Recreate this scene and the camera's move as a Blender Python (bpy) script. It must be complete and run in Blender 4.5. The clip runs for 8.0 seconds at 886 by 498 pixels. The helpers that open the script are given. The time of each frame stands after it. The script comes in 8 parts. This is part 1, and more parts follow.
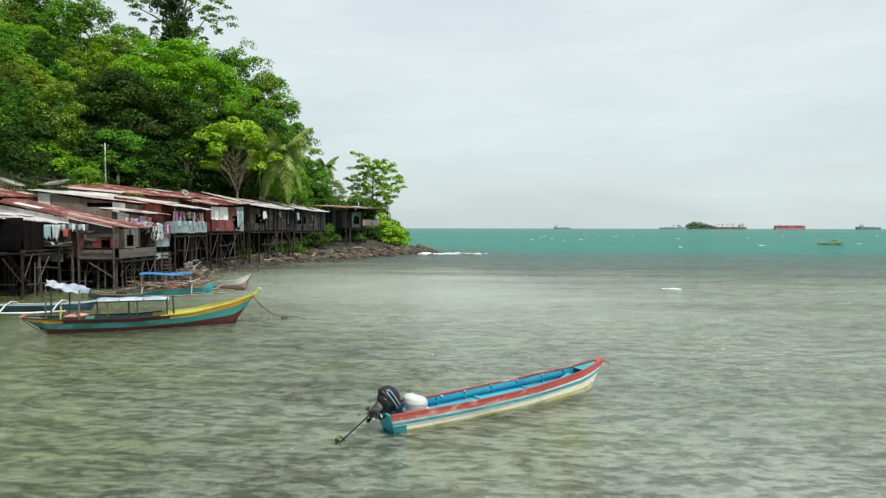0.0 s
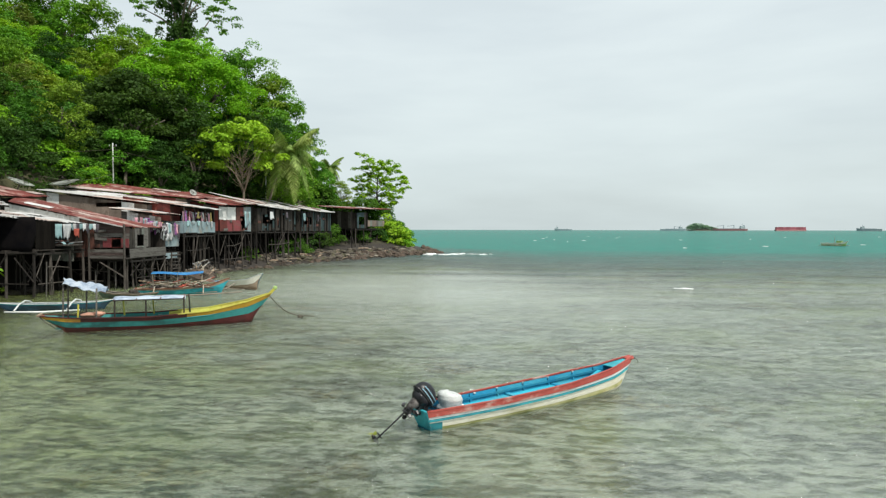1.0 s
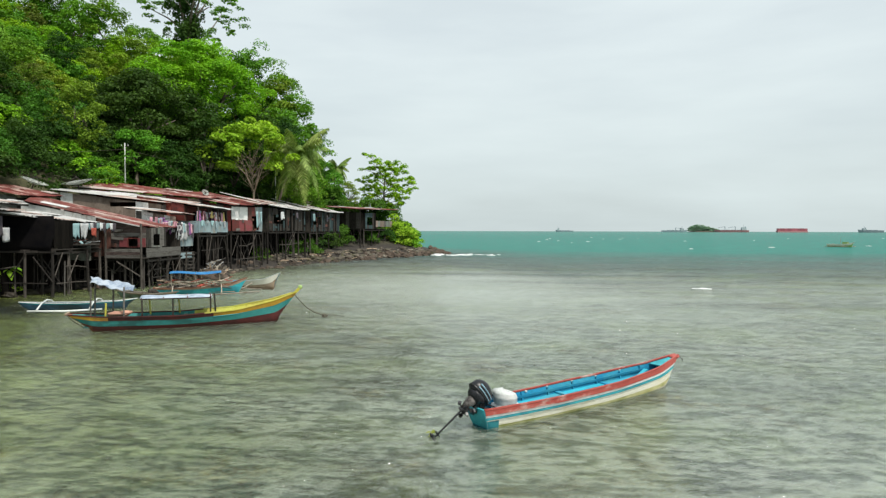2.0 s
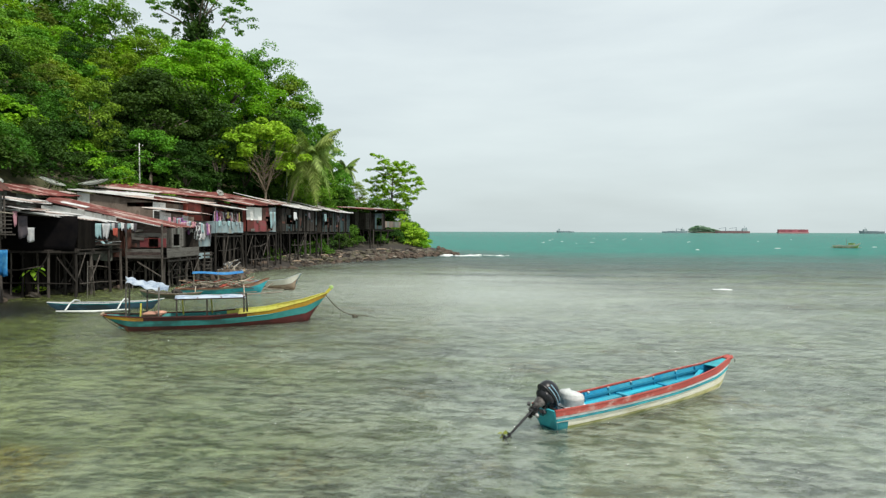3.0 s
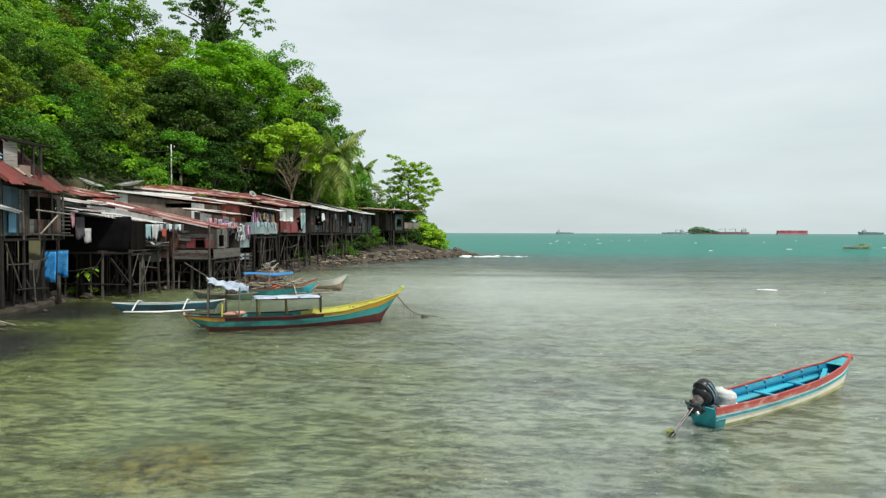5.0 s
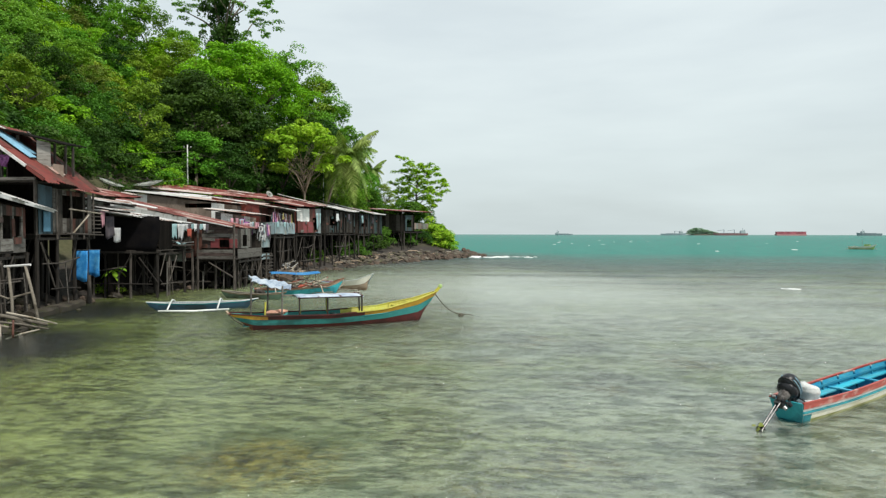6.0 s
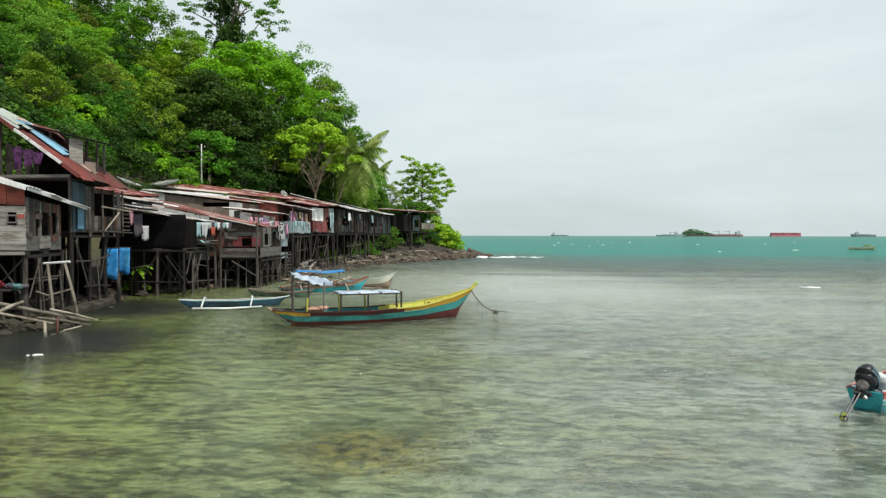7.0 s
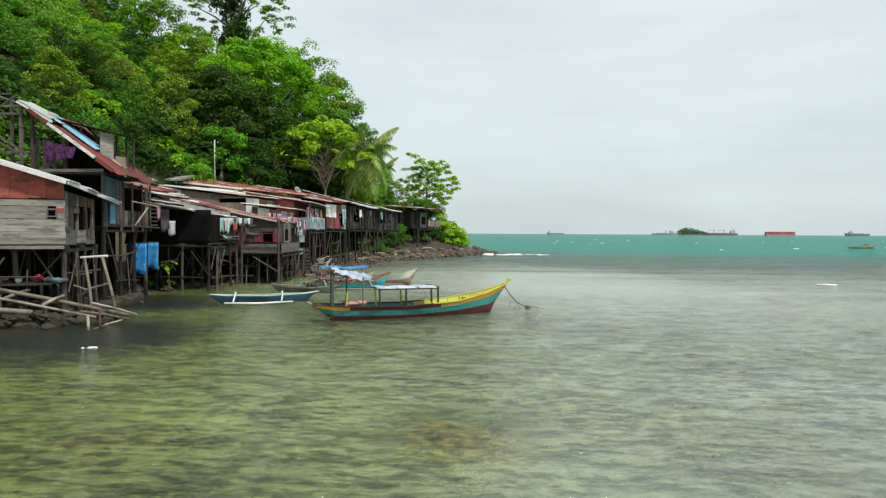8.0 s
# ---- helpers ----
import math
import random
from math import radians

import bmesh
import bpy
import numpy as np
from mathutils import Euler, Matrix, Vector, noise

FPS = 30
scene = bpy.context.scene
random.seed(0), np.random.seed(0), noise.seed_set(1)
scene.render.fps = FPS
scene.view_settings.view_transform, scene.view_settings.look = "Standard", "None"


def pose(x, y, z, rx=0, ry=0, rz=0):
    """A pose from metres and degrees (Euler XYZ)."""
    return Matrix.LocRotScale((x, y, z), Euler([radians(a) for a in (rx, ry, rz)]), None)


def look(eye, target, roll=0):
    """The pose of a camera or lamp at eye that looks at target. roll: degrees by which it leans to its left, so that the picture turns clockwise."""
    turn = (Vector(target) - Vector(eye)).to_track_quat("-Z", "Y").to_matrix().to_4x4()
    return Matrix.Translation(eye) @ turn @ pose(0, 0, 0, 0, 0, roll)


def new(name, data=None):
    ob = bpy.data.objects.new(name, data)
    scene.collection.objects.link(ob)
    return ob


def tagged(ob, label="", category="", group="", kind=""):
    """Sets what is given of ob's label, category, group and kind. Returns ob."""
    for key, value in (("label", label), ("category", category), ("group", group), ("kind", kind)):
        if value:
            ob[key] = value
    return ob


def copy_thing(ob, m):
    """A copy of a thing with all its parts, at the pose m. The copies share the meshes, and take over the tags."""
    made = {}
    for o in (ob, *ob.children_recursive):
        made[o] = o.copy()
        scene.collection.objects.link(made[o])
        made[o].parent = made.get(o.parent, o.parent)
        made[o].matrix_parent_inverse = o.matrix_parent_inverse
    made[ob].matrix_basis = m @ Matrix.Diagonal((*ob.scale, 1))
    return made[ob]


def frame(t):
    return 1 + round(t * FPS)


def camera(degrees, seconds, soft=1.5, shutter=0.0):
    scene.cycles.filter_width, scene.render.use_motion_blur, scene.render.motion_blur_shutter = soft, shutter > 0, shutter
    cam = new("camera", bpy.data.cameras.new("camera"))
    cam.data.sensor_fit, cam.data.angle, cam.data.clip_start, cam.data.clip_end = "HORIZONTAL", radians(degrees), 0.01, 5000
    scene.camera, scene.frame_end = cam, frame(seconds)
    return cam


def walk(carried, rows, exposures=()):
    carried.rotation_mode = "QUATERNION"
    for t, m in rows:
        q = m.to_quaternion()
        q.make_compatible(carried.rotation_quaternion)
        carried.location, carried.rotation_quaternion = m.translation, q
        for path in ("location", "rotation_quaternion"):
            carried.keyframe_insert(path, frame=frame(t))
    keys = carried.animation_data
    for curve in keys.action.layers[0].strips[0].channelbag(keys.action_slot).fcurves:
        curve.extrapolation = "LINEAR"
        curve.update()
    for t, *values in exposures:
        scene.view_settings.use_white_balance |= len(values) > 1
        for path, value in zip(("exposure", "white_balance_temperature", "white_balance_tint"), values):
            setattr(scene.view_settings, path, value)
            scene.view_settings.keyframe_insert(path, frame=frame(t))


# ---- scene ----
cam = camera(71.5, 8.0, 1.3)
PATH = [
    (0, (0.674, 0.726, 4.241), (0.457, 2.713, 4.172), 0.1),
    (0.5, (0.326, 0.709, 4.171), (0.108, 2.696, 4.105), 0.1),
    (1, (-0.063, 0.755, 4.101), (-0.282, 2.742, 4.037), 0.1),
    (1.5, (-0.594, 0.793, 4.026), (-0.815, 2.78, 3.964), 0.1),
    (3, (-2.582, 0.654, 3.981), (-2.805, 2.641, 3.923), 0.2),
    (3.5, (-3.357, 0.595, 3.978), (-3.581, 2.581, 3.92), 0.2),
    (4, (-4.124, 0.473, 3.964), (-4.347, 2.46, 3.909), 0.3),
    (4.5, (-4.951, 0.322, 3.96), (-5.172, 2.309, 3.905), 0.2),
    (6, (-7.532, 0.048, 3.792), (-7.747, 2.035, 3.743), 0.1),
    (6.5, (-8.475, -0.121, 3.71), (-8.683, 1.868, 3.662), 0.0),
    (7, (-9.319, -0.283, 3.609), (-9.52, 1.707, 3.564), 0.1),
    (7.5, (-10.199, -0.473, 3.573), (-10.392, 1.517, 3.526), 0.3),
    (8, (-11.026, -0.6, 3.505), (-11.212, 1.39, 3.453), 0.3),
]
walk(cam, [(t, look(eye, target, roll)) for t, eye, target, roll in PATH])

# ---- world, sun, exposure ----
SUN_TO = Vector((0.41, -0.34, 0.85)).normalized()
scene.view_settings.exposure = 0.0
world = bpy.data.worlds.new("world")
scene.world = world
world.use_nodes = True
wn, wl = world.node_tree.nodes, world.node_tree.links
wn.clear()
w_out, w_bg = wn.new("ShaderNodeOutputWorld"), wn.new("ShaderNodeBackground")
w_sky = wn.new("ShaderNodeTexSky")
w_sky.sky_type, w_sky.sun_disc = "NISHITA", False
w_sky.sun_elevation = math.asin(SUN_TO.z)
w_sky.sun_rotation = math.atan2(SUN_TO.x, SUN_TO.y)
w_sky.air_density, w_sky.dust_density, w_sky.ozone_density = 1.0, 4.0, 1.0
w_bg.inputs["Strength"].default_value = 0.10
w_co, w_map = wn.new("ShaderNodeTexCoord"), wn.new("ShaderNodeMapping")
w_map.inputs["Scale"].default_value = (1.0, 1.0, 5.0)
w_noise = wn.new("ShaderNodeTexNoise")
w_noise.inputs["Scale"].default_value, w_noise.inputs["Detail"].default_value = 2.2, 6.0
w_ramp = wn.new("ShaderNodeMapRange")
w_ramp.inputs["From Min"].default_value, w_ramp.inputs["From Max"].default_value = 0.35, 0.7
w_ramp.inputs["To Min"].default_value, w_ramp.inputs["To Max"].default_value = 0.78, 0.97
w_mix = wn.new("ShaderNodeMix")
w_mix.data_type = "RGBA"
w_sep, w_rise, w_veil = wn.new("ShaderNodeSeparateXYZ"), wn.new("ShaderNodeMapRange"), wn.new("ShaderNodeMix")
w_rise.inputs["From Min"].default_value, w_rise.inputs["From Max"].default_value = 0.0, 0.30
w_veil.data_type = "RGBA"
w_veil.inputs["A"].default_value = (7.2, 8.2, 8.25, 1)
w_veil.inputs["B"].default_value = (8.35, 9.3, 9.45, 1)
wl.new(w_co.outputs["Generated"], w_sep.inputs["Vector"])
wl.new(w_sep.outputs["Z"], w_rise.inputs["Value"])
wl.new(w_rise.outputs["Result"], w_veil.inputs["Factor"])
wl.new(w_veil.outputs["Result"], w_mix.inputs["B"])
wl.new(w_co.outputs["Generated"], w_map.inputs["Vector"])
wl.new(w_map.outputs["Vector"], w_noise.inputs["Vector"])
wl.new(w_noise.outputs["Fac"], w_ramp.inputs["Value"])
wl.new(w_ramp.outputs["Result"], w_mix.inputs["Factor"])
wl.new(w_sky.outputs["Color"], w_mix.inputs["A"])
wl.new(w_mix.outputs["Result"], w_bg.inputs["Color"])
wl.new(w_bg.outputs["Background"], w_out.inputs["Surface"])
sun = new("sun", bpy.data.lights.new("sun", "SUN"))
sun.data.energy, sun.data.angle, sun.data.color = 4.0, radians(4.0), (1.0, 0.95, 0.87)
sun.matrix_world = look(SUN_TO * 100, (0, 0, 0))


# ---- materials ----
def shader(name):
    m = bpy.data.materials.new(name)
    m.use_nodes = True
    nt = m.node_tree
    nt.nodes.clear()
    return m, nt.nodes, nt.links, nt.nodes.new("ShaderNodeOutputMaterial")


def rgb(c):
    return (*c, 1.0)


def noise_node(n, l, vec, scale, detail=4.0, rough=0.6):
    t = n.new("ShaderNodeTexNoise")
    t.inputs["Scale"].default_value, t.inputs["Detail"].default_value, t.inputs["Roughness"].default_value = scale, detail, rough
    l.new(vec, t.inputs["Vector"])
    return t.outputs["Fac"]


def ramp(n, l, value, a, b, lo=0.0, hi=1.0):
    r = n.new("ShaderNodeMapRange")
    r.inputs["From Min"].default_value, r.inputs["From Max"].default_value = a, b
    r.inputs["To Min"].default_value, r.inputs["To Max"].default_value = lo, hi
    l.new(value, r.inputs["Value"])
    return r.outputs["Result"]


def blend(n, l, fac, a, b, mode="MIX"):
    x = n.new("ShaderNodeMix")
    x.data_type, x.blend_type = "RGBA", mode
    for key, v in (("Factor", fac), ("A", a), ("B", b)):
        if isinstance(v, (int, float)):
            x.inputs[key].default_value = v
        elif isinstance(v, tuple):
            x.inputs[key].default_value = rgb(v)
        else:
            l.new(v, x.inputs[key])
    return x.outputs["Result"]


def coords(n, l, stretch, world_space):
    c = n.new("ShaderNodeNewGeometry").outputs["Position"] if world_space else n.new("ShaderNodeTexCoord").outputs["Object"]
    mp = n.new("ShaderNodeMapping")
    mp.inputs["Scale"].default_value = stretch
    l.new(c, mp.inputs["Vector"])
    return mp.outputs["Vector"]


def surf(name, c1, c2, stain=None, scale=3.0, stretch=(1, 1, 1), rough=0.75, metal=0.0, bump=0.3, stain_at=0.55, spread=0.25, world_space=True, fine=9.0, gloss=0.25):
    """Two colours by grain, a third by stains, brightness by piece."""
    m, n, l, out = shader(name)
    v = coords(n, l, stretch, world_space)
    g1 = noise_node(n, l, v, scale)
    g2 = noise_node(n, l, v, scale * fine, 3.0)
    col = blend(n, l, ramp(n, l, g1, 0.3, 0.7), c1, c2)
    if stain:
        s = noise_node(n, l, v, scale * 0.7, 6.0, 0.7)
        col = blend(n, l, ramp(n, l, s, stain_at - 0.05, stain_at + 0.08), col, stain)
    col = blend(n, l, ramp(n, l, g2, 0.35, 0.75, 0.0, 0.35), col, tuple(x * 0.55 for x in c1))
    info = n.new("ShaderNodeObjectInfo").outputs["Random"]
    hsv = n.new("ShaderNodeHueSaturation")
    l.new(ramp(n, l, info, 0, 1, 1 - spread, 1 + spread), hsv.inputs["Value"])
    l.new(col, hsv.inputs["Color"])
    b = n.new("ShaderNodeBsdfPrincipled")
    l.new(hsv.outputs["Color"], b.inputs["Base Color"])
    l.new(ramp(n, l, g1, 0.2, 0.8, max(rough - 0.12, 0.05), min(rough + 0.12, 1)), b.inputs["Roughness"])
    b.inputs["Metallic"].default_value = metal
    b.inputs["Specular IOR Level"].default_value = gloss
    if bump:
        bp = n.new("ShaderNodeBump")
        bp.inputs["Strength"].default_value, bp.inputs["Distance"].default_value = bump, 0.03
        l.new(g2, bp.inputs["Height"])
        l.new(bp.outputs["Normal"], b.inputs["Normal"])
    l.new(b.outputs["BSDF"], out.inputs["Surface"])
    return m


def leaf_mat(name, c1, c2, translucent=0.35, scale=0.35):
    m, n, l, out = shader(name)
    v = coords(n, l, (1, 1, 1), True)
    info = n.new("ShaderNodeObjectInfo").outputs["Random"]
    isl = n.new("ShaderNodeNewGeometry").outputs["Random Per Island"]
    g = noise_node(n, l, v, scale, 3.0)
    col = blend(n, l, ramp(n, l, g, 0.35, 0.65), c1, c2)
    hsv = n.new("ShaderNodeHueSaturation")
    l.new(ramp(n, l, isl, 0, 1, 0.65, 1.35), hsv.inputs["Value"])
    l.new(ramp(n, l, info, 0, 1, 0.485, 0.515), hsv.inputs["Hue"])
    l.new(col, hsv.inputs["Color"])
    b = n.new("ShaderNodeBsdfPrincipled")
    b.inputs["Roughness"].default_value = 0.62
    b.inputs["Specular IOR Level"].default_value = 0.16
    l.new(hsv.outputs["Color"], b.inputs["Base Color"])
    tr = n.new("ShaderNodeBsdfTranslucent")
    l.new(blend(n, l, 1.0, hsv.outputs["Color"], (1.0, 1.0, 0.55), "MULTIPLY"), tr.inputs["Color"])
    mx = n.new("ShaderNodeMixShader")
    mx.inputs["Fac"].default_value = translucent
    l.new(b.outputs["BSDF"], mx.inputs[1])
    l.new(tr.outputs["BSDF"], mx.inputs[2])
    l.new(mx.outputs["Shader"], out.inputs["Surface"])
    return m


def lean_axis(n, l, sep, k, y0):
    """x + k * (y - y0): runs out from the shore, which leans away to the left."""
    a = n.new("ShaderNodeMath")
    a.operation = "MULTIPLY_ADD"
    a.inputs[1].default_value, a.inputs[2].default_value = k, -k * y0
    l.new(sep.outputs["Y"], a.inputs[0])
    c = n.new("ShaderNodeMath")
    l.new(a.outputs["Value"], c.inputs[0])
    l.new(sep.outputs["X"], c.inputs[1])
    return c.outputs["Value"]


def plus(n, l, a, b, k=1.0):
    """a * k + b"""
    m = n.new("ShaderNodeMath")
    m.operation = "MULTIPLY_ADD"
    m.inputs[1].default_value = k
    l.new(a, m.inputs[0])
    l.new(b, m.inputs[2])
    return m.outputs["Value"]


def near_spot(n, l, v, centre, r0, r1, wobble):
    """1 inside r0 of a plan point, 0 past r1, with an uneven edge."""
    d = n.new("ShaderNodeVectorMath")
    d.operation = "DISTANCE"
    l.new(v, d.inputs[0])
    d.inputs[1].default_value = centre
    return ramp(n, l, plus(n, l, wobble, d.outputs["Value"], 3.0), r0 + 1.5, r1 + 1.5, 1.0, 0.0)


def water_mat():
    m, n, l, out = shader("sea_water")
    v = coords(n, l, (1, 1, 1), True)
    sep = n.new("ShaderNodeSeparateXYZ")
    l.new(v, sep.inputs["Vector"])
    vs = coords(n, l, (0.40, 1.0, 1.0), True)
    vf = coords(n, l, (0.48, 1.0, 1.0), True)
    w1 = noise_node(n, l, vs, 1.9, 6.0, 0.68)
    w2 = noise_node(n, l, vf, 5.5, 4.0, 0.6)
    w3 = noise_node(n, l, vs, 0.16, 4.0, 0.6)
    w4 = noise_node(n, l, vs, 0.42, 4.0, 0.6)
    bp = n.new("ShaderNodeBump")
    bp.inputs["Strength"].default_value, bp.inputs["Distance"].default_value = 1.0, 0.28
    # a low swell that heaps up along the reef
    run = n.new("ShaderNodeMath")
    run.operation = "ABSOLUTE"
    l.new(plus(n, l, noise_node(n, l, coords(n, l, (0.06, 0.3, 1.0), True), 1.0, 3.0, 0.5), plus(n, l, sep.outputs["X"], plus(n, l, sep.outputs["Y"], ramp(n, l, w3, 0, 1, -46.5, -45.5)), 0.10), 4.0), run.inputs[0])
    ridge = ramp(n, l, run.outputs["Value"], 0.0, 1.1, 1.6, 0.0)
    l.new(plus(n, l, ridge, plus(n, l, w2, w1, 0.6)), bp.inputs["Height"])
    fr = n.new("ShaderNodeFresnel")
    fr.inputs["IOR"].default_value = 1.42
    l.new(bp.outputs["Normal"], fr.inputs["Normal"])
    gl = n.new("ShaderNodeBsdfGlossy")
    gl.inputs["Roughness"].default_value = 0.07
    l.new(bp.outputs["Normal"], gl.inputs["Normal"])
    # the reef edge, wavering, nearer on the lee side
    streak = noise_node(n, l, coords(n, l, (0.08, 1.0, 1.0), True), 0.22, 4.0, 0.6)
    band = noise_node(n, l, coords(n, l, (0.035, 0.55, 1.0), True), 0.5, 5.0, 0.65)
    edge = plus(n, l, band, plus(n, l, streak, plus(n, l, w3, sep.outputs["Y"], 30.0), 30.0), 44.0)
    lee = n.new("ShaderNodeMath")
    l.new(edge, lee.inputs[0])
    l.new(ramp(n, l, sep.outputs["X"], -32.0, 4.0, -46.0, -8.0), lee.inputs[1])
    deep = ramp(n, l, lee.outputs["Value"], 92.0, 168.0)
    turq = blend(n, l, ramp(n, l, w4, 0.35, 0.65), (0.028, 0.15, 0.125), (0.048, 0.195, 0.162))
    # suspended silt, olive over weed, grey farther out; ripple light and dark painted in
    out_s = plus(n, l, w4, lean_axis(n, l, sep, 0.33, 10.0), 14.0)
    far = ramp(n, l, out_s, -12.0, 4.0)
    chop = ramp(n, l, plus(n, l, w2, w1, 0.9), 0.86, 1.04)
    ripple_silt_l = blend(n, l, chop, (0.050, 0.068, 0.014), (0.43, 0.53, 0.15))
    ripple_silt_r = blend(n, l, chop, (0.105, 0.128, 0.098), (0.47, 0.53, 0.43))
    murk = blend(n, l, far, ripple_silt_l, ripple_silt_r)
    # pale zone: the sky's reflection painted into the silt colour
    sky_pale = near_spot(n, l, v, (-5.0, 44.0, 0.0), 6.0, 27.0, w4)
    murk = blend(n, l, ramp(n, l, sky_pale, 0.0, 1.0, 0.0, 0.7), murk, (0.52, 0.58, 0.52))
    # pale patch in the silt standing in for sky glare
    sky_glare = near_spot(n, l, v, (-13.5, 13.0, 0.0), 1.0, 10.0, w4)
    murk = blend(n, l, ramp(n, l, sky_glare, 0.0, 1.0, 0.0, 0.15), murk, (0.50, 0.56, 0.42))
    weedy = ramp(n, l, lee.outputs["Value"], 78.0, 104.0)
    murk = blend(n, l, ramp(n, l, weedy, 0.0, 1.0, 0.0, 0.8), murk, blend(n, l, chop, (0.055, 0.058, 0.075), (0.20, 0.20, 0.21)))
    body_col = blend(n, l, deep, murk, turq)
    df = n.new("ShaderNodeBsdfDiffuse")
    l.new(body_col, df.inputs["Color"])
    tp = n.new("ShaderNodeBsdfTransparent")
    tp.inputs["Color"].default_value = (0.89, 0.975, 0.95, 1)
    # silt cleared over the bed spots painted near-black for hut shade
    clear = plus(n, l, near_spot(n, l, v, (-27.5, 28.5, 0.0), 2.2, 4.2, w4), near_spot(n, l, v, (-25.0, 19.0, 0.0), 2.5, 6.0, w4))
    drift = ramp(n, l, noise_node(n, l, coords(n, l, (0.22, 1.0, 1.0), True), 0.13, 3.0, 0.55), 0.38, 0.62, 0.20, 0.42)
    thick = blend(n, l, sky_pale, blend(n, l, clear, blend(n, l, far, ramp(n, l, noise_node(n, l, coords(n, l, (0.4, 1.0, 1.0), True), 0.3, 4.0, 0.6), 0.35, 0.65, 0.10, 0.36), drift), (0.01, 0.01, 0.01)), (0.62, 0.62, 0.62))
    # silt thinned so the bed's painted house reflection shows through
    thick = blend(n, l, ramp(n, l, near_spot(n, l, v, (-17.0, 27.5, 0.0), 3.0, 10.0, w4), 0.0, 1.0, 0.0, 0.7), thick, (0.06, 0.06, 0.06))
    thick = blend(n, l, ramp(n, l, sky_glare, 0.0, 1.0, 0.0, 0.30), thick, (0.6, 0.6, 0.6))
    thick = blend(n, l, ramp(n, l, near_spot(n, l, v, (-11.8, 10.3, 0.0), 0.7, 2.2, w4), 0.0, 1.0, 0.0, 0.8), thick, (0.04, 0.04, 0.04))
    body = n.new("ShaderNodeMixShader")
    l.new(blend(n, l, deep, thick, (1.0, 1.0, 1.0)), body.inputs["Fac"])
    l.new(tp.outputs["BSDF"], body.inputs[1])
    l.new(df.outputs["BSDF"], body.inputs[2])
    top = n.new("ShaderNodeMixShader")
    l.new(blend(n, l, weedy, ramp(n, l, fr.outputs["Fac"], 0.0, 0.77), ramp(n, l, fr.outputs["Fac"], 0.0, 1.0, 0.0, 0.42)), top.inputs["Fac"])
    l.new(body.outputs["Shader"], top.inputs[1])
    l.new(gl.outputs["BSDF"], top.inputs[2])
    l.new(top.outputs["Shader"], out.inputs["Surface"])
    return m


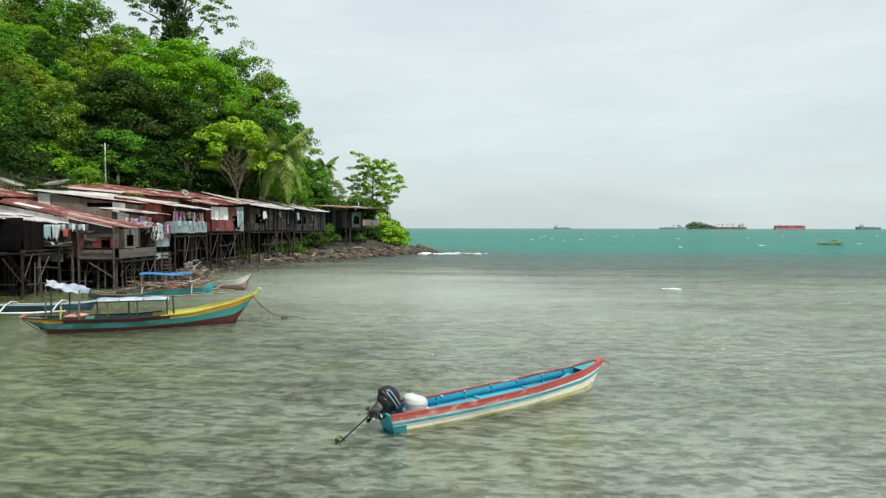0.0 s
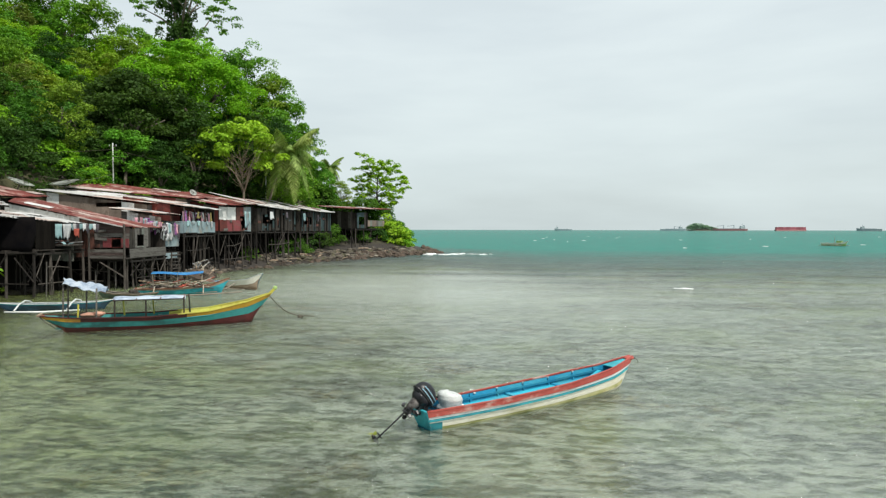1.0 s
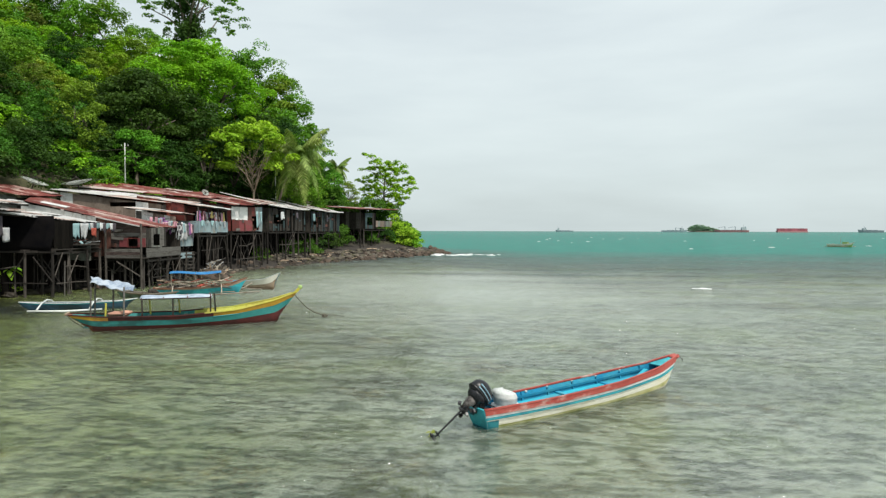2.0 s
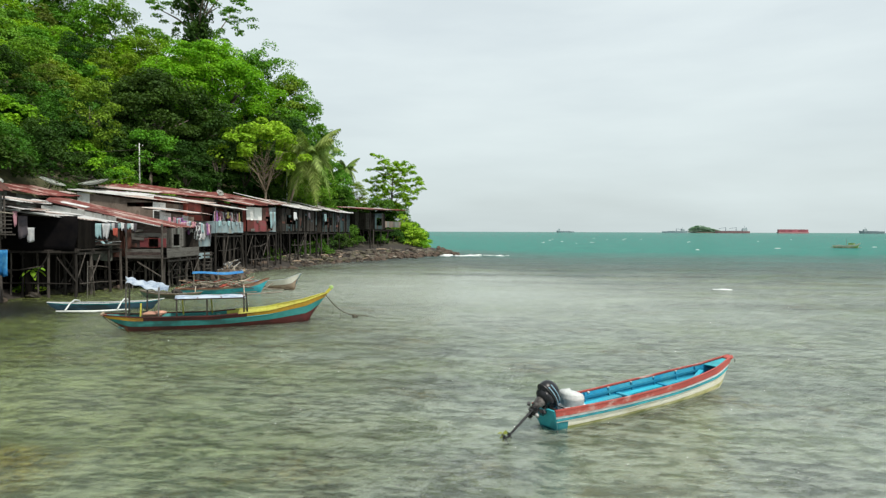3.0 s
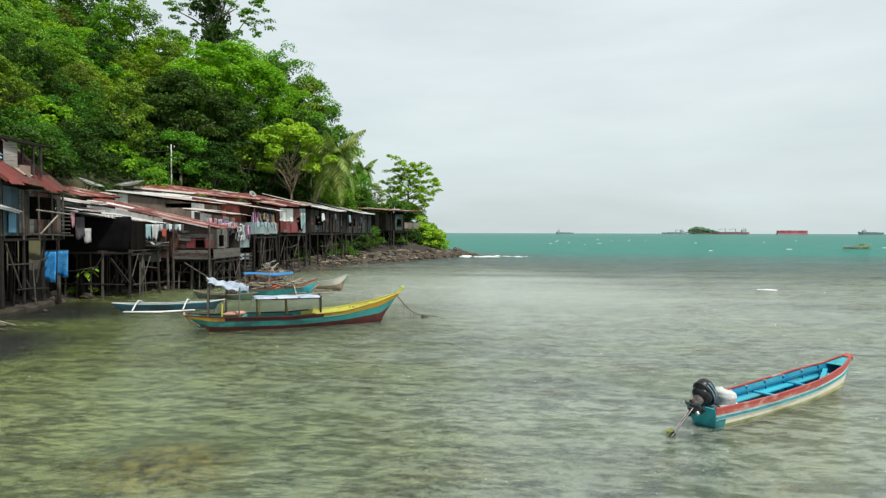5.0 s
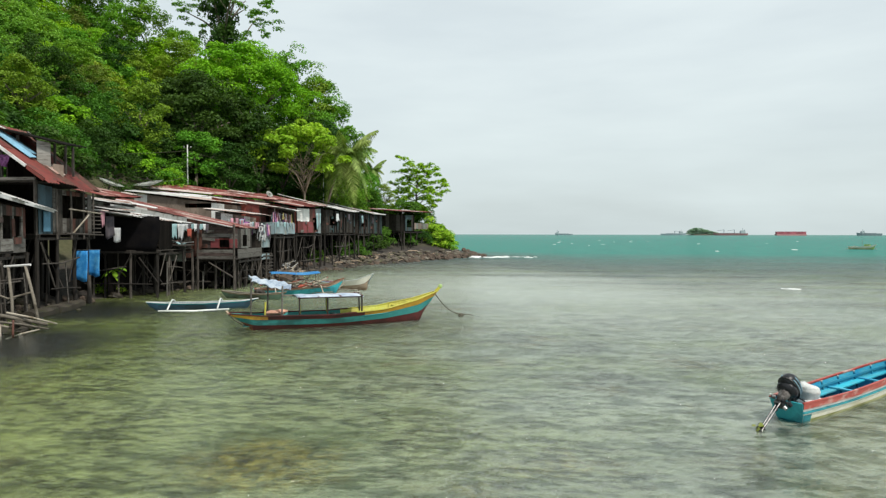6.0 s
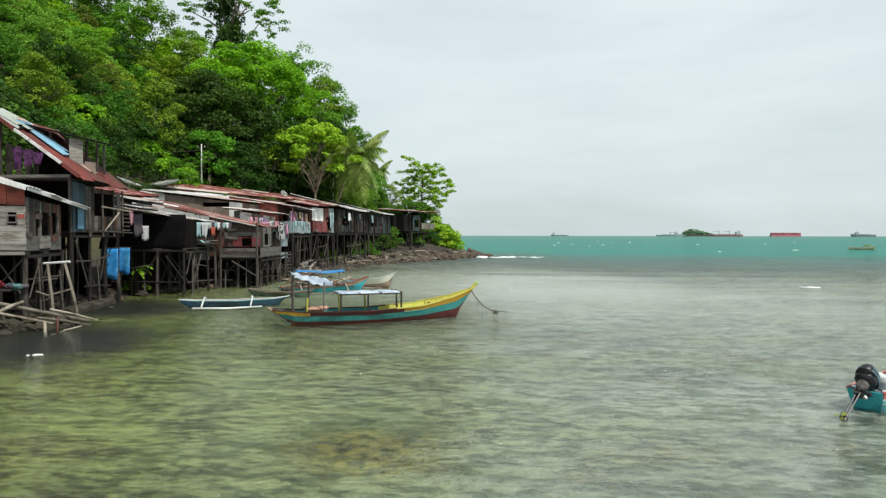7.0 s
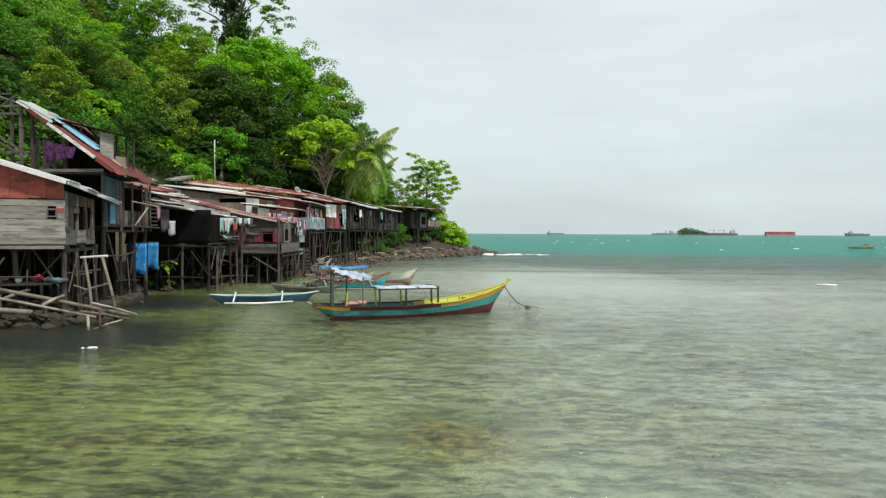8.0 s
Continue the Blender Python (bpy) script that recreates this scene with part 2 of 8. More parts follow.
def ground_mat():
    """Sand, weed and stones below the tide line, rock and soil above it."""
    m, n, l, out = shader("shore_ground")
    v = coords(n, l, (1, 1, 1), True)
    sep = n.new("ShaderNodeSeparateXYZ")
    l.new(v, sep.inputs["Vector"])
    vs = coords(n, l, (0.7, 1.0, 1.0), True)
    a = noise_node(n, l, vs, 0.12, 4.0)
    b2 = noise_node(n, l, vs, 0.5, 5.0, 0.65)
    b3 = noise_node(n, l, vs, 1.3, 6.0, 0.72)
    c = noise_node(n, l, v, 3.2, 5.0, 0.72)
    grit = ramp(n, l, c, 0.34, 0.66)
    warm = blend(n, l, grit, (0.38, 0.42, 0.14), (0.21, 0.24, 0.06))
    cool = blend(n, l, grit, (0.365, 0.40, 0.315), (0.21, 0.235, 0.19))
    olive = blend(n, l, grit, (0.36, 0.41, 0.18), (0.20, 0.235, 0.09))
    cool = blend(n, l, ramp(n, l, noise_node(n, l, vs, 0.2, 4.0, 0.6), 0.46, 0.60), cool, olive)
    off = plus(n, l, a, lean_axis(n, l, sep, 0.33, 10.0), 26.0)
    sand = blend(n, l, ramp(n, l, off, -7.0, 6.0), warm, cool)
    weed = blend(n, l, grit, (0.050, 0.060, 0.010), (0.17, 0.19, 0.035))
    near = ramp(n, l, off, -4.0, 15.0, 0.15, -0.07)
    patch = near_spot(n, l, v, (1.5, 11.0, 0.0), 5.0, 11.5, b2)
    # paler bed spots, also in the loop below, paint in reflected sky
    pale = near_spot(n, l, v, (-15.5, 12.5, 0.0), 0.5, 6.5, b2)
    pale_b = near_spot(n, l, v, (-12.0, 9.0, 0.0), 0.5, 5.5, b2)
    # extra weed colour off the huts, painted in for their dark reflection
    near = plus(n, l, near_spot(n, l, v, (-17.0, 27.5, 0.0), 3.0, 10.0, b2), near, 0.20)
    for spot in ((-3.5, 15.0, 0.0), (-9.5, 14.5, 0.0)):
        near = plus(n, l, near_spot(n, l, v, spot, 1.0, 7.0, b2), near, -0.11)
    near = plus(n, l, pale_b, plus(n, l, pale, plus(n, l, patch, near, 0.06), -0.14), -0.13)
    add = n.new("ShaderNodeMath")
    l.new(near, add.inputs[0])
    l.new(b2, add.inputs[1])
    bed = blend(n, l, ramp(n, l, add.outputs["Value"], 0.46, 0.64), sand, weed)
    # dark weed and stones in small scattered patches
    stones = ramp(n, l, plus(n, l, noise_node(n, l, vs, 0.23, 3.0, 0.6), b3, 0.8), 0.88, 1.05, 0.0, 0.8)
    bed = blend(n, l, stones, bed, (0.022, 0.028, 0.012))
    brown = ramp(n, l, noise_node(n, l, vs, 0.34, 5.0, 0.65), 0.56, 0.64, 0.0, 0.8)
    bed = blend(n, l, brown, bed, blend(n, l, ramp(n, l, c, 0.42, 0.6), (0.055, 0.040, 0.014), (0.33, 0.25, 0.07)))
    bed = blend(n, l, near_spot(n, l, v, (-11.8, 10.3, 0.0), 0.7, 1.9, b3), bed, blend(n, l, ramp(n, l, c, 0.4, 0.6), (0.06, 0.045, 0.012), (0.40, 0.31, 0.07)))
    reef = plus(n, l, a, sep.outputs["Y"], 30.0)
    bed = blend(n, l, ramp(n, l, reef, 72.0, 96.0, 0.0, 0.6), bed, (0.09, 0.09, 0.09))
    # near-black mud spots, the huts' shade and reflection painted in
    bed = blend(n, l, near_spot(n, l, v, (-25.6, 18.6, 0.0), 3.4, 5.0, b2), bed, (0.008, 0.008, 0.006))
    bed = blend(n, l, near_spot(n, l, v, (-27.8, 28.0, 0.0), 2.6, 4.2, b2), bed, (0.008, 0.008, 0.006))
    # bed darkened towards the shore, stilt shade and reflection painted in
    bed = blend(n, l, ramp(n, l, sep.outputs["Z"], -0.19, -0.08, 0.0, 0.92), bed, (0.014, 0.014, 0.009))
    rock = blend(n, l, ramp(n, l, c, 0.35, 0.7), (0.014, 0.012, 0.010), (0.050, 0.041, 0.032))
    soil = blend(n, l, ramp(n, l, c, 0.35, 0.7), (0.045, 0.05, 0.02), (0.08, 0.075, 0.035))
    land = blend(n, l, ramp(n, l, sep.outputs["Z"], 1.6, 2.6), rock, soil)
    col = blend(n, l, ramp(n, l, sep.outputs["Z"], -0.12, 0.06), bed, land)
    b = n.new("ShaderNodeBsdfPrincipled")
    b.inputs["Roughness"].default_value = 0.9
    l.new(col, b.inputs["Base Color"])
    bp = n.new("ShaderNodeBump")
    bp.inputs["Strength"].default_value, bp.inputs["Distance"].default_value = 0.5, 0.1
    l.new(c, bp.inputs["Height"])
    l.new(bp.outputs["Normal"], b.inputs["Normal"])
    l.new(b.outputs["BSDF"], out.inputs["Surface"])
    return m


WATER, GROUND = water_mat(), ground_mat()
M_POST = surf("weathered_post", (0.050, 0.043, 0.037), (0.105, 0.094, 0.082), (0.026, 0.022, 0.018), 4, (3, 3, 0.6), 0.85)
M_POST_DARK = surf("wet_dark_post", (0.016, 0.014, 0.012), (0.036, 0.031, 0.026), (0.010, 0.009, 0.008), 4, (3, 3, 0.6), 0.8)
M_BAMBOO = surf("pale_bamboo", (0.27, 0.24, 0.19), (0.37, 0.335, 0.275), (0.15, 0.12, 0.08), 3, (1, 1, 1), 0.6)
M_BAMBOO_GREY = surf("greyed_pole", (0.125, 0.11, 0.088), (0.20, 0.18, 0.145), (0.065, 0.054, 0.04), 3, (1, 1, 1), 0.7)
M_PLANK_GREY = surf("grey_plank", (0.105, 0.099, 0.090), (0.165, 0.157, 0.142), (0.055, 0.048, 0.040), 2.5, (0.8, 0.8, 5), 0.85, spread=0.18)
M_PLANK_PALE = surf("pale_plank", (0.20, 0.192, 0.175), (0.30, 0.29, 0.265), (0.105, 0.09, 0.075), 2.2, (0.8, 0.8, 5), 0.8, spread=0.26, stain_at=0.55)
M_PLANK_BROWN = surf("brown_plank", (0.10, 0.044, 0.034), (0.145, 0.066, 0.050), (0.0434, 0.031, 0.0248), 2.5, (3, 3, 0.8), 0.85)
M_PLANK_UMBER = surf("umber_plank", (0.062, 0.044, 0.040), (0.105, 0.078, 0.070), (0.030, 0.022, 0.020), 2.5, (0.8, 0.8, 5), 0.85, spread=0.2)
M_PLANK_DARK = surf("dark_plank", (0.030, 0.026, 0.022), (0.060, 0.052, 0.043), (0.012, 0.011, 0.010), 2.5, (3, 3, 0.8), 0.85)
M_RED_PAINT = surf("faded_red_paint", (0.22, 0.048, 0.036), (0.34, 0.098, 0.070), (0.11, 0.042, 0.034), 1.4, (1, 1, 2), 0.7)
M_DARKRED = surf("maroon_paint", (0.124, 0.0279, 0.0248), (0.174, 0.0434, 0.0341), (0.0868, 0.0372, 0.031), 2.0, (1, 1, 2), 0.75)
M_BLUE_PANEL = surf("pale_blue_panel", (0.18, 0.25, 0.275), (0.26, 0.325, 0.335), (0.234, 0.211, 0.172), 1.6, (1, 1, 0.6), 0.7, stain_at=0.56)
M_WHITE_PANEL = surf("stained_white_panel", (0.66, 0.67, 0.65), (0.76, 0.76, 0.73), (0.281, 0.234, 0.179), 1.3, (1, 1, 0.6), 0.75, stain_at=0.6)
M_TAN_PANEL = surf("tan_board", (0.20, 0.158, 0.128), (0.265, 0.21, 0.172), (0.12, 0.092, 0.070), 1.2, (1, 1, 0.7), 0.85)
M_GREEN_PANEL = surf("grey_green_board", (0.136, 0.155, 0.136), (0.186, 0.198, 0.174), (0.0868, 0.0806, 0.0682), 1.6, (1, 1, 0.7), 0.8)
M_BLUE_WALL = surf("dull_blue_board", (0.040, 0.075, 0.096), (0.064, 0.104, 0.126), (0.0434, 0.0558, 0.062), 1.6, (1, 1, 0.7), 0.8)
M_RUST = surf("rusty_red_sheet", (0.12, 0.028, 0.023), (0.20, 0.055, 0.044), (0.40, 0.29, 0.25), 0.9, (1, 1, 1), 0.6, 0.15, 0.2, 0.55, 0.26)
M_RUST_PALE = surf("rust_streaked_sheet", (0.42, 0.33, 0.29), (0.55, 0.50, 0.46), (0.25, 0.10, 0.07), 0.9, (1, 1, 1), 0.55, 0.15, 0.2, 0.55, 0.15)
M_ZINC = surf("grey_zinc_sheet", (0.50, 0.50, 0.49), (0.66, 0.66, 0.64), (0.30, 0.21, 0.17), 0.9, (1, 1, 1), 0.45, 0.2, 0.2, 0.58, 0.12)
M_ZINC_GREEN = surf("green_grey_sheet", (0.30, 0.35, 0.31), (0.40, 0.45, 0.40), (0.22, 0.20, 0.16), 0.9, (1, 1, 1), 0.55, 0.1, 0.2, 0.6, 0.15)
M_BLUE_SHEET = surf("blue_roof_sheet", (0.12, 0.27, 0.38), (0.17, 0.33, 0.44), (0.10, 0.17, 0.22), 0.9, (1, 1, 1), 0.55)
M_SHUTTER_BLUE = surf("worn_blue_shutter", (0.06, 0.16, 0.24), (0.10, 0.21, 0.29), (0.04, 0.08, 0.11), 1.6, (1, 1, 0.7), 0.7)
M_BLACK_TARP = surf("black_tarp", (0.004, 0.004, 0.005), (0.009, 0.008, 0.008), None, 2.0, (1, 1, 1), 0.85, gloss=0.02)
# near-black colour that stands for shade under floors and in open rooms
M_SHADE_BLACK = surf("shade_black_board", (0.006, 0.0055, 0.005), (0.014, 0.012, 0.010), None, 2.0, (3, 3, 0.8), 0.9, gloss=0.03)
M_FASCIA = surf("white_edge_flashing", (0.50, 0.51, 0.50), (0.70, 0.70, 0.69), (0.33, 0.29, 0.26), 1.5, (1, 1, 1), 0.5, stain_at=0.56, spread=0.05)
M_SHUTTER = surf("dull_red_shutter", (0.18, 0.042, 0.047), (0.235, 0.060, 0.062), (0.15, 0.08, 0.07), 2.0, (1, 1, 2), 0.8)
M_DISH = surf("pale_mesh_dish", (0.50, 0.54, 0.50), (0.60, 0.63, 0.58), (0.38, 0.40, 0.36), 2.0, (1, 1, 1), 0.6)
M_BLUE_TARP = surf("bright_blue_tarp", (0.02, 0.17, 0.45), (0.035, 0.24, 0.55), (0.09, 0.34, 0.60), 2.0, (1, 1, 1), 0.5, bump=0.5)
M_WHITE_TARP = surf("pale_tarp", (0.34, 0.42, 0.52), (0.52, 0.58, 0.64), (0.20, 0.26, 0.36), 3.0, (1, 1, 1), 0.5, bump=0.6)
M_ROCK_WET = surf("dark_wet_rock", (0.020, 0.017, 0.013), (0.065, 0.056, 0.043), (0.045, 0.045, 0.022), 1.8, (1, 1, 1), 0.7, bump=0.8)
M_ROCK = surf("shore_rock", (0.055, 0.048, 0.040), (0.15, 0.13, 0.105), (0.075, 0.075, 0.035), 1.8, (1, 1, 1), 0.85, bump=0.8)
M_ROCK_RED = surf("brown_rock", (0.058, 0.043, 0.033), (0.145, 0.108, 0.082), (0.04, 0.036, 0.026), 1.8, (1, 1, 1), 0.85, bump=0.8)
M_BARK = surf("bark", (0.11, 0.09, 0.07), (0.20, 0.17, 0.14), (0.07, 0.075, 0.04), 3, (2, 2, 0.5), 0.9)
M_BARK_PALE = surf("pale_bark", (0.26, 0.20, 0.14), (0.38, 0.31, 0.24), (0.16, 0.12, 0.08), 3, (2, 2, 0.5), 0.9)
L_MID = leaf_mat("leaf_mid_green", (0.084, 0.22, 0.018), (0.16, 0.345, 0.028))
# shaded copy of the mid green, for the bank and lower slope
L_SHADE = leaf_mat("leaf_shaded_mid_green", (0.052, 0.140, 0.016), (0.100, 0.225, 0.024))
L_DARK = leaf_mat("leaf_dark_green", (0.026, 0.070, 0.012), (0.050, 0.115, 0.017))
L_BRIGHT = leaf_mat("leaf_bright_green", (0.15, 0.35, 0.016), (0.26, 0.49, 0.026), 0.42)
L_LIME = leaf_mat("leaf_lime_yellow", (0.22, 0.43, 0.028), (0.34, 0.56, 0.045), 0.4)
L_CREEPER = leaf_mat("leaf_creeper_green", (0.10, 0.25, 0.028), (0.20, 0.40, 0.05), 0.4, 0.2)
L_OLIVE = leaf_mat("leaf_olive", (0.135, 0.24, 0.022), (0.22, 0.335, 0.032))
L_BROWN = leaf_mat("leaf_brown_tinged", (0.14, 0.17, 0.03), (0.17, 0.24, 0.035))
# island leaves paled and blued, distance haze mixed into their colour
L_HAZY_ISLAND = leaf_mat("leaf_hazy_island", (0.22, 0.36, 0.27), (0.28, 0.43, 0.32), 0.45, 0.05)
L_PALM = leaf_mat("leaf_palm", (0.15, 0.25, 0.05), (0.29, 0.37, 0.11), 0.3)


# ---- mesh helpers ----
class Build:
    """Collects vertices and faces for one mesh."""

    def __init__(self):
        self.v, self.f = [], []

    def add(self, verts, faces):
        k = len(self.v)
        self.v += [tuple(p) for p in verts]
        self.f += [tuple(i + k for i in q) for q in faces]
        return self

    def box(self, c, size, m=None):
        sx, sy, sz = (x / 2 for x in size)
        vs = [Vector((x, y, z)) for x in (-sx, sx) for y in (-sy, sy) for z in (-sz, sz)]
        vs = [(m @ p if m else p) + Vector(c) for p in vs]
        return self.add(vs, [(0, 1, 3, 2), (4, 6, 7, 5), (0, 4, 5, 1), (2, 3, 7, 6), (0, 2, 6, 4), (1, 5, 7, 3)])

    def beam(self, p, q, w, h, up=(0, 0, 1)):
        """A square bar from p to q."""
        p, q = Vector(p), Vector(q)
        d = (q - p).normalized()
        s = d.cross(Vector(up))
        s = s.normalized() if s.length > 1e-4 else Vector((1, 0, 0))
        u = s.cross(d)
        vs = [e + s * a * w / 2 + u * b * h / 2 for e in (p, q) for a, b in ((-1, -1), (1, -1), (1, 1), (-1, 1))]
        return self.add(vs, [(0, 1, 2, 3), (7, 6, 5, 4), (0, 4, 5, 1), (1, 5, 6, 2), (2, 6, 7, 3), (3, 7, 4, 0)])

    def tube(self, pts, radii, n=7, cap=True):
        """A round limb through the points."""
        pts = [Vector(p) for p in pts]
        k = len(self.v)
        for i, p in enumerate(pts):
            d = (pts[min(i + 1, len(pts) - 1)] - pts[max(i - 1, 0)]).normalized()
            s = d.cross(Vector((0.13, 0.31, 0.94)))
            s = s.normalized() if s.length > 1e-3 else Vector((1, 0, 0))
            u = d.cross(s)
            r = radii[i] if isinstance(radii, (list, tuple)) else radii
            self.v += [tuple(p + (s * math.cos(a) + u * math.sin(a)) * r) for a in (2 * math.pi * j / n for j in range(n))]
        for i in range(len(pts) - 1):
            for j in range(n):
                a, b = k + i * n + j, k + i * n + (j + 1) % n
                self.f.append((a, b, b + n, a + n))
        if cap:
            self.f.append(tuple(k + j for j in reversed(range(n))))
            self.f.append(tuple(k + (len(pts) - 1) * n + j for j in range(n)))
        return self

    def grid(self, fn, nu, nv, thick=0.0):
        """A sheet fn(u, v) -> point; thick gives it a second side below."""
        pts = [[Vector(fn(i / nu, j / nv)) for j in range(nv + 1)] for i in range(nu + 1)]
        k = len(self.v)
        w = nv + 1
        self.v += [tuple(p) for r in pts for p in r]
        quads = [(i * w + j, (i + 1) * w + j, (i + 1) * w + j + 1, i * w + j + 1) for i in range(nu) for j in range(nv)]
        self.f += [tuple(k + a for a in q) for q in quads]
        if thick:
            nrm = (pts[-1][0] - pts[0][0]).cross(pts[0][-1] - pts[0][0]).normalized() * thick
            k2 = len(self.v)
            self.v += [tuple(p - nrm) for r in pts for p in r]
            self.f += [tuple(k2 + a for a in reversed(q)) for q in quads]
            rim = [j for j in range(nv)], [i * w for i in range(nu)]
            for j in range(nv):
                self.f.append((k + j, k + j + 1, k2 + j + 1, k2 + j))
                e = nu * w
                self.f.append((k + e + j + 1, k + e + j, k2 + e + j, k2 + e + j + 1))
            for i in range(nu):
                self.f.append((k + (i + 1) * w, k + i * w, k2 + i * w, k2 + (i + 1) * w))
                e = nv
                self.f.append((k + i * w + e, k + (i + 1) * w + e, k2 + (i + 1) * w + e, k2 + i * w + e))
        return self

    def ball(self, c, r, nu=8, nv=6, wobble=0.0, seed=0):
        rx, ry, rz = r if isinstance(r, (tuple, list)) else (r, r, r)
        rn = random.Random(seed)
        k = len(self.v)
        for i in range(nv + 1):
            th = math.pi * i / nv
            for j in range(nu):
                ph = 2 * math.pi * j / nu
                q = 1 + (rn.uniform(-wobble, wobble) if 0 < i < nv else 0)
                self.v.append((c[0] + rx * q * math.sin(th) * math.cos(ph), c[1] + ry * q * math.sin(th) * math.sin(ph), c[2] + rz * q * math.cos(th)))
        for i in range(nv):
            for j in range(nu):
                a, b = k + i * nu + j, k + i * nu + (j + 1) % nu
                self.f.append((a, a + nu, b + nu, b))
        return self

    def mesh(self, name, material, smooth=False):
        me = bpy.data.meshes.new(name)
        me.from_pydata(self.v, [], self.f)
        me.validate()
        if material:
            me.materials.append(material)
        if smooth:
            me.shade_smooth()
        return me


def part(name, b, material, parent=None, label="", smooth=False):
    ob = new(name, b.mesh(name, material, smooth))
    if parent:
        ob.parent = parent
    return tagged(ob, label)


def thing(name, label, category, group="", at=None, kind=""):
    ob = new(name)
    ob.empty_display_size = 0.2
    if at is not None:
        ob.matrix_basis = at
    return tagged(ob, label, category, group, kind)


def lerp(a, b, t):
    return Vector(a).lerp(Vector(b), t)


# ---- sea, sea bed and hill ----
SHORE = [(-80, -300), (-62, -60), (-45, -20), (-40, 5), (-36, 12), (-32, 18.6), (-29.2, 21.6), (-30.0, 25), (-31, 29), (-31.2, 33), (-30.6, 36),
         (-30, 40.5), (-28.6, 48), (-27.6, 55), (-26.2, 66), (-25, 73), (-22.3, 80), (-18, 92), (-14.5, 98), (-12.8, 103), (-14.5, 115), (-21, 130),
         (-34, 152), (-60, 195), (-130, 270), (-500, 420), (-6000, 900), (-6000, -300)]


def inland(x, y):
    """Metres inside the shore line, negative out at sea."""
    x, y = np.asarray(x, float), np.asarray(y, float)
    best, inside = np.full(x.shape, 1e9), np.zeros(x.shape, bool)
    for (ax, ay), (bx, by) in zip(SHORE, SHORE[1:] + SHORE[:1]):
        dx, dy = bx - ax, by - ay
        t = np.clip(((x - ax) * dx + (y - ay) * dy) / (dx * dx + dy * dy), 0, 1)
        best = np.minimum(best, np.hypot(x - ax - t * dx, y - ay - t * dy))
        cross = (ay > y) != (by > y)
        with np.errstate(divide="ignore", invalid="ignore"):
            inside ^= cross & (x < ax + (y - ay) * dx / (dy if dy else 1e-9))
    return np.where(inside, best, -best)


def height(x, y):
    x, y = np.asarray(x, float), np.asarray(y, float)
    d = inland(x, y)
    land = np.interp(d, [0, 1.5, 4, 7, 22, 45, 80, 300], [0, 0.55, 1.2, 2.2, 14.5, 31, 42, 50])
    land = np.where(land > 2.2, 2.2 + (land - 2.2) * np.interp(y, [0, 60, 80, 100, 130], [1.18, 1.14, 1.02, 0.84, 0.7]), land)
    bed = np.interp(-d, [0, 2.5, 5, 12, 60, 120, 600], [0, -0.10, -0.17, -0.23, -0.32, -2.5, -12.0])
    x, y = np.asarray(x, float), np.asarray(y, float)
    bumps = 0.5 * np.sin(x * 0.31 + 1.3 * np.sin(y * 0.17)) * np.cos(y * 0.27 + 0.8)
    z = np.where(d > 0, land + bumps * np.clip((d - 4) / 8, 0, 1.6), bed)
    return z + 0.05 * np.sin(x * 1.9 + y * 0.7) * np.sin(y * 1.3 - x * 0.4) * np.clip(1.5 - np.abs(d) * 0.1, 0.12, 1.2)


def ground_z(x, y):
    return float(height(np.array([x]), np.array([y]))[0])


def spread(lo, hi, step, far):
    inner = list(np.arange(lo, hi + 0.01, step))
    out, k = [], step
    a, b = inner[0], inner[-1]
    left, right = [], []
    while k < far:
        k *= 1.6
        left.append(a - k)
        right.append(b + k)
    return np.array(sorted(left) + inner + right)


gx, gy = spread(-64, 6, 1.0, 4500), spread(6, 134, 1.0, 4500)
X, Y = np.meshgrid(gx, gy, indexing="ij")
Z = height(X, Y)
nx, ny = X.shape
idx = np.arange(nx * ny).reshape(nx, ny)
quads = np.stack([idx[:-1, :-1], idx[1:, :-1], idx[1:, 1:], idx[:-1, 1:]], -1).reshape(-1, 4)
me = bpy.data.meshes.new("ground")
me.from_pydata(np.stack([X, Y, Z], -1).reshape(-1, 3).tolist(), [], quads.tolist())
me.materials.append(GROUND)
me.shade_smooth()
tagged(new("ground", me), "shallow weedy sea bed rising to a rocky shore and hill", "ground", kind="structure")

b = Build().add([(-7000, -4000, 0), (7000, -4000, 0), (7000, 7000, 0), (-7000, 7000, 0)], [(0, 1, 2, 3)])
tagged(part("water", b, WATER), "clear green shallows turning to turquoise open sea", "sea", kind="structure")


# ---- houses on stilts ----
def corrugated(a, b, c, d, waves, amp=0.022):
    """A sheet between high edge a-b and low edge d-c, ribbed down the slope."""
    a, b, c, d = (Vector(p) for p in (a, b, c, d))
    nrm = (b - a).cross(d - a).normalized()
    if nrm.z < 0:
        nrm = -nrm
    n = waves * 2

    def fn(u, v):
        p = a.lerp(b, u).lerp(d.lerp(c, u), v)
        return p + nrm * amp * (1 if round(u * n) % 2 else -1)
    return Build().grid(fn, n, 2, 0.012)


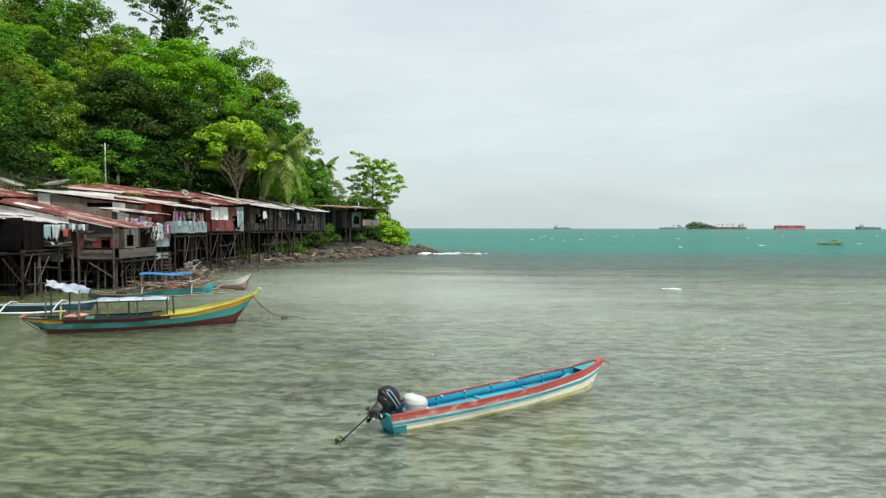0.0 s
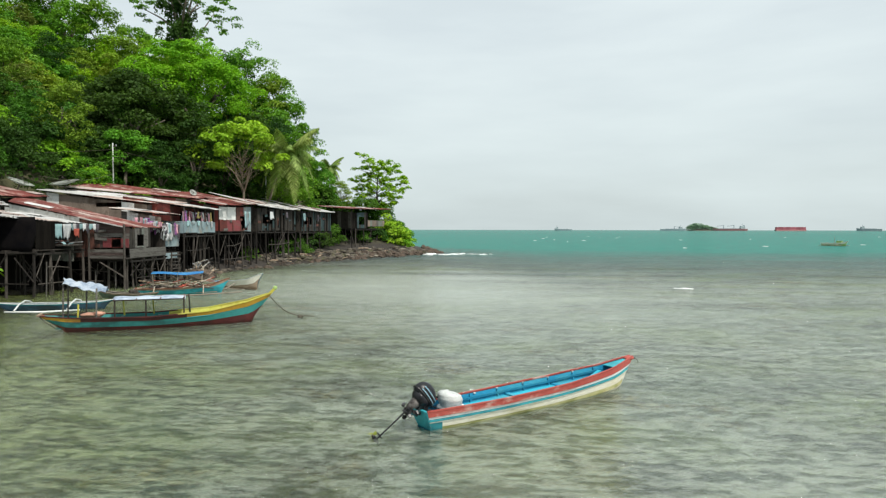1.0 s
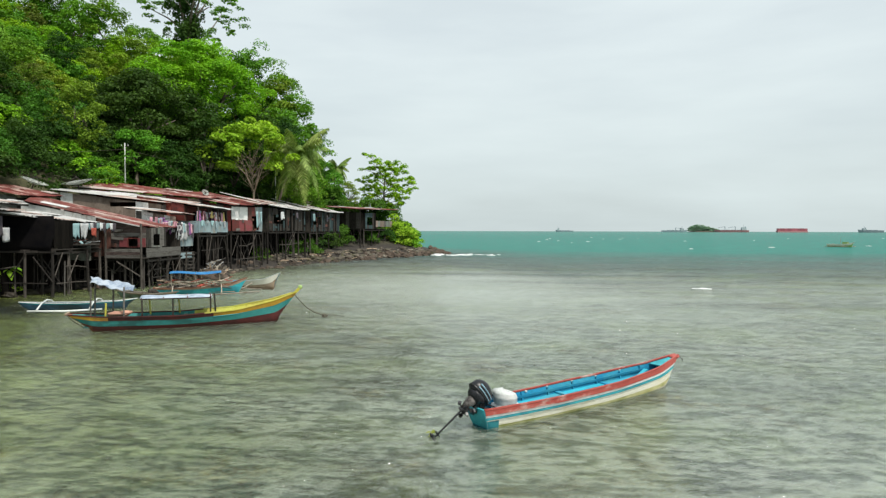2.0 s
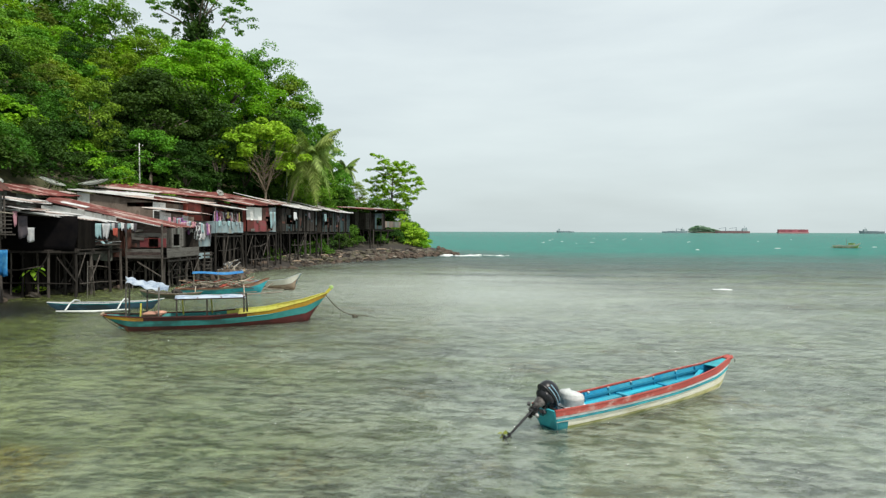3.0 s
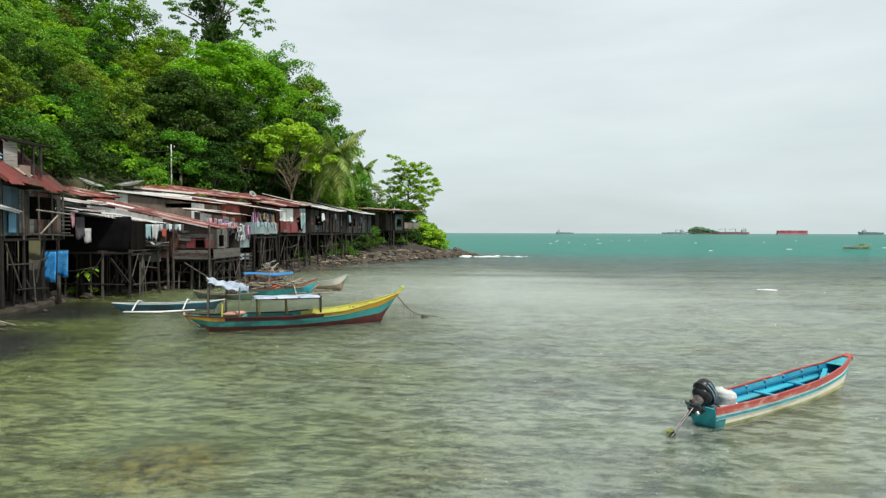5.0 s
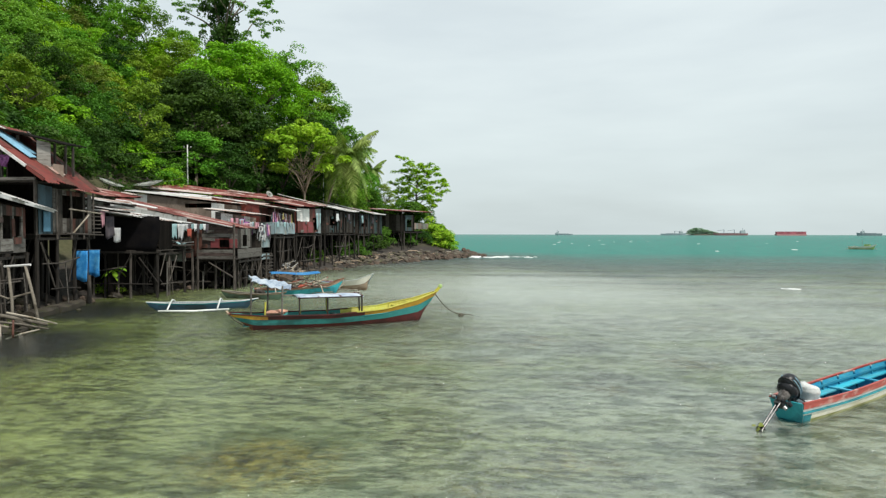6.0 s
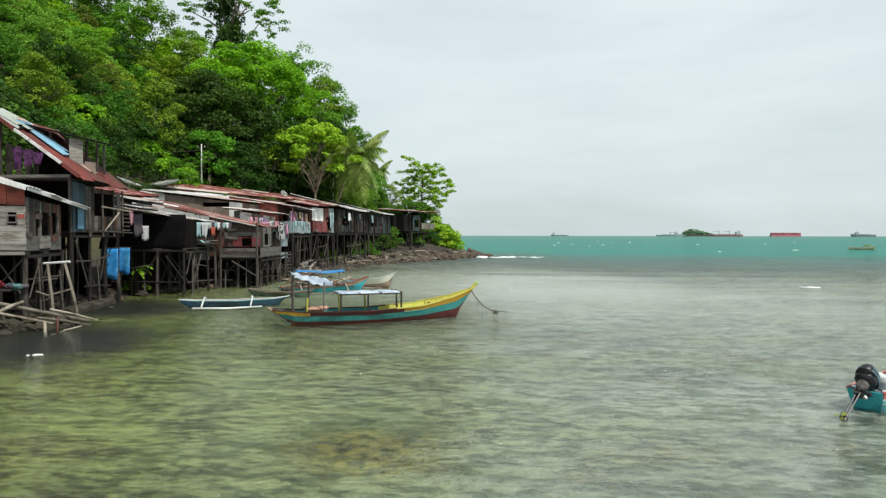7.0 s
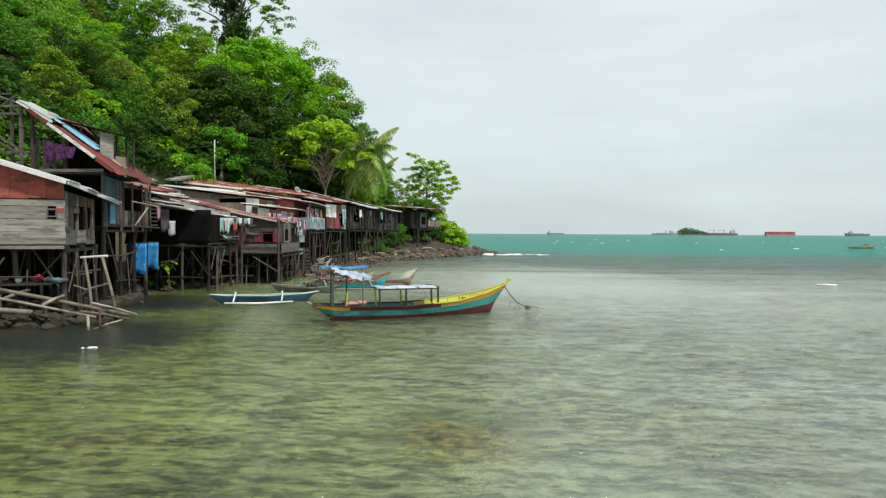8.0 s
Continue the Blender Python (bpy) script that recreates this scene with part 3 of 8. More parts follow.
def roof(parent, a, b, c, d, mats, width=0.9, seed=0, sag=0.0, name="roof_sheet"):
    """Loose overlapping sheets; a-b is the high edge, d-c the eave."""
    rn = random.Random(seed)
    a, b, c, d = (Vector(p) for p in (a, b, c, d))
    n = max(2, round(((b - a).length + (c - d).length) / 2 / width))
    rows = 2 if (d - a).length > 4.2 else 1
    for i in range(n):
        for r in range(rows):
            u0, u1 = i / n - 0.01, (i + 1) / n + 0.01
            v0, v1 = r / rows - (0.03 if r else 0), (r + 1) / rows
            lift = Vector((0, 0, 0.03 * (rows - 1 - r) + 0.018 * (i % 2) + rn.uniform(0, 0.02)))
            out = rn.uniform(-0.16, 0.30) if r == rows - 1 else 0
            q = [a.lerp(b, u).lerp(d.lerp(c, u), v) + lift - Vector((0, 0, sag * math.sin(math.pi * min(max(u, 0), 1)))) for u, v in ((u0, v0), (u1, v0), (u1, v1), (u0, v1))]
            down = (q[3] - q[0]).normalized() * out
            q[2], q[3] = q[2] + down + Vector((0, 0, rn.uniform(-0.08, 0.04))), q[3] + down * rn.uniform(0.5, 1.2) + Vector((0, 0, rn.uniform(-0.05, 0.03)))
            part(name, corrugated(*q, 4), rn.choice(mats), parent)
    for k in range(max(1, n // 4)):
        u, v = rn.uniform(0.05, 0.85), rn.uniform(0.1, 0.7)
        q = [a.lerp(b, u + i * 0.9 / max(n, 4)).lerp(d.lerp(c, u + i * 0.9 / max(n, 4)), v + j * 0.22) + Vector((0, 0, 0.10 + 0.02 * rn.random() - sag * math.sin(math.pi * min(u, 1)))) for i, j in ((0, 0), (1, 0), (1.05, 1), (0.02, 1))]
        part("roof_patch", corrugated(*q, 3), rn.choice((M_ZINC, M_RUST, M_RUST_PALE, M_DARKRED)), parent)
    for v in (0.06, 0.5, 0.94):
        p, q = a.lerp(d, v) - Vector((0, 0, 0.09)), b.lerp(c, v) - Vector((0, 0, 0.09))
        part("purlin", Build().beam(p, q, 0.07, 0.09), M_POST_DARK, parent)


def boards(parent, p, q, z0, z1a, z1b, mat, style="h", size=0.2, hole=None, seed=0, name="wall_plank", gap=0.012, thick=0.03):
    """A wall of boards from plan point p to q, z0 up to z1a at p and z1b at q. hole: (u0, u1, zlo, zhi), u in metres from p."""
    rn = random.Random(seed)
    p, q = Vector((*p[:2], 0)), Vector((*q[:2], 0))
    along = (q - p)
    length = along.length
    along.normalize()
    nrm = Vector((along.y, -along.x, 0))
    mats = mat if isinstance(mat, (list, tuple)) else [mat]

    def piece(u0, u1, za0, zb0, za1, zb1):
        if u1 - u0 < 0.03:
            return
        e = nrm * rn.uniform(-0.008, 0.012)
        vs = []
        for off in (nrm * thick, Vector((0, 0, 0))):
            for u, z in ((u0, za0), (u1, zb0), (u1, zb1), (u0, za1)):
                vs.append(p + along * u + off + e + Vector((0, 0, z)))
        part(name, Build().add(vs, [(0, 1, 2, 3), (7, 6, 5, 4), (0, 4, 5, 1), (1, 5, 6, 2), (2, 6, 7, 3), (3, 7, 4, 0)]), rn.choice(mats), parent)
    top = lambda u: z1a + (z1b - z1a) * u / length
    if style == "v":
        n = max(1, round(length / size))
        for i in range(n):
            u0, u1 = length * i / n, length * (i + 1) / n - gap
            if hole and u0 < hole[1] - 0.02 and u1 > hole[0] + 0.02:
                piece(u0, u1, z0, z0, hole[2], hole[2])
                piece(u0, u1, hole[3], hole[3], top(u0), top(u1))
            else:
                drop = rn.uniform(-0.05, 0.04)
                piece(u0, u1, z0 + drop, z0 + drop, top(u0), top(u1))
    else:
        n = max(1, round((max(z1a, z1b) - z0) / size))
        step = (max(z1a, z1b) - z0) / n
        for i in range(n):
            lo, hi = z0 + i * step, z0 + (i + 1) * step - gap
            spans = [(0 - rn.uniform(0, 0.04), length + rn.uniform(0, 0.04))]
            if hole and lo < hole[3] - 0.02 and hi > hole[2] + 0.02:
                spans = [(0, hole[0]), (hole[1], length)]
            for u0, u1 in spans:
                ta, tb = min(hi, top(max(u0, 0))), min(hi, top(min(u1, length)))
                if ta > lo + 0.01 or tb > lo + 0.01:
                    piece(u0, u1, lo, lo, max(ta, lo), max(tb, lo))


def patches(parent, p, q, z0, z1, n, mats, seed=0, out=0.05):
    """Odd boards nailed over a wall from p to q, and short sticks leaning on it."""
    rn = random.Random(seed)
    p, q = Vector((*p[:2], 0)), Vector((*q[:2], 0))
    a = (q - p).normalized()
    nrm = Vector((a.y, -a.x, 0))
    ln = (q - p).length
    for i in range(n):
        u, z = rn.uniform(0.1, ln - 0.3), rn.uniform(z0, z1)
        w, h2 = (rn.uniform(0.3, 0.9), rn.uniform(0.12, 0.3)) if rn.random() < 0.6 else (rn.uniform(0.15, 0.35), rn.uniform(0.5, 1.0))
        m = p + a * u + nrm * (out + 0.006 * (i % 5)) + Vector((0, 0, z))
        tilt = rn.uniform(-0.12, 0.12)
        d = (a * math.cos(tilt) + Vector((0, 0, math.sin(tilt)))) * w / 2
        part("patch", Build().beam(m - d, m + d, 0.025, h2), rn.choice(mats), parent)


def lattice(parent, p, q, top, seed=0, bays=4):
    """Rails, crosses and loose poles between the posts below a floor, from p to q."""
    rn = random.Random(seed)
    p, q = Vector((*p[:2], 0)), Vector((*q[:2], 0))
    side = Vector(((q - p).y, -(q - p).x, 0)).normalized()
    at = lambda u, z, o=0.0: p.lerp(q, u) + side * (0.08 + o) + Vector((0, 0, z))
    for k in range(2):
        z = top * (0.32 + 0.3 * k) + rn.uniform(-0.15, 0.15)
        u0, u1 = rn.uniform(0, 0.3), rn.uniform(0.6, 1.0)
        part("rail", Build().tube([at(u0, z), at((u0 + u1) / 2, z - 0.04), at(u1, z + rn.uniform(-0.25, 0.25))], 0.038, 6), rn.choice((M_POST, M_POST_DARK)), parent)
    for k in range(bays):
        u0, u1 = k / bays, (k + 1) / bays
        za, zb = rn.uniform(0.25, 0.5) * top, top - rn.uniform(0.1, 0.5)
        if rn.random() < 0.75:
            e = (u0, u1) if rn.random() < 0.5 else (u1, u0)
            part("brace", Build().tube([at(e[0], za, 0.03), at(e[0] + (e[1] - e[0]) * rn.uniform(0.5, 1), zb, 0.03)], rn.uniform(0.028, 0.045), 6), rn.choice((M_POST, M_POST, M_POST_DARK)), parent)
        u = rn.uniform(u0, u1)
        if rn.random() < 0.5:
            continue
        part("pole", Build().tube([at(u, -0.35, rn.uniform(0, 0.25)), at(u + rn.uniform(-0.03, 0.03), top * rn.uniform(0.55, 0.95), rn.uniform(-0.2, 0.1))], rn.uniform(0.022, 0.04), 5), rn.choice((M_POST, M_POST_DARK, M_PLANK_GREY)), parent)


def stilt(parent, x, y, top, r=0.075, lean=(0, 0), mat=None, rn=random):
    g = min(ground_z(x, y), 0.3) - 0.35 if ground_z(x, y) < 1.0 else ground_z(x, y) - 0.3
    mid = (x + lean[0] * 0.5 + rn.uniform(-0.04, 0.04), y + lean[1] * 0.5 + rn.uniform(-0.04, 0.04), (g + top) / 2)
    part("stilt", Build().tube([(x + lean[0], y + lean[1], g), mid, (x, y, top)], [r * 1.15, r, r * 0.9], 7), mat or rn.choice((M_POST, M_POST_DARK, M_POST_DARK)), parent)


def stilts(parent, c, s, l, floor, nx, ny, seed=0, extra=6, r=0.075):
    """A grid of posts under a floor: c near sea corner, s far sea corner, l near land corner."""
    rn = random.Random(seed)
    c, s, l = (Vector((*p, 0)) for p in (c, s, l))
    spots = []
    for i in range(nx):
        for j in range(ny):
            p = c + (l - c) * (i / max(nx - 1, 1)) + (s - c) * (j / max(ny - 1, 1))
            spots.append(p)
            stilt(parent, p.x + rn.uniform(-0.12, 0.12), p.y + rn.uniform(-0.12, 0.12), floor, r * rn.uniform(0.85, 1.2), (rn.uniform(-0.09, 0.09), rn.uniform(-0.09, 0.09)), None, rn)
    for k in range(extra // 2):
        p = c + (l - c) * rn.uniform(0, 0.7) + (s - c) * rn.uniform(0, 1)
        stilt(parent, p.x, p.y, floor - rn.uniform(0, 0.15), r * rn.uniform(0.45, 0.75), (rn.uniform(-0.16, 0.16), rn.uniform(-0.16, 0.16)), None, rn)
    for k in range(max(3, extra // 2)):
        i = rn.randrange(nx)
        p = c + (l - c) * (i / max(nx - 1, 1)) * 0.6 + (s - c) * rn.uniform(0, 0.7)
        e = p + (s - c) * 0.35 if k % 2 else p + (l - c).normalized() * 1.3
        part("brace", Build().tube([(p.x, p.y, rn.uniform(0.5, 1.0)), (e.x, e.y, floor - 0.1)], 0.04, 6), rn.choice((M_POST, M_POST_DARK)), parent)
    for j in range(ny):
        o = (s - c) * (j / max(ny - 1, 1))
        a, b2 = c + o, l + o
        part("floor_beam", Build().beam((*(a - (b2 - a).normalized() * 0.15).xy, floor - 0.07), (*b2.xy, floor - 0.07), 0.09, 0.13), M_POST_DARK, parent)
    for i in range(nx):
        o = (l - c) * (i / max(nx - 1, 1))
        a, b2 = c + o, s + o
        part("floor_beam", Build().beam((*a.xy, floor - 0.20), (*b2.xy, floor - 0.20), 0.08, 0.12), M_POST_DARK, parent)
    # black boards added in place of the deep shade below the floor
    back = 0.62
    a, b2 = c + (l - c) * back, s + (l - c) * back
    boards(parent, (s + (l - c) * 0.98).xy, (c + (l - c) * 0.98).xy, -0.3, floor - 0.1, floor - 0.1, M_SHADE_BLACK, "v", 0.9, None, seed, "skirt_board", 0.03)
    boards(parent, a.xy, b2.xy, -0.3, floor - 0.12, floor - 0.12, M_SHADE_BLACK, "v", 0.7, None, seed + 1, "skirt_board", 0.06)
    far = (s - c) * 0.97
    boards(parent, (l + far).xy, (c + far + (l - c) * 0.3).xy, -0.3, floor - 0.12, floor - 0.12, M_SHADE_BLACK, "v", 0.7, None, seed + 2, "skirt_board", 0.10)
    if extra > 3:
        lattice(parent, c.xy, s.xy, floor, seed + 7, ny)
        lattice(parent, l.xy, c.xy, floor, seed + 8, nx)
    k = s + l - c
    vs = [(*p.xy, z) for z in (floor, floor + 0.05) for p in (c, s, k, l)]
    part("floor_deck", Build().add(vs, [(3, 2, 1, 0), (4, 5, 6, 7), (0, 1, 5, 4), (1, 2, 6, 5), (2, 3, 7, 6), (3, 0, 4, 7)]), M_PLANK_DARK, parent)


def frame_window(parent, p, q, u0, u1, z0, z1, mat, bars=1):
    """Frame round a hole in the wall from p towards q."""
    p, q = Vector((*p, 0)), Vector((*q, 0))
    a = (q - p).normalized()
    nrm = Vector((a.y, -a.x, 0)) * 0.045
    P = lambda u, z: p + a * u + nrm + Vector((0, 0, z))
    w = part("window", Build().beam(P(u0, z1), P(u1, z1), 0.05, 0.06), mat, parent)
    part("sill", Build().beam(P(u0 - 0.05, z0), P(u1 + 0.05, z0), 0.07, 0.05), mat, w)
    for u in (u0, u1):
        part("jamb", Build().beam(P(u, z0), P(u, z1), 0.05, 0.06, up=nrm), mat, w)


def cloth(parent, p, q, z0, z1, mat, name="cloth", seed=0, wave=0.06, thick=0.012, label=""):
    rn = random.Random(seed)
    p, q = Vector((*p, 0)), Vector((*q, 0))
    a = q - p
    nrm = Vector((a.y, -a.x, 0)).normalized()
    f, ph, h = rn.uniform(2, 4), rn.uniform(0, 6), rn.uniform(0.03, 0.1)
    worn = 1.0 if name == "garment" else 0.0
    draw_in, tear = worn * rn.uniform(-0.15, 0.4), worn * rn.uniform(0.0, 0.16) * (z1 - z0)

    def fn(u, v):
        low = z0 + h * math.sin(ph + u * 5) + tear * math.sin(ph * 3 + u * 11)
        return p + a * (0.5 + (u - 0.5) * (1 - draw_in * v) + 0.04 * math.sin(v * 4 + ph) * v) + nrm * wave * v * math.sin(u * f * 3 + ph + v * 2) + Vector((0, 0, z1 + (low - z1) * v))
    return part(name, Build().grid(fn, 9, 6, thick), mat, parent, label, True)


def house(label, group="stilt houses"):
    return thing("stilt_house", label, "house", group)


def parallel(c, s, l):
    return (s[0] + l[0] - c[0], s[1] + l[1] - c[1])


# near hut with pale planks
h = house("stilt hut of pale weathered planks under a white metal roof")
c, s, l = (-28.3, 22.4), (-29.5, 25.9), (-33.4, 20.25)
stilts(h, c, s, l, 2.92, 4, 3, 1, 8, 0.09)
boards(h, l, c, 2.98, 4.74, 4.74, M_PLANK_PALE, "h", 0.25, (4.95, 5.25, 4.08, 4.36), 1)
boards(h, l, c, 4.77, 7.25, 5.42, M_RED_PAINT, "v", 0.62, None, 2, "gable_board")
frame_window(h, l, c, 4.95, 5.25, 4.08, 4.36, M_PLANK_GREY)
part("wall_plank", Build().box((-28.42, 22.32, 4.33), (0.26, 0.03, 0.16), Matrix.Rotation(0.43, 3, "Z")), M_RED_PAINT, h, "small red painted patch")
boards(h, c, s, 2.98, 3.55, 3.55, [M_PLANK_GREY, M_PLANK_GREY, M_PLANK_PALE], "v", 1.2, None, 3)
boards(h, c, s, 3.57, 5.1, 4.9, [M_PLANK_DARK, M_PLANK_GREY, M_PLANK_BROWN], "v", 0.3, (1.0, 3.2, 3.57, 4.55), 4)
for u in (0.38, 0.66, 0.9):
    p = lerp((*c, 0), (*s, 0), u)
    part("post", Build().beam((p.x, p.y, 3.55), (p.x, p.y, 4.95), 0.09, 0.09, (1, 0, 0)), M_PLANK_GREY, h)
boards(h, s, parallel(c, s, l), 2.98, 5.0, 6.3, M_PLANK_DARK, "v", 0.5, None, 5)
boards(h, parallel(c, s, l), l, 2.98, 6.3, 7.1, M_PLANK_DARK, "v", 0.6, None, 6)
roof(h, (-34.2, 19.5, 7.62), (-35.2, 25.4, 7.1), (-29.35, 27.5, 4.92), (-27.95, 22.1, 5.50), [M_ZINC, M_ZINC, M_RUST_PALE], 0.9, 3)
part("fascia", Build().beam((-34.2, 19.45, 7.53), (-27.95, 22.05, 5.42), 0.04, 0.17), M_FASCIA, h)
part("fascia", Build().beam((-27.93, 22.1, 5.42), (-29.33, 27.5, 4.86), 0.04, 0.15), M_FASCIA, h)
part("edge_beam", Build().beam((-33.4, 20.18, 2.86), (-28.28, 22.33, 2.86), 0.05, 0.13), M_PLANK_PALE, h, "pale floor edge beam")
patches(h, c, s, 3.3, 4.6, 6, [M_PLANK_GREY, M_PLANK_BROWN, M_PLANK_UMBER], 7)
# lower working deck under the hut
deck = thing("low_deck", "dark low plank deck on short posts under the hut", "deck")
for i in range(9):
    y = 20.6 + i * 0.27
    part("deck_plank", Build().box((-30.6 - 0.15 * i, y + 0.35, 1.42), (4.6, 0.24, 0.05), Matrix.Rotation(0.4, 3, "Z")), M_PLANK_DARK, deck)
for x, y in ((-28.7, 21.6), (-30.0, 21.1), (-31.4, 20.6), (-29.4, 23.4), (-31.8, 22.6)):
    stilt(deck, x, y, 1.42, 0.06)

# two-storey open house
h = house("two-storey open timber house with steep red roof and dormer")
c, s, l = (-29.5, 26.6), (-30.1, 31.2), (-35.0, 26.4)
stilts(h, c, s, l, 3.72, 4, 4, 11, 12, 0.085)
part("upper_beam", Build().beam((-34.9, 26.35, 6.33), (-29.45, 26.5, 6.33), 0.12, 0.14), M_PLANK_GREY, h)
vs = [(*p, z) for z in (6.2, 6.26) for p in ((-29.6, 26.75), (-30.2, 31.2), (-35.6, 31.2), (-35.0, 26.5))]
part("upper_floor", Build().add(vs, [(3, 2, 1, 0), (4, 5, 6, 7), (0, 1, 5, 4), (1, 2, 6, 5), (2, 3, 7, 6), (3, 0, 4, 7)]), M_PLANK_DARK, h)
for x, y, z0, z1 in ((-29.5, 26.55, 3.7, 6.3), (-32.9, 26.45, 3.7, 9.0), (-34.9, 26.4, 3.7, 10.3), (-33.9, 26.4, 6.3, 9.6)):
    part("post", Build().beam((x, y, z0), (x, y, z1), 0.11, 0.11, (1, 0, 0)), M_POST, h)
part("brace", Build().beam((-34.9, 26.35, 8.2), (-33.0, 26.35, 7.0), 0.06, 0.08), M_PLANK_GREY, h)
part("brace", Build().beam((-34.9, 26.35, 9.0), (-33.7, 26.35, 9.8), 0.06, 0.08), M_POST, h)
part("rail", Build().beam((-36.0, 26.3, 9.35), (-33.2, 26.4, 9.35), 0.07, 0.09), M_PLANK_GREY, h)
part("rail", Build().beam((-36.0, 26.3, 7.2), (-33.0, 26.4, 7.2), 0.05, 0.07), M_PLANK_GREY, h)
part("rafter", Build().beam((-37.0, 26.3, 9.9), (-33.9, 26.3, 9.9), 0.06, 0.09), M_POST, h)
# inner walls in near-black, the rooms' shade put into their colour
boards(h, (-33.0, 29.0), (-30.0, 29.0), 6.3, 8.1, 6.8, M_SHADE_BLACK, "v", 0.45, None, 12)
boards(h, (-35.0, 28.2), (-29.9, 28.2), 3.75, 6.2, 6.2, M_SHADE_BLACK, "v", 0.45, None, 13)
boards(h, (-29.55, 26.75), (-29.75, 27.9), 3.78, 6.1, 6.05, M_BLUE_WALL, "v", 0.6, None, 14, "blue_board")
part("shutter", Build().box((-29.5, 27.25, 4.35), (0.03, 0.55, 0.95), Matrix.Rotation(0.17, 3, "Z")), M_SHUTTER_BLUE, h, "bright blue shutter")
boards(h, (-29.8, 28.0), s, 3.78, 6.0, 5.85, [M_PLANK_DARK, M_PLANK_BROWN, M_PLANK_GREY], "v", 0.34, (0.9, 2.6, 4.55, 5.7), 15)
for y in (28.0, 29.2, 30.3, 31.25):
    x = -29.5 - (y - 26.6) * 0.13
    part("post", Build().tube([(x + 0.12, y, 3.5), (x + 0.1, y, 5.95)], 0.05, 6), M_POST, h)
part("rail", Build().tube([(-29.35, 28.6, 5.0), (-29.6, 31.4, 4.85)], 0.045, 6), M_BAMBOO, h)
part("rail", Build().tube([(-29.35, 28.3, 3.78), (-29.7, 31.6, 3.7)], 0.05, 6), M_POST, h)
part("brace", Build().tube([(-29.4, 28.9, 3.8), (-29.5, 30.2, 4.75)], 0.04, 6), M_BAMBOO, h)
for k in range(5):
    z = 3.85 + k * 0.21
    part("rung", Build().beam((-29.55, 30.5, z), (-29.62, 31.3, z), 0.05, 0.06), M_POST, h)
roof(h, (-33.1, 26.1, 9.32), (-34.2, 31.6, 9.35), (-29.75, 31.7, 5.98), (-28.6, 26.2, 6.2), [M_DARKRED, M_DARKRED, M_PLANK_BROWN], 0.9, 13)
for u0, u1, m in ((0.0, 0.22, M_DARKRED), (0.225, 0.40, M_FASCIA), (0.41, 0.78, M_FASCIA), (0.80, 1.0, M_DARKRED)):
    p, q = (lerp((-32.75, 26.02, 9.1), (-28.7, 26.12, 6.26), u) for u in (u0, u1))
    part("fascia", Build().beam(p, q, 0.05, 0.13 if m is M_FASCIA else 0.17), m, h, "peeling white barge board" if m is M_FASCIA else "dark red barge board")
roof(h, (-32.6, 27.0, 9.08), (-32.75, 28.0, 9.12), (-30.75, 28.4, 7.62), (-30.6, 27.4, 7.58), [M_BLUE_SHEET], 0.6, 14)
roof(h, (-33.3, 26.1, 9.54), (-34.9, 28.9, 9.98), (-32.9, 28.9, 9.04), (-31.6, 26.1, 8.58), [M_ZINC_GREEN], 0.9, 15)
part("barge_board", Build().beam((-33.35, 26.05, 9.48), (-31.6, 26.05, 8.52), 0.04, 0.10), M_FASCIA, h, "pale sheet edge")
vs = [(*p, z + e) for e in (0.0, 0.07) for p, z in (((-33.1, 27.1), 9.06), ((-29.4, 28.4), 8.14), ((-30.6, 31.6), 8.45), ((-33.6, 31.0), 9.15))]
part("dormer_roof", Build().add(vs, [(3, 2, 1, 0), (4, 5, 6, 7), (0, 1, 5, 4), (1, 2, 6, 5), (2, 3, 7, 6), (3, 0, 4, 7)]), M_SHADE_BLACK, h, "thin black dormer roof")
for x, y, z0 in ((-31.6, 28.0, 7.9), (-30.35, 28.9, 7.0), (-30.0, 29.2, 6.8), (-29.9, 29.6, 6.7)):
    part("dormer_post", Build().beam((x, y, z0), (x, y, 8.62 - (x + 31.6) * 0.24), 0.09, 0.09, (1, 0, 0)), M_POST, h)
boards(h, (-30.75, 28.2), (-30.2, 28.45), 7.0, 8.38, 8.27, M_PLANK_PALE, "v", 0.6, None, 16, "dormer_board")
boards(h, (-30.15, 28.5), (-29.75, 28.75), 6.55, 7.25, 7.2, M_TAN_PANEL, "v", 0.6, None, 17, "dormer_board")
boards(h, (-30.6, 31.4), (-35.6, 31.4), 3.78, 6.0, 6.6, M_PLANK_DARK, "v", 0.5, None, 18)
# dark slatted wall added to give the open gable its inner shade
boards(h, (-36.4, 30.8), (-32.4, 30.8), 6.3, 8.6, 7.6, [M_PLANK_DARK, M_PLANK_UMBER], "v", 0.55, None, 19, "wall_plank", 0.20)
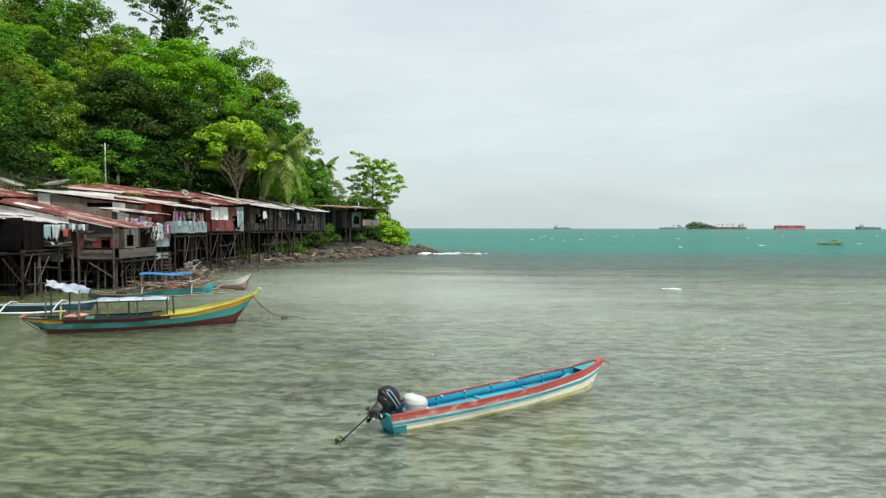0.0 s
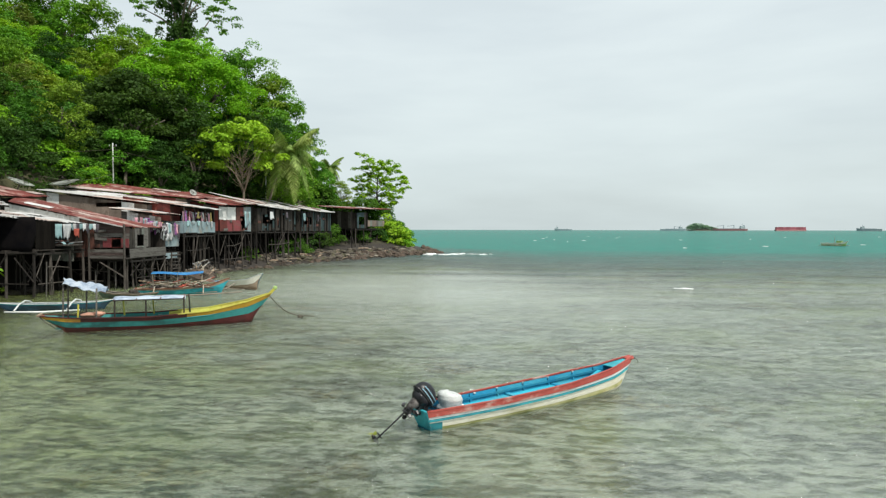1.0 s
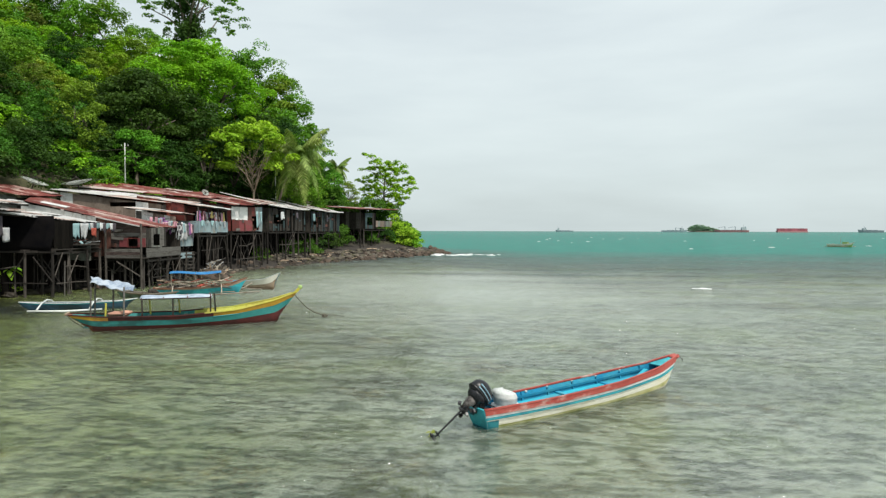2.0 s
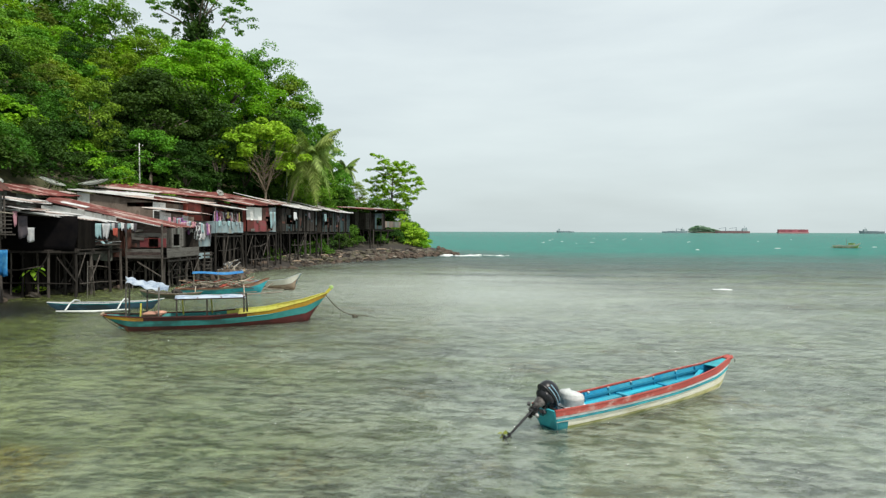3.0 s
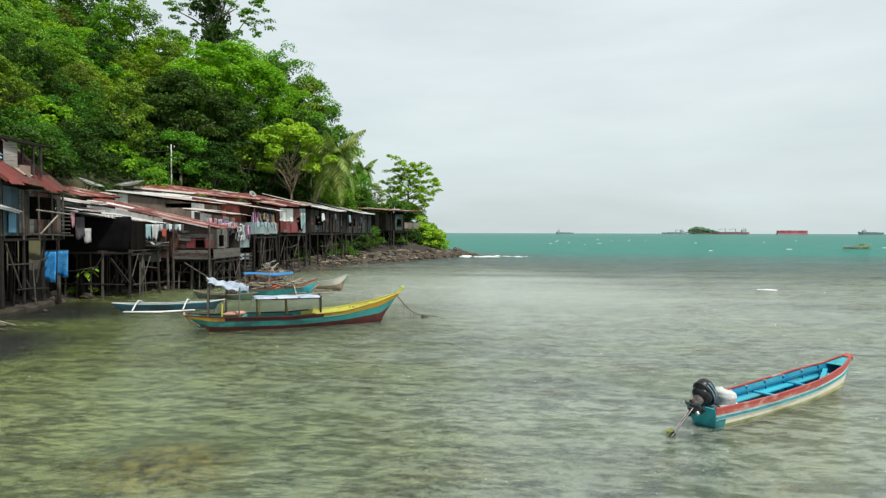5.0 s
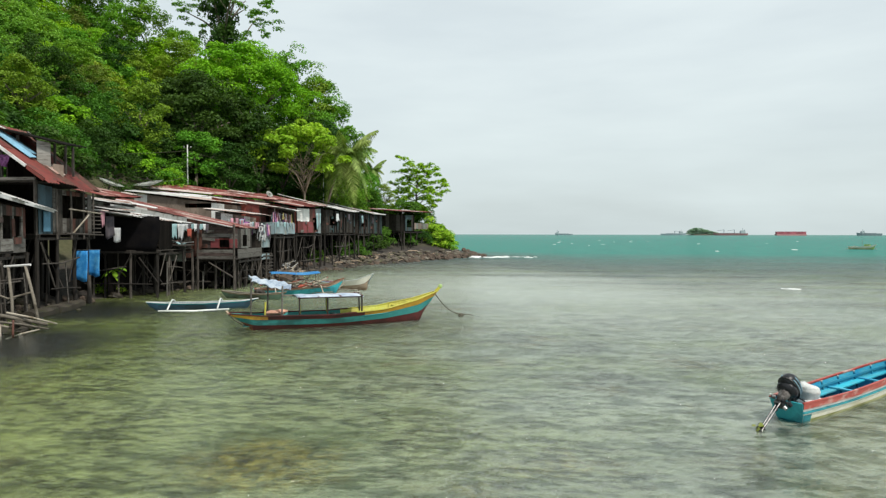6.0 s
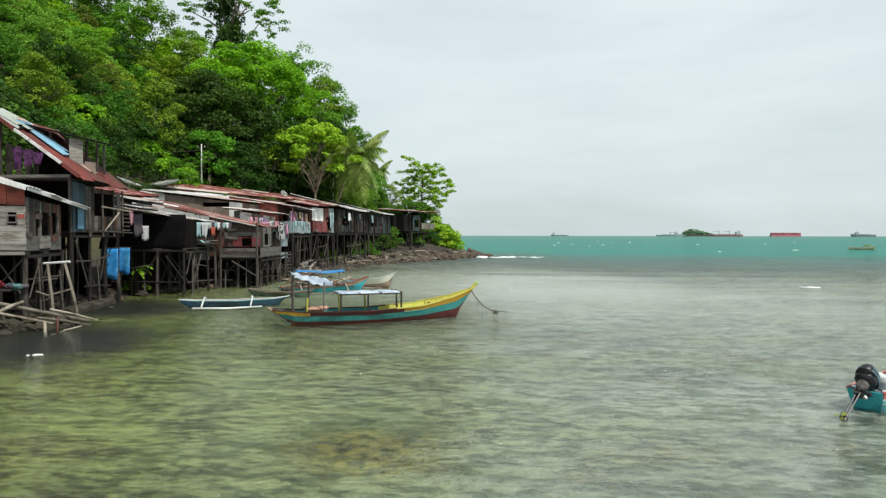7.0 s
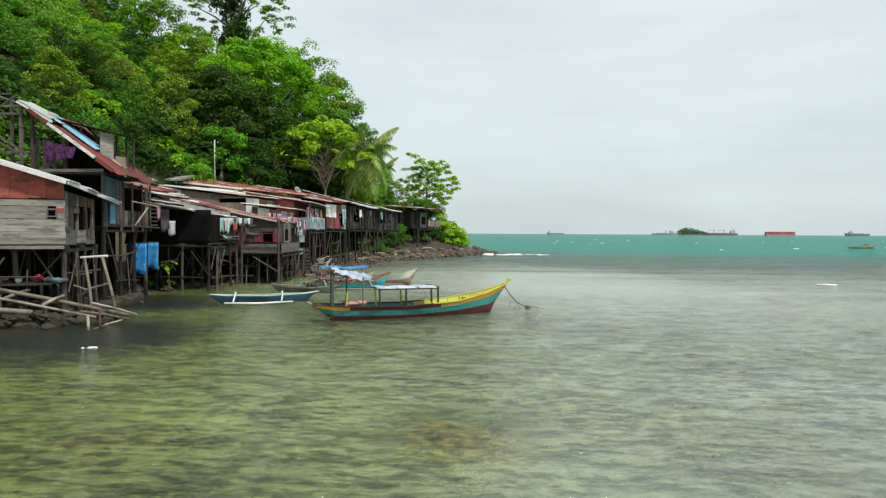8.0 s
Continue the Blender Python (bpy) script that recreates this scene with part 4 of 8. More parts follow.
for p, q, w in (((-35.6, 26.3, 6.3), (-35.6, 26.3, 10.2), 0.10), ((-33.35, 26.3, 6.3), (-33.35, 26.3, 9.3), 0.12), ((-32.1, 27.6, 6.3), (-32.1, 27.6, 8.6), 0.08), ((-34.3, 30.9, 6.3), (-34.3, 30.9, 9.2), 0.09),
                ((-36.4, 26.25, 9.05), (-33.3, 26.25, 8.95), 0.09), ((-36.4, 30.9, 8.1), (-33.0, 30.9, 8.0), 0.07), ((-36.2, 28.6, 7.4), (-32.6, 28.6, 7.3), 0.07), ((-35.6, 26.2, 8.3), (-33.4, 26.2, 7.1), 0.07),
                ((-36.1, 26.2, 9.0), (-34.6, 26.2, 10.1), 0.06), ((-35.0, 26.4, 9.95), (-35.6, 31.2, 9.9), 0.09), ((-36.4, 27.5, 6.9), (-33.6, 27.5, 6.95), 0.06), ((-33.6, 31.0, 9.3), (-30.4, 31.0, 6.4), 0.08)):
    part("stud", Build().beam(p, q, w, w, (0.1, 1, 0.05)), M_PLANK_GREY if w > 0.075 else M_POST, h)
M_RED_BAG = surf("crumpled_red_plastic", (0.28, 0.015, 0.03), (0.38, 0.03, 0.045), (0.14, 0.01, 0.015), 6, (1, 1, 1), 0.4)
M_NET_TEAL = surf("dull_teal_net", (0.05, 0.13, 0.13), (0.09, 0.19, 0.18), (0.03, 0.06, 0.06), 9, (1, 1, 1), 0.85)
M_PURPLE = surf("purple_cloth", (0.14, 0.045, 0.16), (0.30, 0.13, 0.30), (0.03, 0.015, 0.04), 7, (1, 1, 1), 0.8)
cl = thing("hanging_laundry", "purple patterned clothes hung on a line upstairs", "laundry")
for i in range(3):
    cloth(cl, (-32.7 + i * 0.55, 26.9), (-32.2 + i * 0.55, 26.95), 6.75 + 0.1 * i, 7.75 - i * 0.12, M_PURPLE, "garment", 20 + i, 0.1)
cl = thing("blue_sheet", "two bright blue plastic sheets hung below the deck", "tarp")
cloth(cl, (-30.35, 30.05), (-29.55, 30.15), 1.30, 2.87, M_BLUE_TARP, "sheet", 31, 0.07)
cloth(cl, (-29.52, 30.2), (-28.95, 30.25), 1.55, 2.92, M_BLUE_TARP, "sheet", 32, 0.07)
part("cord", Build().tube([(-30.4, 30.1, 2.92), (-28.9, 30.25, 2.94)], 0.015, 5), M_POST, cl)

# hut closed with black tarpaulin
h = house("low hut wrapped in black tarpaulin beneath a pale tin roof")
c, s, l = (-28.2, 34.4), (-28.7, 39.2), (-32.4, 33.0)
stilts(h, c, s, l, 2.76, 4, 4, 21, 10, 0.08)
cloth(h, (-32.4, 33.0), (-28.1, 34.4), 2.75, 4.8, M_BLACK_TARP, "tarpaulin", 22, 0.05)
boards(h, (-28.3, 34.6), (-28.6, 36.6), 2.85, 4.55, 4.5, M_SHADE_BLACK, "v", 0.4, None, 23)
boards(h, l, parallel(c, s, l), 2.8, 5.6, 5.2, M_PLANK_DARK, "v", 0.5, None, 24)
boards(h, parallel(c, s, l), s, 2.8, 5.2, 4.4, M_PLANK_DARK, "v", 0.4, None, 25)
roof(h, (-34.2, 32.2, 5.5), (-33.2, 40.0, 5.1), (-28.3, 39.8, 4.36), (-29.5, 32.2, 4.92), [M_ZINC, M_RUST_PALE, M_ZINC], 0.95, 26)
boards(h, (-30.0, 38.0), (-28.55, 38.2), 2.0, 3.05, 3.05, M_GREEN_PANEL, "v", 0.75, None, 27, "panel")
part("porch_deck", Build().box((-29.0, 37.7, 3.05), (1.6, 1.8, 0.08)), M_POST, h)
M_RAG_WHITE = surf("white_rag", (0.44, 0.46, 0.48), (0.62, 0.62, 0.60), (0.40, 0.44, 0.46), 6, (1, 1, 1), 0.85)
M_RAG_RED = surf("brick_rag", (0.36, 0.07, 0.05), (0.44, 0.12, 0.08), None, 6, (1, 1, 1), 0.85)
M_RAG_TEAL = surf("teal_rag", (0.20, 0.34, 0.36), (0.32, 0.46, 0.47), None, 6, (1, 1, 1), 0.85)
M_RAG_DARK = surf("dark_rag", (0.05, 0.05, 0.07), (0.12, 0.10, 0.10), None, 6, (1, 1, 1), 0.85)
M_RAG_YELLOW = surf("yellow_rag", (0.55, 0.42, 0.14), (0.62, 0.52, 0.24), None, 6, (1, 1, 1), 0.85)
M_RAG_PINK = surf("pink_rag", (0.48, 0.24, 0.30), (0.58, 0.34, 0.38), None, 6, (1, 1, 1), 0.85)
RAGS = [M_RAG_WHITE, M_RAG_WHITE, M_RAG_TEAL, M_RAG_DARK, M_RAG_PINK, M_RAG_WHITE, M_RAG_DARK, M_PURPLE, M_RAG_PINK, M_RAG_YELLOW]
cl = thing("hanging_laundry", "white and orange cloths hung on the tarpaulin hut's porch", "laundry")
cloth(cl, (-28.7, 37.4), (-28.35, 37.75), 3.45, 4.4, M_RAG_WHITE, "garment", 41, 0.14)
cloth(cl, (-28.3, 37.9), (-28.15, 38.2), 3.6, 4.1, M_RAG_RED, "garment", 42)
cloth(cl, (-28.9, 36.9), (-28.65, 37.3), 3.5, 4.4, M_RAG_TEAL, "garment", 43)
for i in range(9):
    x, y = -28.75 + 0.13 * i, 38.1 + 0.14 * i
    cloth(cl, (x, y), (x + 0.1, y + 0.2), 4.2 - 0.12 * (i % 3) - 0.1, 4.42, (M_RAG_TEAL, M_RAG_WHITE, M_RAG_DARK)[i % 3], "garment", 240 + i)
jk = thing("junk_pile", "pile of broken boards and rags on the porch", "junk")
rj = random.Random(8)
for i in range(22):
    p = Vector((-28.9 + rj.uniform(-0.7, 0.8), 37.7 + rj.uniform(-0.8, 0.8), 3.12 + rj.uniform(0, 0.22)))
    d = Vector((rj.uniform(-0.5, 0.5), rj.uniform(-0.5, 0.5), rj.uniform(-0.06, 0.12)))
    part("scrap", Build().beam(p - d, p + d, rj.uniform(0.05, 0.2), 0.04), rj.choice((M_POST, M_PLANK_GREY, M_RAG_WHITE, M_PLANK_BROWN, M_RAG_TEAL)), jk)
cl = thing("hanging_laundry", "dark and white rags hung beside the ladder", "laundry")
cloth(cl, (-29.75, 31.9), (-29.45, 32.2), 3.55, 4.75, M_RAG_DARK, "garment", 44)
cloth(cl, (-29.5, 32.2), (-29.2, 32.4), 3.3, 4.1, M_RAG_WHITE, "garment", 45)
cloth(cl, (-29.9, 31.7), (-29.7, 31.8), 4.2, 5.0, M_RAG_PINK, "garment", 46)

# small awnings and the red-roofed house behind the black hut
h = house("small red-roofed house squeezed behind the black hut")
c, s, l = (-36.4, 41.2), (-36.6, 45.0), (-40.0, 41.0)
stilts(h, c, s, l, 4.2, 2, 2, 28, 0)
boards(h, l, c, 4.2, 7.0, 6.3, [M_PLANK_DARK, M_GREEN_PANEL], "v", 0.7, None, 29)
boards(h, c, s, 4.2, 6.3, 6.4, M_PLANK_DARK, "v", 0.7, None, 30)
roof(h, (-40.4, 40.6, 7.35), (-40.4, 45.6, 7.45), (-36.0, 45.4, 6.62), (-35.8, 40.8, 6.4), [M_RUST, M_DARKRED, M_RUST], 0.95, 31)
h = house("patched porch awning of pale bent sheets beside the ladder")
for x, y in ((-31.6, 31.9), (-31.6, 33.4)):
    stilt(h, x, y, 5.3, 0.05)
roof(h, (-32.2, 31.5, 5.95), (-32.0, 33.8, 5.9), (-28.8, 33.5, 5.45), (-29.1, 31.6, 5.5), [M_ZINC, M_RUST_PALE], 0.8, 32)
roof(h, (-31.4, 31.7, 5.45), (-31.2, 33.2, 5.4), (-28.9, 33.0, 5.05), (-29.2, 31.6, 5.1), [M_ZINC, M_RUST_PALE], 0.7, 33)
# house with the red-shuttered window
h = house("brown plank house with red shutters beneath a rusty red roof")
c, s, l = (-25.9, 40.1), (-26.4, 45.3), (-31.8, 40.0)
stilts(h, c, s, l, 2.05, 5, 4, 31, 12, 0.085)
boards(h, l, (-29.7, 40.05), 2.1, 5.5, 5.0, [M_PLANK_DARK, M_GREEN_PANEL], "v", 0.45, None, 32)
boards(h, (-29.7, 39.95), (-28.35, 39.95), 2.15, 4.95, 4.7, M_PLANK_BROWN, "v", 0.27, None, 33)
boards(h, (-28.4, 40.05), c, 2.78, 4.55, 4.15, [M_PLANK_UMBER, M_PLANK_UMBER, M_PLANK_GREY], "h", 0.26, (1.22, 1.95, 2.82, 3.42), 34)
boards(h, (-28.45, 39.45), (-25.85, 39.5), 2.08, 2.72, 2.72, [M_PLANK_GREY, M_PLANK_UMBER], "h", 0.22, None, 35, "balcony_board")
frame_window(h, (-28.4, 40.05), c, 1.22, 1.95, 2.82, 3.42, M_DARKRED)
for x0 in (-27.75, -26.43):
    part("shutter", Build().box((x0 + 0.28, 39.98, 3.12), (0.56, 0.035, 0.6)), M_SHUTTER, h, "faded red shutter")
part("balcony_floor", Build().box((-27.1, 39.75, 2.08), (2.7, 0.7, 0.06)), M_PLANK_DARK, h)
for x in (-28.4, -25.85):
    part("post", Build().tube([(x, 39.45, -0.4), (x, 39.45, 4.4)], 0.07, 7), M_POST, h)
part("brace", Build().tube([(-27.6, 39.4, 1.85), (-25.9, 39.45, 0.85)], 0.05, 6), M_POST, h)
boards(h, c, s, 2.1, 2.75, 2.75, M_PLANK_GREY, "h", 0.3, None, 36)
boards(h, (-25.95, 40.2), (-26.2, 43.0), 2.78, 4.1, 4.15, [M_GREEN_PANEL, M_PLANK_GREY, M_PLANK_DARK], "v", 0.3, (1.2, 1.7, 2.9, 3.7), 37)
boards(h, s, parallel(c, s, l), 2.1, 3.95, 5.1, M_PLANK_DARK, "v", 0.5, None, 38)
boards(h, parallel(c, s, l), l, 2.1, 5.1, 5.1, M_PLANK_DARK, "v", 0.5, None, 39)
roof(h, (-34.6, 39.82, 5.95), (-37.0, 43.6, 6.55), (-26.6, 45.4, 4.12), (-26.0, 39.72, 4.28), [M_RUST, M_RUST, M_RUST, M_RUST_PALE], 0.95, 40)
boards(h, (-35.0, 39.98), (-29.4, 39.9), 4.5, 5.86, 4.86, [M_WHITE_PANEL, M_WHITE_PANEL, M_WHITE_PANEL, M_PLANK_GREY], "v", 1.1, None, 41, "gable_panel")
part("eave_flashing", Build().beam((-29.2, 39.52, 4.86), (-25.95, 39.52, 4.22), 0.03, 0.07), M_ZINC, h)
patches(h, (-31.8, 39.98), (-25.9, 39.98), 2.9, 4.4, 7, [M_PLANK_GREY, M_GREEN_PANEL, M_PLANK_BROWN], 42)

# long tan house behind it
h = house("long tan board house with a pale sheet roof edge")
c, s, l = (-29.5, 48.0), (-29.8, 52.6), (-38.5, 48.2)
stilts(h, c, s, l, 4.3, 5, 3, 51, 4)
boards(h, l, c, 4.35, 7.1, 6.05, [M_TAN_PANEL, M_TAN_PANEL, M_WHITE_PANEL], "v", 1.2, (5.1, 5.9, 5.9, 6.25), 52, "wall_panel")
boards(h, c, s, 4.35, 6.05, 6.2, [M_TAN_PANEL, M_PLANK_GREY], "v", 0.8, None, 53, "wall_panel")
boards(h, s, parallel(c, s, l), 4.35, 6.3, 7.2, M_PLANK_DARK, "v", 0.8, None, 54, "wall_panel")
roof(h, (-39.2, 47.92, 7.32), (-39.2, 53.0, 7.6), (-29.0, 53.0, 6.45), (-29.0, 47.80, 6.18), [M_ZINC, M_ZINC, M_RUST_PALE], 0.95, 55)
# awning and lean-to between the two houses
h = house("small lean-to of patched boards and rags on a landing")
c, s, l = (-27.0, 45.8), (-26.8, 48.2), (-30.4, 46.0)
stilts(h, c, s, l, 2.2, 3, 2, 56, 6)
boards(h, l, c, 2.2, 5.5, 5.0, [M_PLANK_GREY, M_WHITE_PANEL, M_TAN_PANEL], "v", 0.5, (1.0, 2.2, 3.2, 4.3), 57)
boards(h, (-26.95, 46.0), (-26.85, 48.0), 1.75, 3.8, 3.8, M_BLUE_PANEL, "v", 0.9, (0.9, 1.4, 2.2, 2.7), 58, "wall_panel")
roof(h, (-31.2, 45.6, 5.75), (-31.0, 48.6, 5.8), (-27.0, 48.4, 5.28), (-27.2, 45.6, 5.3), [M_RUST_PALE, M_ZINC], 0.9, 59)
for k in range(7):
    part("stair_tread", Build().box((-26.2, 46.2 + k * 0.02, 0.5 + k * 0.26), (0.35, 0.9, 0.05)), M_POST, h)
for y in (45.75, 46.7):
    part("stair_rail", Build().beam((-26.2, y, 0.3), (-26.2, y + 0.1, 2.3), 0.07, 0.09, (1, 0, 0)), M_POST, h)

# house with the balcony and washing
h = house("rust-red house with pale blue balcony panels and washing lines")
c, s, l = (-26.5, 48.2), (-27.2, 54.8), (-32.0, 48.6)
stilts(h, c, s, l, 3.68, 4, 4, 61, 10, 0.08)
boards(h, (-26.45, 48.15), (-27.15, 54.8), 3.76, 4.72, 4.72, [M_BLUE_PANEL], "v", 1.3, None, 62, "balcony_panel")
boards(h, (-28.3, 48.1), (-26.45, 48.1), 3.76, 4.72, 4.72, M_BLUE_PANEL, "v", 0.9, None, 63, "balcony_panel")
boards(h, (-28.0, 48.8), (-28.7, 54.8), 3.76, 6.0, 5.9, [M_DARKRED, M_PLANK_BROWN, M_DARKRED], "v", 0.6, (2.0, 3.0, 3.8, 5.5), 64)
boards(h, l, (-28.0, 48.8), 3.76, 6.8, 6.1, [M_DARKRED, M_RED_PAINT, M_PLANK_BROWN], "v", 0.6, None, 65)
boards(h, s, parallel(c, s, l), 3.76, 5.8, 6.6, M_PLANK_DARK, "v", 0.6, None, 66)
roof(h, (-32.4, 48.9, 6.85), (-33.0, 55.2, 6.85), (-26.7, 54.6, 5.86), (-26.4, 48.6, 5.95), [M_ZINC, M_RUST_PALE, M_RUST_PALE, M_ZINC], 0.95, 67)
for y in (48.3, 50.4, 52.6, 54.7):
    x = -26.5 - (y - 48.2) * 0.105
    part("post", Build().tube([(x, y, 3.7), (x, y, 5.85)], 0.045, 6), M_POST, h)
cl = thing("hanging_laundry", "row of mixed clothes drying on the balcony line", "laundry")
rn = random.Random(5)
for i in range(30):
    y = 48.4 + i * 0.20 + rn.uniform(-0.12, 0.12)
    x = -26.75 - (y - 48.2) * 0.105 + rn.uniform(-0.12, 0.12)
    cloth(cl, (x, y), (x - 0.04, y + rn.uniform(0.18, 0.5)), 5.45 - rn.uniform(0.05, 1.0), 5.62 - rn.uniform(0, 0.14), rn.choice(RAGS + [M_RAG_DARK, M_DARKRED]), "garment", 300 + i, rn.uniform(0.05, 0.16))
for i in range(6):
    y = 48.6 + i * 1.0
    x = -26.38 - (y - 48.2) * 0.105
    cloth(cl, (x, y), (x, y + rn.uniform(0.3, 0.6)), 4.75 - rn.uniform(0.3, 0.7), 4.78, rn.choice((M_RAG_WHITE, M_RAG_TEAL, M_RAG_PINK, M_BLUE_PANEL)), "garment", 190 + i, 0.05)
part("line", Build().tube([(-26.72, 48.3, 5.62), (-27.4, 54.8, 5.62)], 0.012, 5), M_POST_DARK, cl)
cl = thing("hanging_laundry", "heap of mixed clothes hung on the landing", "laundry")
for i in range(44):
    x, y = -29.2 + i * 0.065 + rn.uniform(-0.1, 0.1), 45.3 + rn.uniform(-0.35, 0.3)
    top_z = 5.2 - 0.015 * i - rn.uniform(0, 0.6)
    cloth(cl, (x, y), (x + rn.uniform(0.15, 0.42), y + rn.uniform(-0.1, 0.15)), top_z - rn.uniform(0.35, 0.9), top_z, rn.choice(RAGS), "garment", 350 + i, rn.uniform(0.06, 0.15))
for i in range(8):
    y = 45.6 + i * 0.3
    cloth(cl, (-26.75 + rn.uniform(-0.1, 0.15), y), (-26.7, y + rn.uniform(0.2, 0.4)), 4.0 - rn.uniform(0.2, 0.8), 4.6 - rn.uniform(0, 0.2), rn.choice(RAGS), "garment", 160 + i, 0.1)
part("line", Build().tube([(-29.3, 45.3, 5.16), (-26.3, 45.35, 4.7), (-26.6, 48.0, 4.6)], 0.012, 5), M_POST_DARK, cl)

# upper house on the slope
h = house("upper house with long rusty roof against the hill")
c, s, l = (-30.2, 55.4), (-30.5, 58.0), (-38.6, 51.2)
stilts(h, c, s, l, 4.6, 4, 2, 71, 2)
boards(h, l, c, 4.6, 7.6, 6.85, [M_TAN_PANEL, M_DARKRED], "v", 0.9, None, 72, "wall_panel")
boards(h, c, s, 4.6, 6.85, 6.85, M_PLANK_GREY, "v", 0.8, None, 73, "wall_panel")
roof(h, (-39.4, 50.75, 7.75), (-40.0, 56.5, 8.6), (-29.6, 59.4, 7.3), (-29.2, 55.55, 6.95), [M_RUST, M_RUST_PALE, M_RUST], 0.95, 74)

# house with white, red and blue panels
h = house("house patched with white, red and blue panels, rusty roof")
c, s, l = (-27.5, 56.2), (-27.3, 63.0), (-32.5, 56.2)
stilts(h, c, s, l, 3.82, 4, 4, 81, 10, 0.08)
boards(h, l, c, 3.88, 7.1, 6.2, [M_DARKRED, M_PLANK_GREY], "v", 0.7, None, 82)
boards(h, (-27.45, 56.2), (-27.38, 59.6), 5.0, 6.2, 6.25, [M_WHITE_PANEL, M_BLUE_PANEL], "v", 1.7, None, 83, "wall_panel")
boards(h, (-27.4, 56.2), (-27.33, 60.6), 3.88, 4.98, 4.98, [M_DARKRED, M_SHUTTER], "v", 1.5, None, 84, "wall_panel")
patches(h, (-27.35, 56.3), (-27.3, 62.8), 4.0, 6.0, 9, [M_WHITE_PANEL, M_PLANK_GREY, M_DARKRED, M_PLANK_BROWN], 88)
boards(h, (-27.4, 59.7), (-27.3, 63.0), 3.88, 6.25, 6.4, [M_PLANK_BROWN, M_DARKRED, M_BLUE_PANEL], "v", 0.8, (1.2, 1.9, 4.0, 5.4), 85)
boards(h, s, parallel(c, s, l), 3.88, 6.4, 7.4, M_PLANK_DARK, "v", 0.8, None, 86)
roof(h, (-33.6, 55.2, 7.55), (-33.6, 63.6, 8.0), (-26.9, 63.4, 6.72), (-27.0, 55.6, 6.32), [M_RUST, M_RUST, M_RUST_PALE], 0.95, 87)
cl = thing("hanging_laundry", "white and grey cloths under the far eaves", "laundry")
for i in range(4):
    y = 66.0 + i * 4.9 + rn.uniform(-0.9, 0.9)
    x = -27.0 + (y - 64.5) * 0.06
    cloth(cl, (x + 0.25, y), (x + 0.28, y + rn.uniform(0.35, 0.8)), 5.5 - rn.uniform(0, 0.5), 6.1 - rn.uniform(0, 0.3), (M_RAG_WHITE, M_RAG_DARK, M_RAG_TEAL, M_RAG_DARK)[i], "garment", 210 + i, 0.1)
part("line", Build().tube([(-26.75, 65.5, 6.15), (-25.75, 84.5, 6.1)], 0.012, 5), M_POST_DARK, cl)
cl = thing("hanging_laundry", "pale blue cloths hung on a sea wall of the house", "laundry")
for i in range(3):
    cloth(cl, (-27.15, 61.2 + i * 0.5), (-27.15, 61.6 + i * 0.5), 4.2 + 0.3 * i, 5.9, M_RAG_TEAL if i != 1 else M_BLUE_PANEL, "garment", 170 + i)

# long dark row towards the point
M_TEAL_BOARD = surf("dark_teal_board", (0.028, 0.052, 0.056), (0.05, 0.085, 0.085), (0.016, 0.02, 0.02), 1.6, (1, 1, 0.7), 0.8)
for k, (y0, y1, x0, x1, zz, lab) in enumerate(((64.5, 74.5, -27.2, -26.6, 3.9, "low dark board house with a curved pale roof"), (76.0, 86.5, -26.5, -25.7, 3.8, "dark open boat house under a pale low roof"))):
    h = house(lab)
    c, s, l = (x0, y0), (x1, y1), (x0 - 4.5, y0)
    stilts(h, c, s, l, zz, 4, 6, 91 + k, 14, 0.08)
    boards(h, l, c, zz + 0.05, 7.0, 6.35, M_PLANK_DARK, "v", 0.6, None, 93 + k)
    boards(h, c, s, zz + 0.05, 6.4, 6.3, [M_PLANK_DARK, M_PLANK_DARK, M_TEAL_BOARD, M_SHADE_BLACK], "v", 0.45, (0.9, 3.4, 4.7, 5.7), 95 + k)
    patches(h, c, s, 4.0, 6.0, 16, [M_PLANK_DARK, M_TEAL_BOARD, M_BLUE_WALL, M_SHADE_BLACK, M_PLANK_BROWN], 190 + k)
    for i in range(6):
        p = lerp((*c, 0), (*s, 0), 0.08 + 0.17 * i)
        part("post", Build().tube([(p.x + 0.1, p.y, zz - 0.2), (p.x + 0.12, p.y + 0.1, 6.4)], 0.05, 6), M_POST if i % 3 == 0 else M_POST_DARK, h)
    boards(h, s, parallel(c, s, l), zz + 0.05, 6.4, 7.1, M_PLANK_DARK, "v", 0.6, None, 97 + k)
    part("eave_flashing", Build().tube([(x0 + 0.42, y0 - 0.9, 6.70), ((x0 + x1) / 2 + 0.42, (y0 + y1) / 2, 6.50), (x1 + 0.42, y1 + 0.6, 6.53)], 0.09, 6), M_FASCIA, h, "bent pale eave edge")
    roof(h, (x0 - 5.0, y0 - 0.9, 8.0), (x1 - 5.0, y1 + 0.6, 7.7), (x1 + 0.4, y1 + 0.6, 6.55), (x0 + 0.4, y0 - 0.9, 6.72), [M_ZINC, M_ZINC, M_ZINC, M_RUST_PALE], 0.95, 99 + k, 0.16)

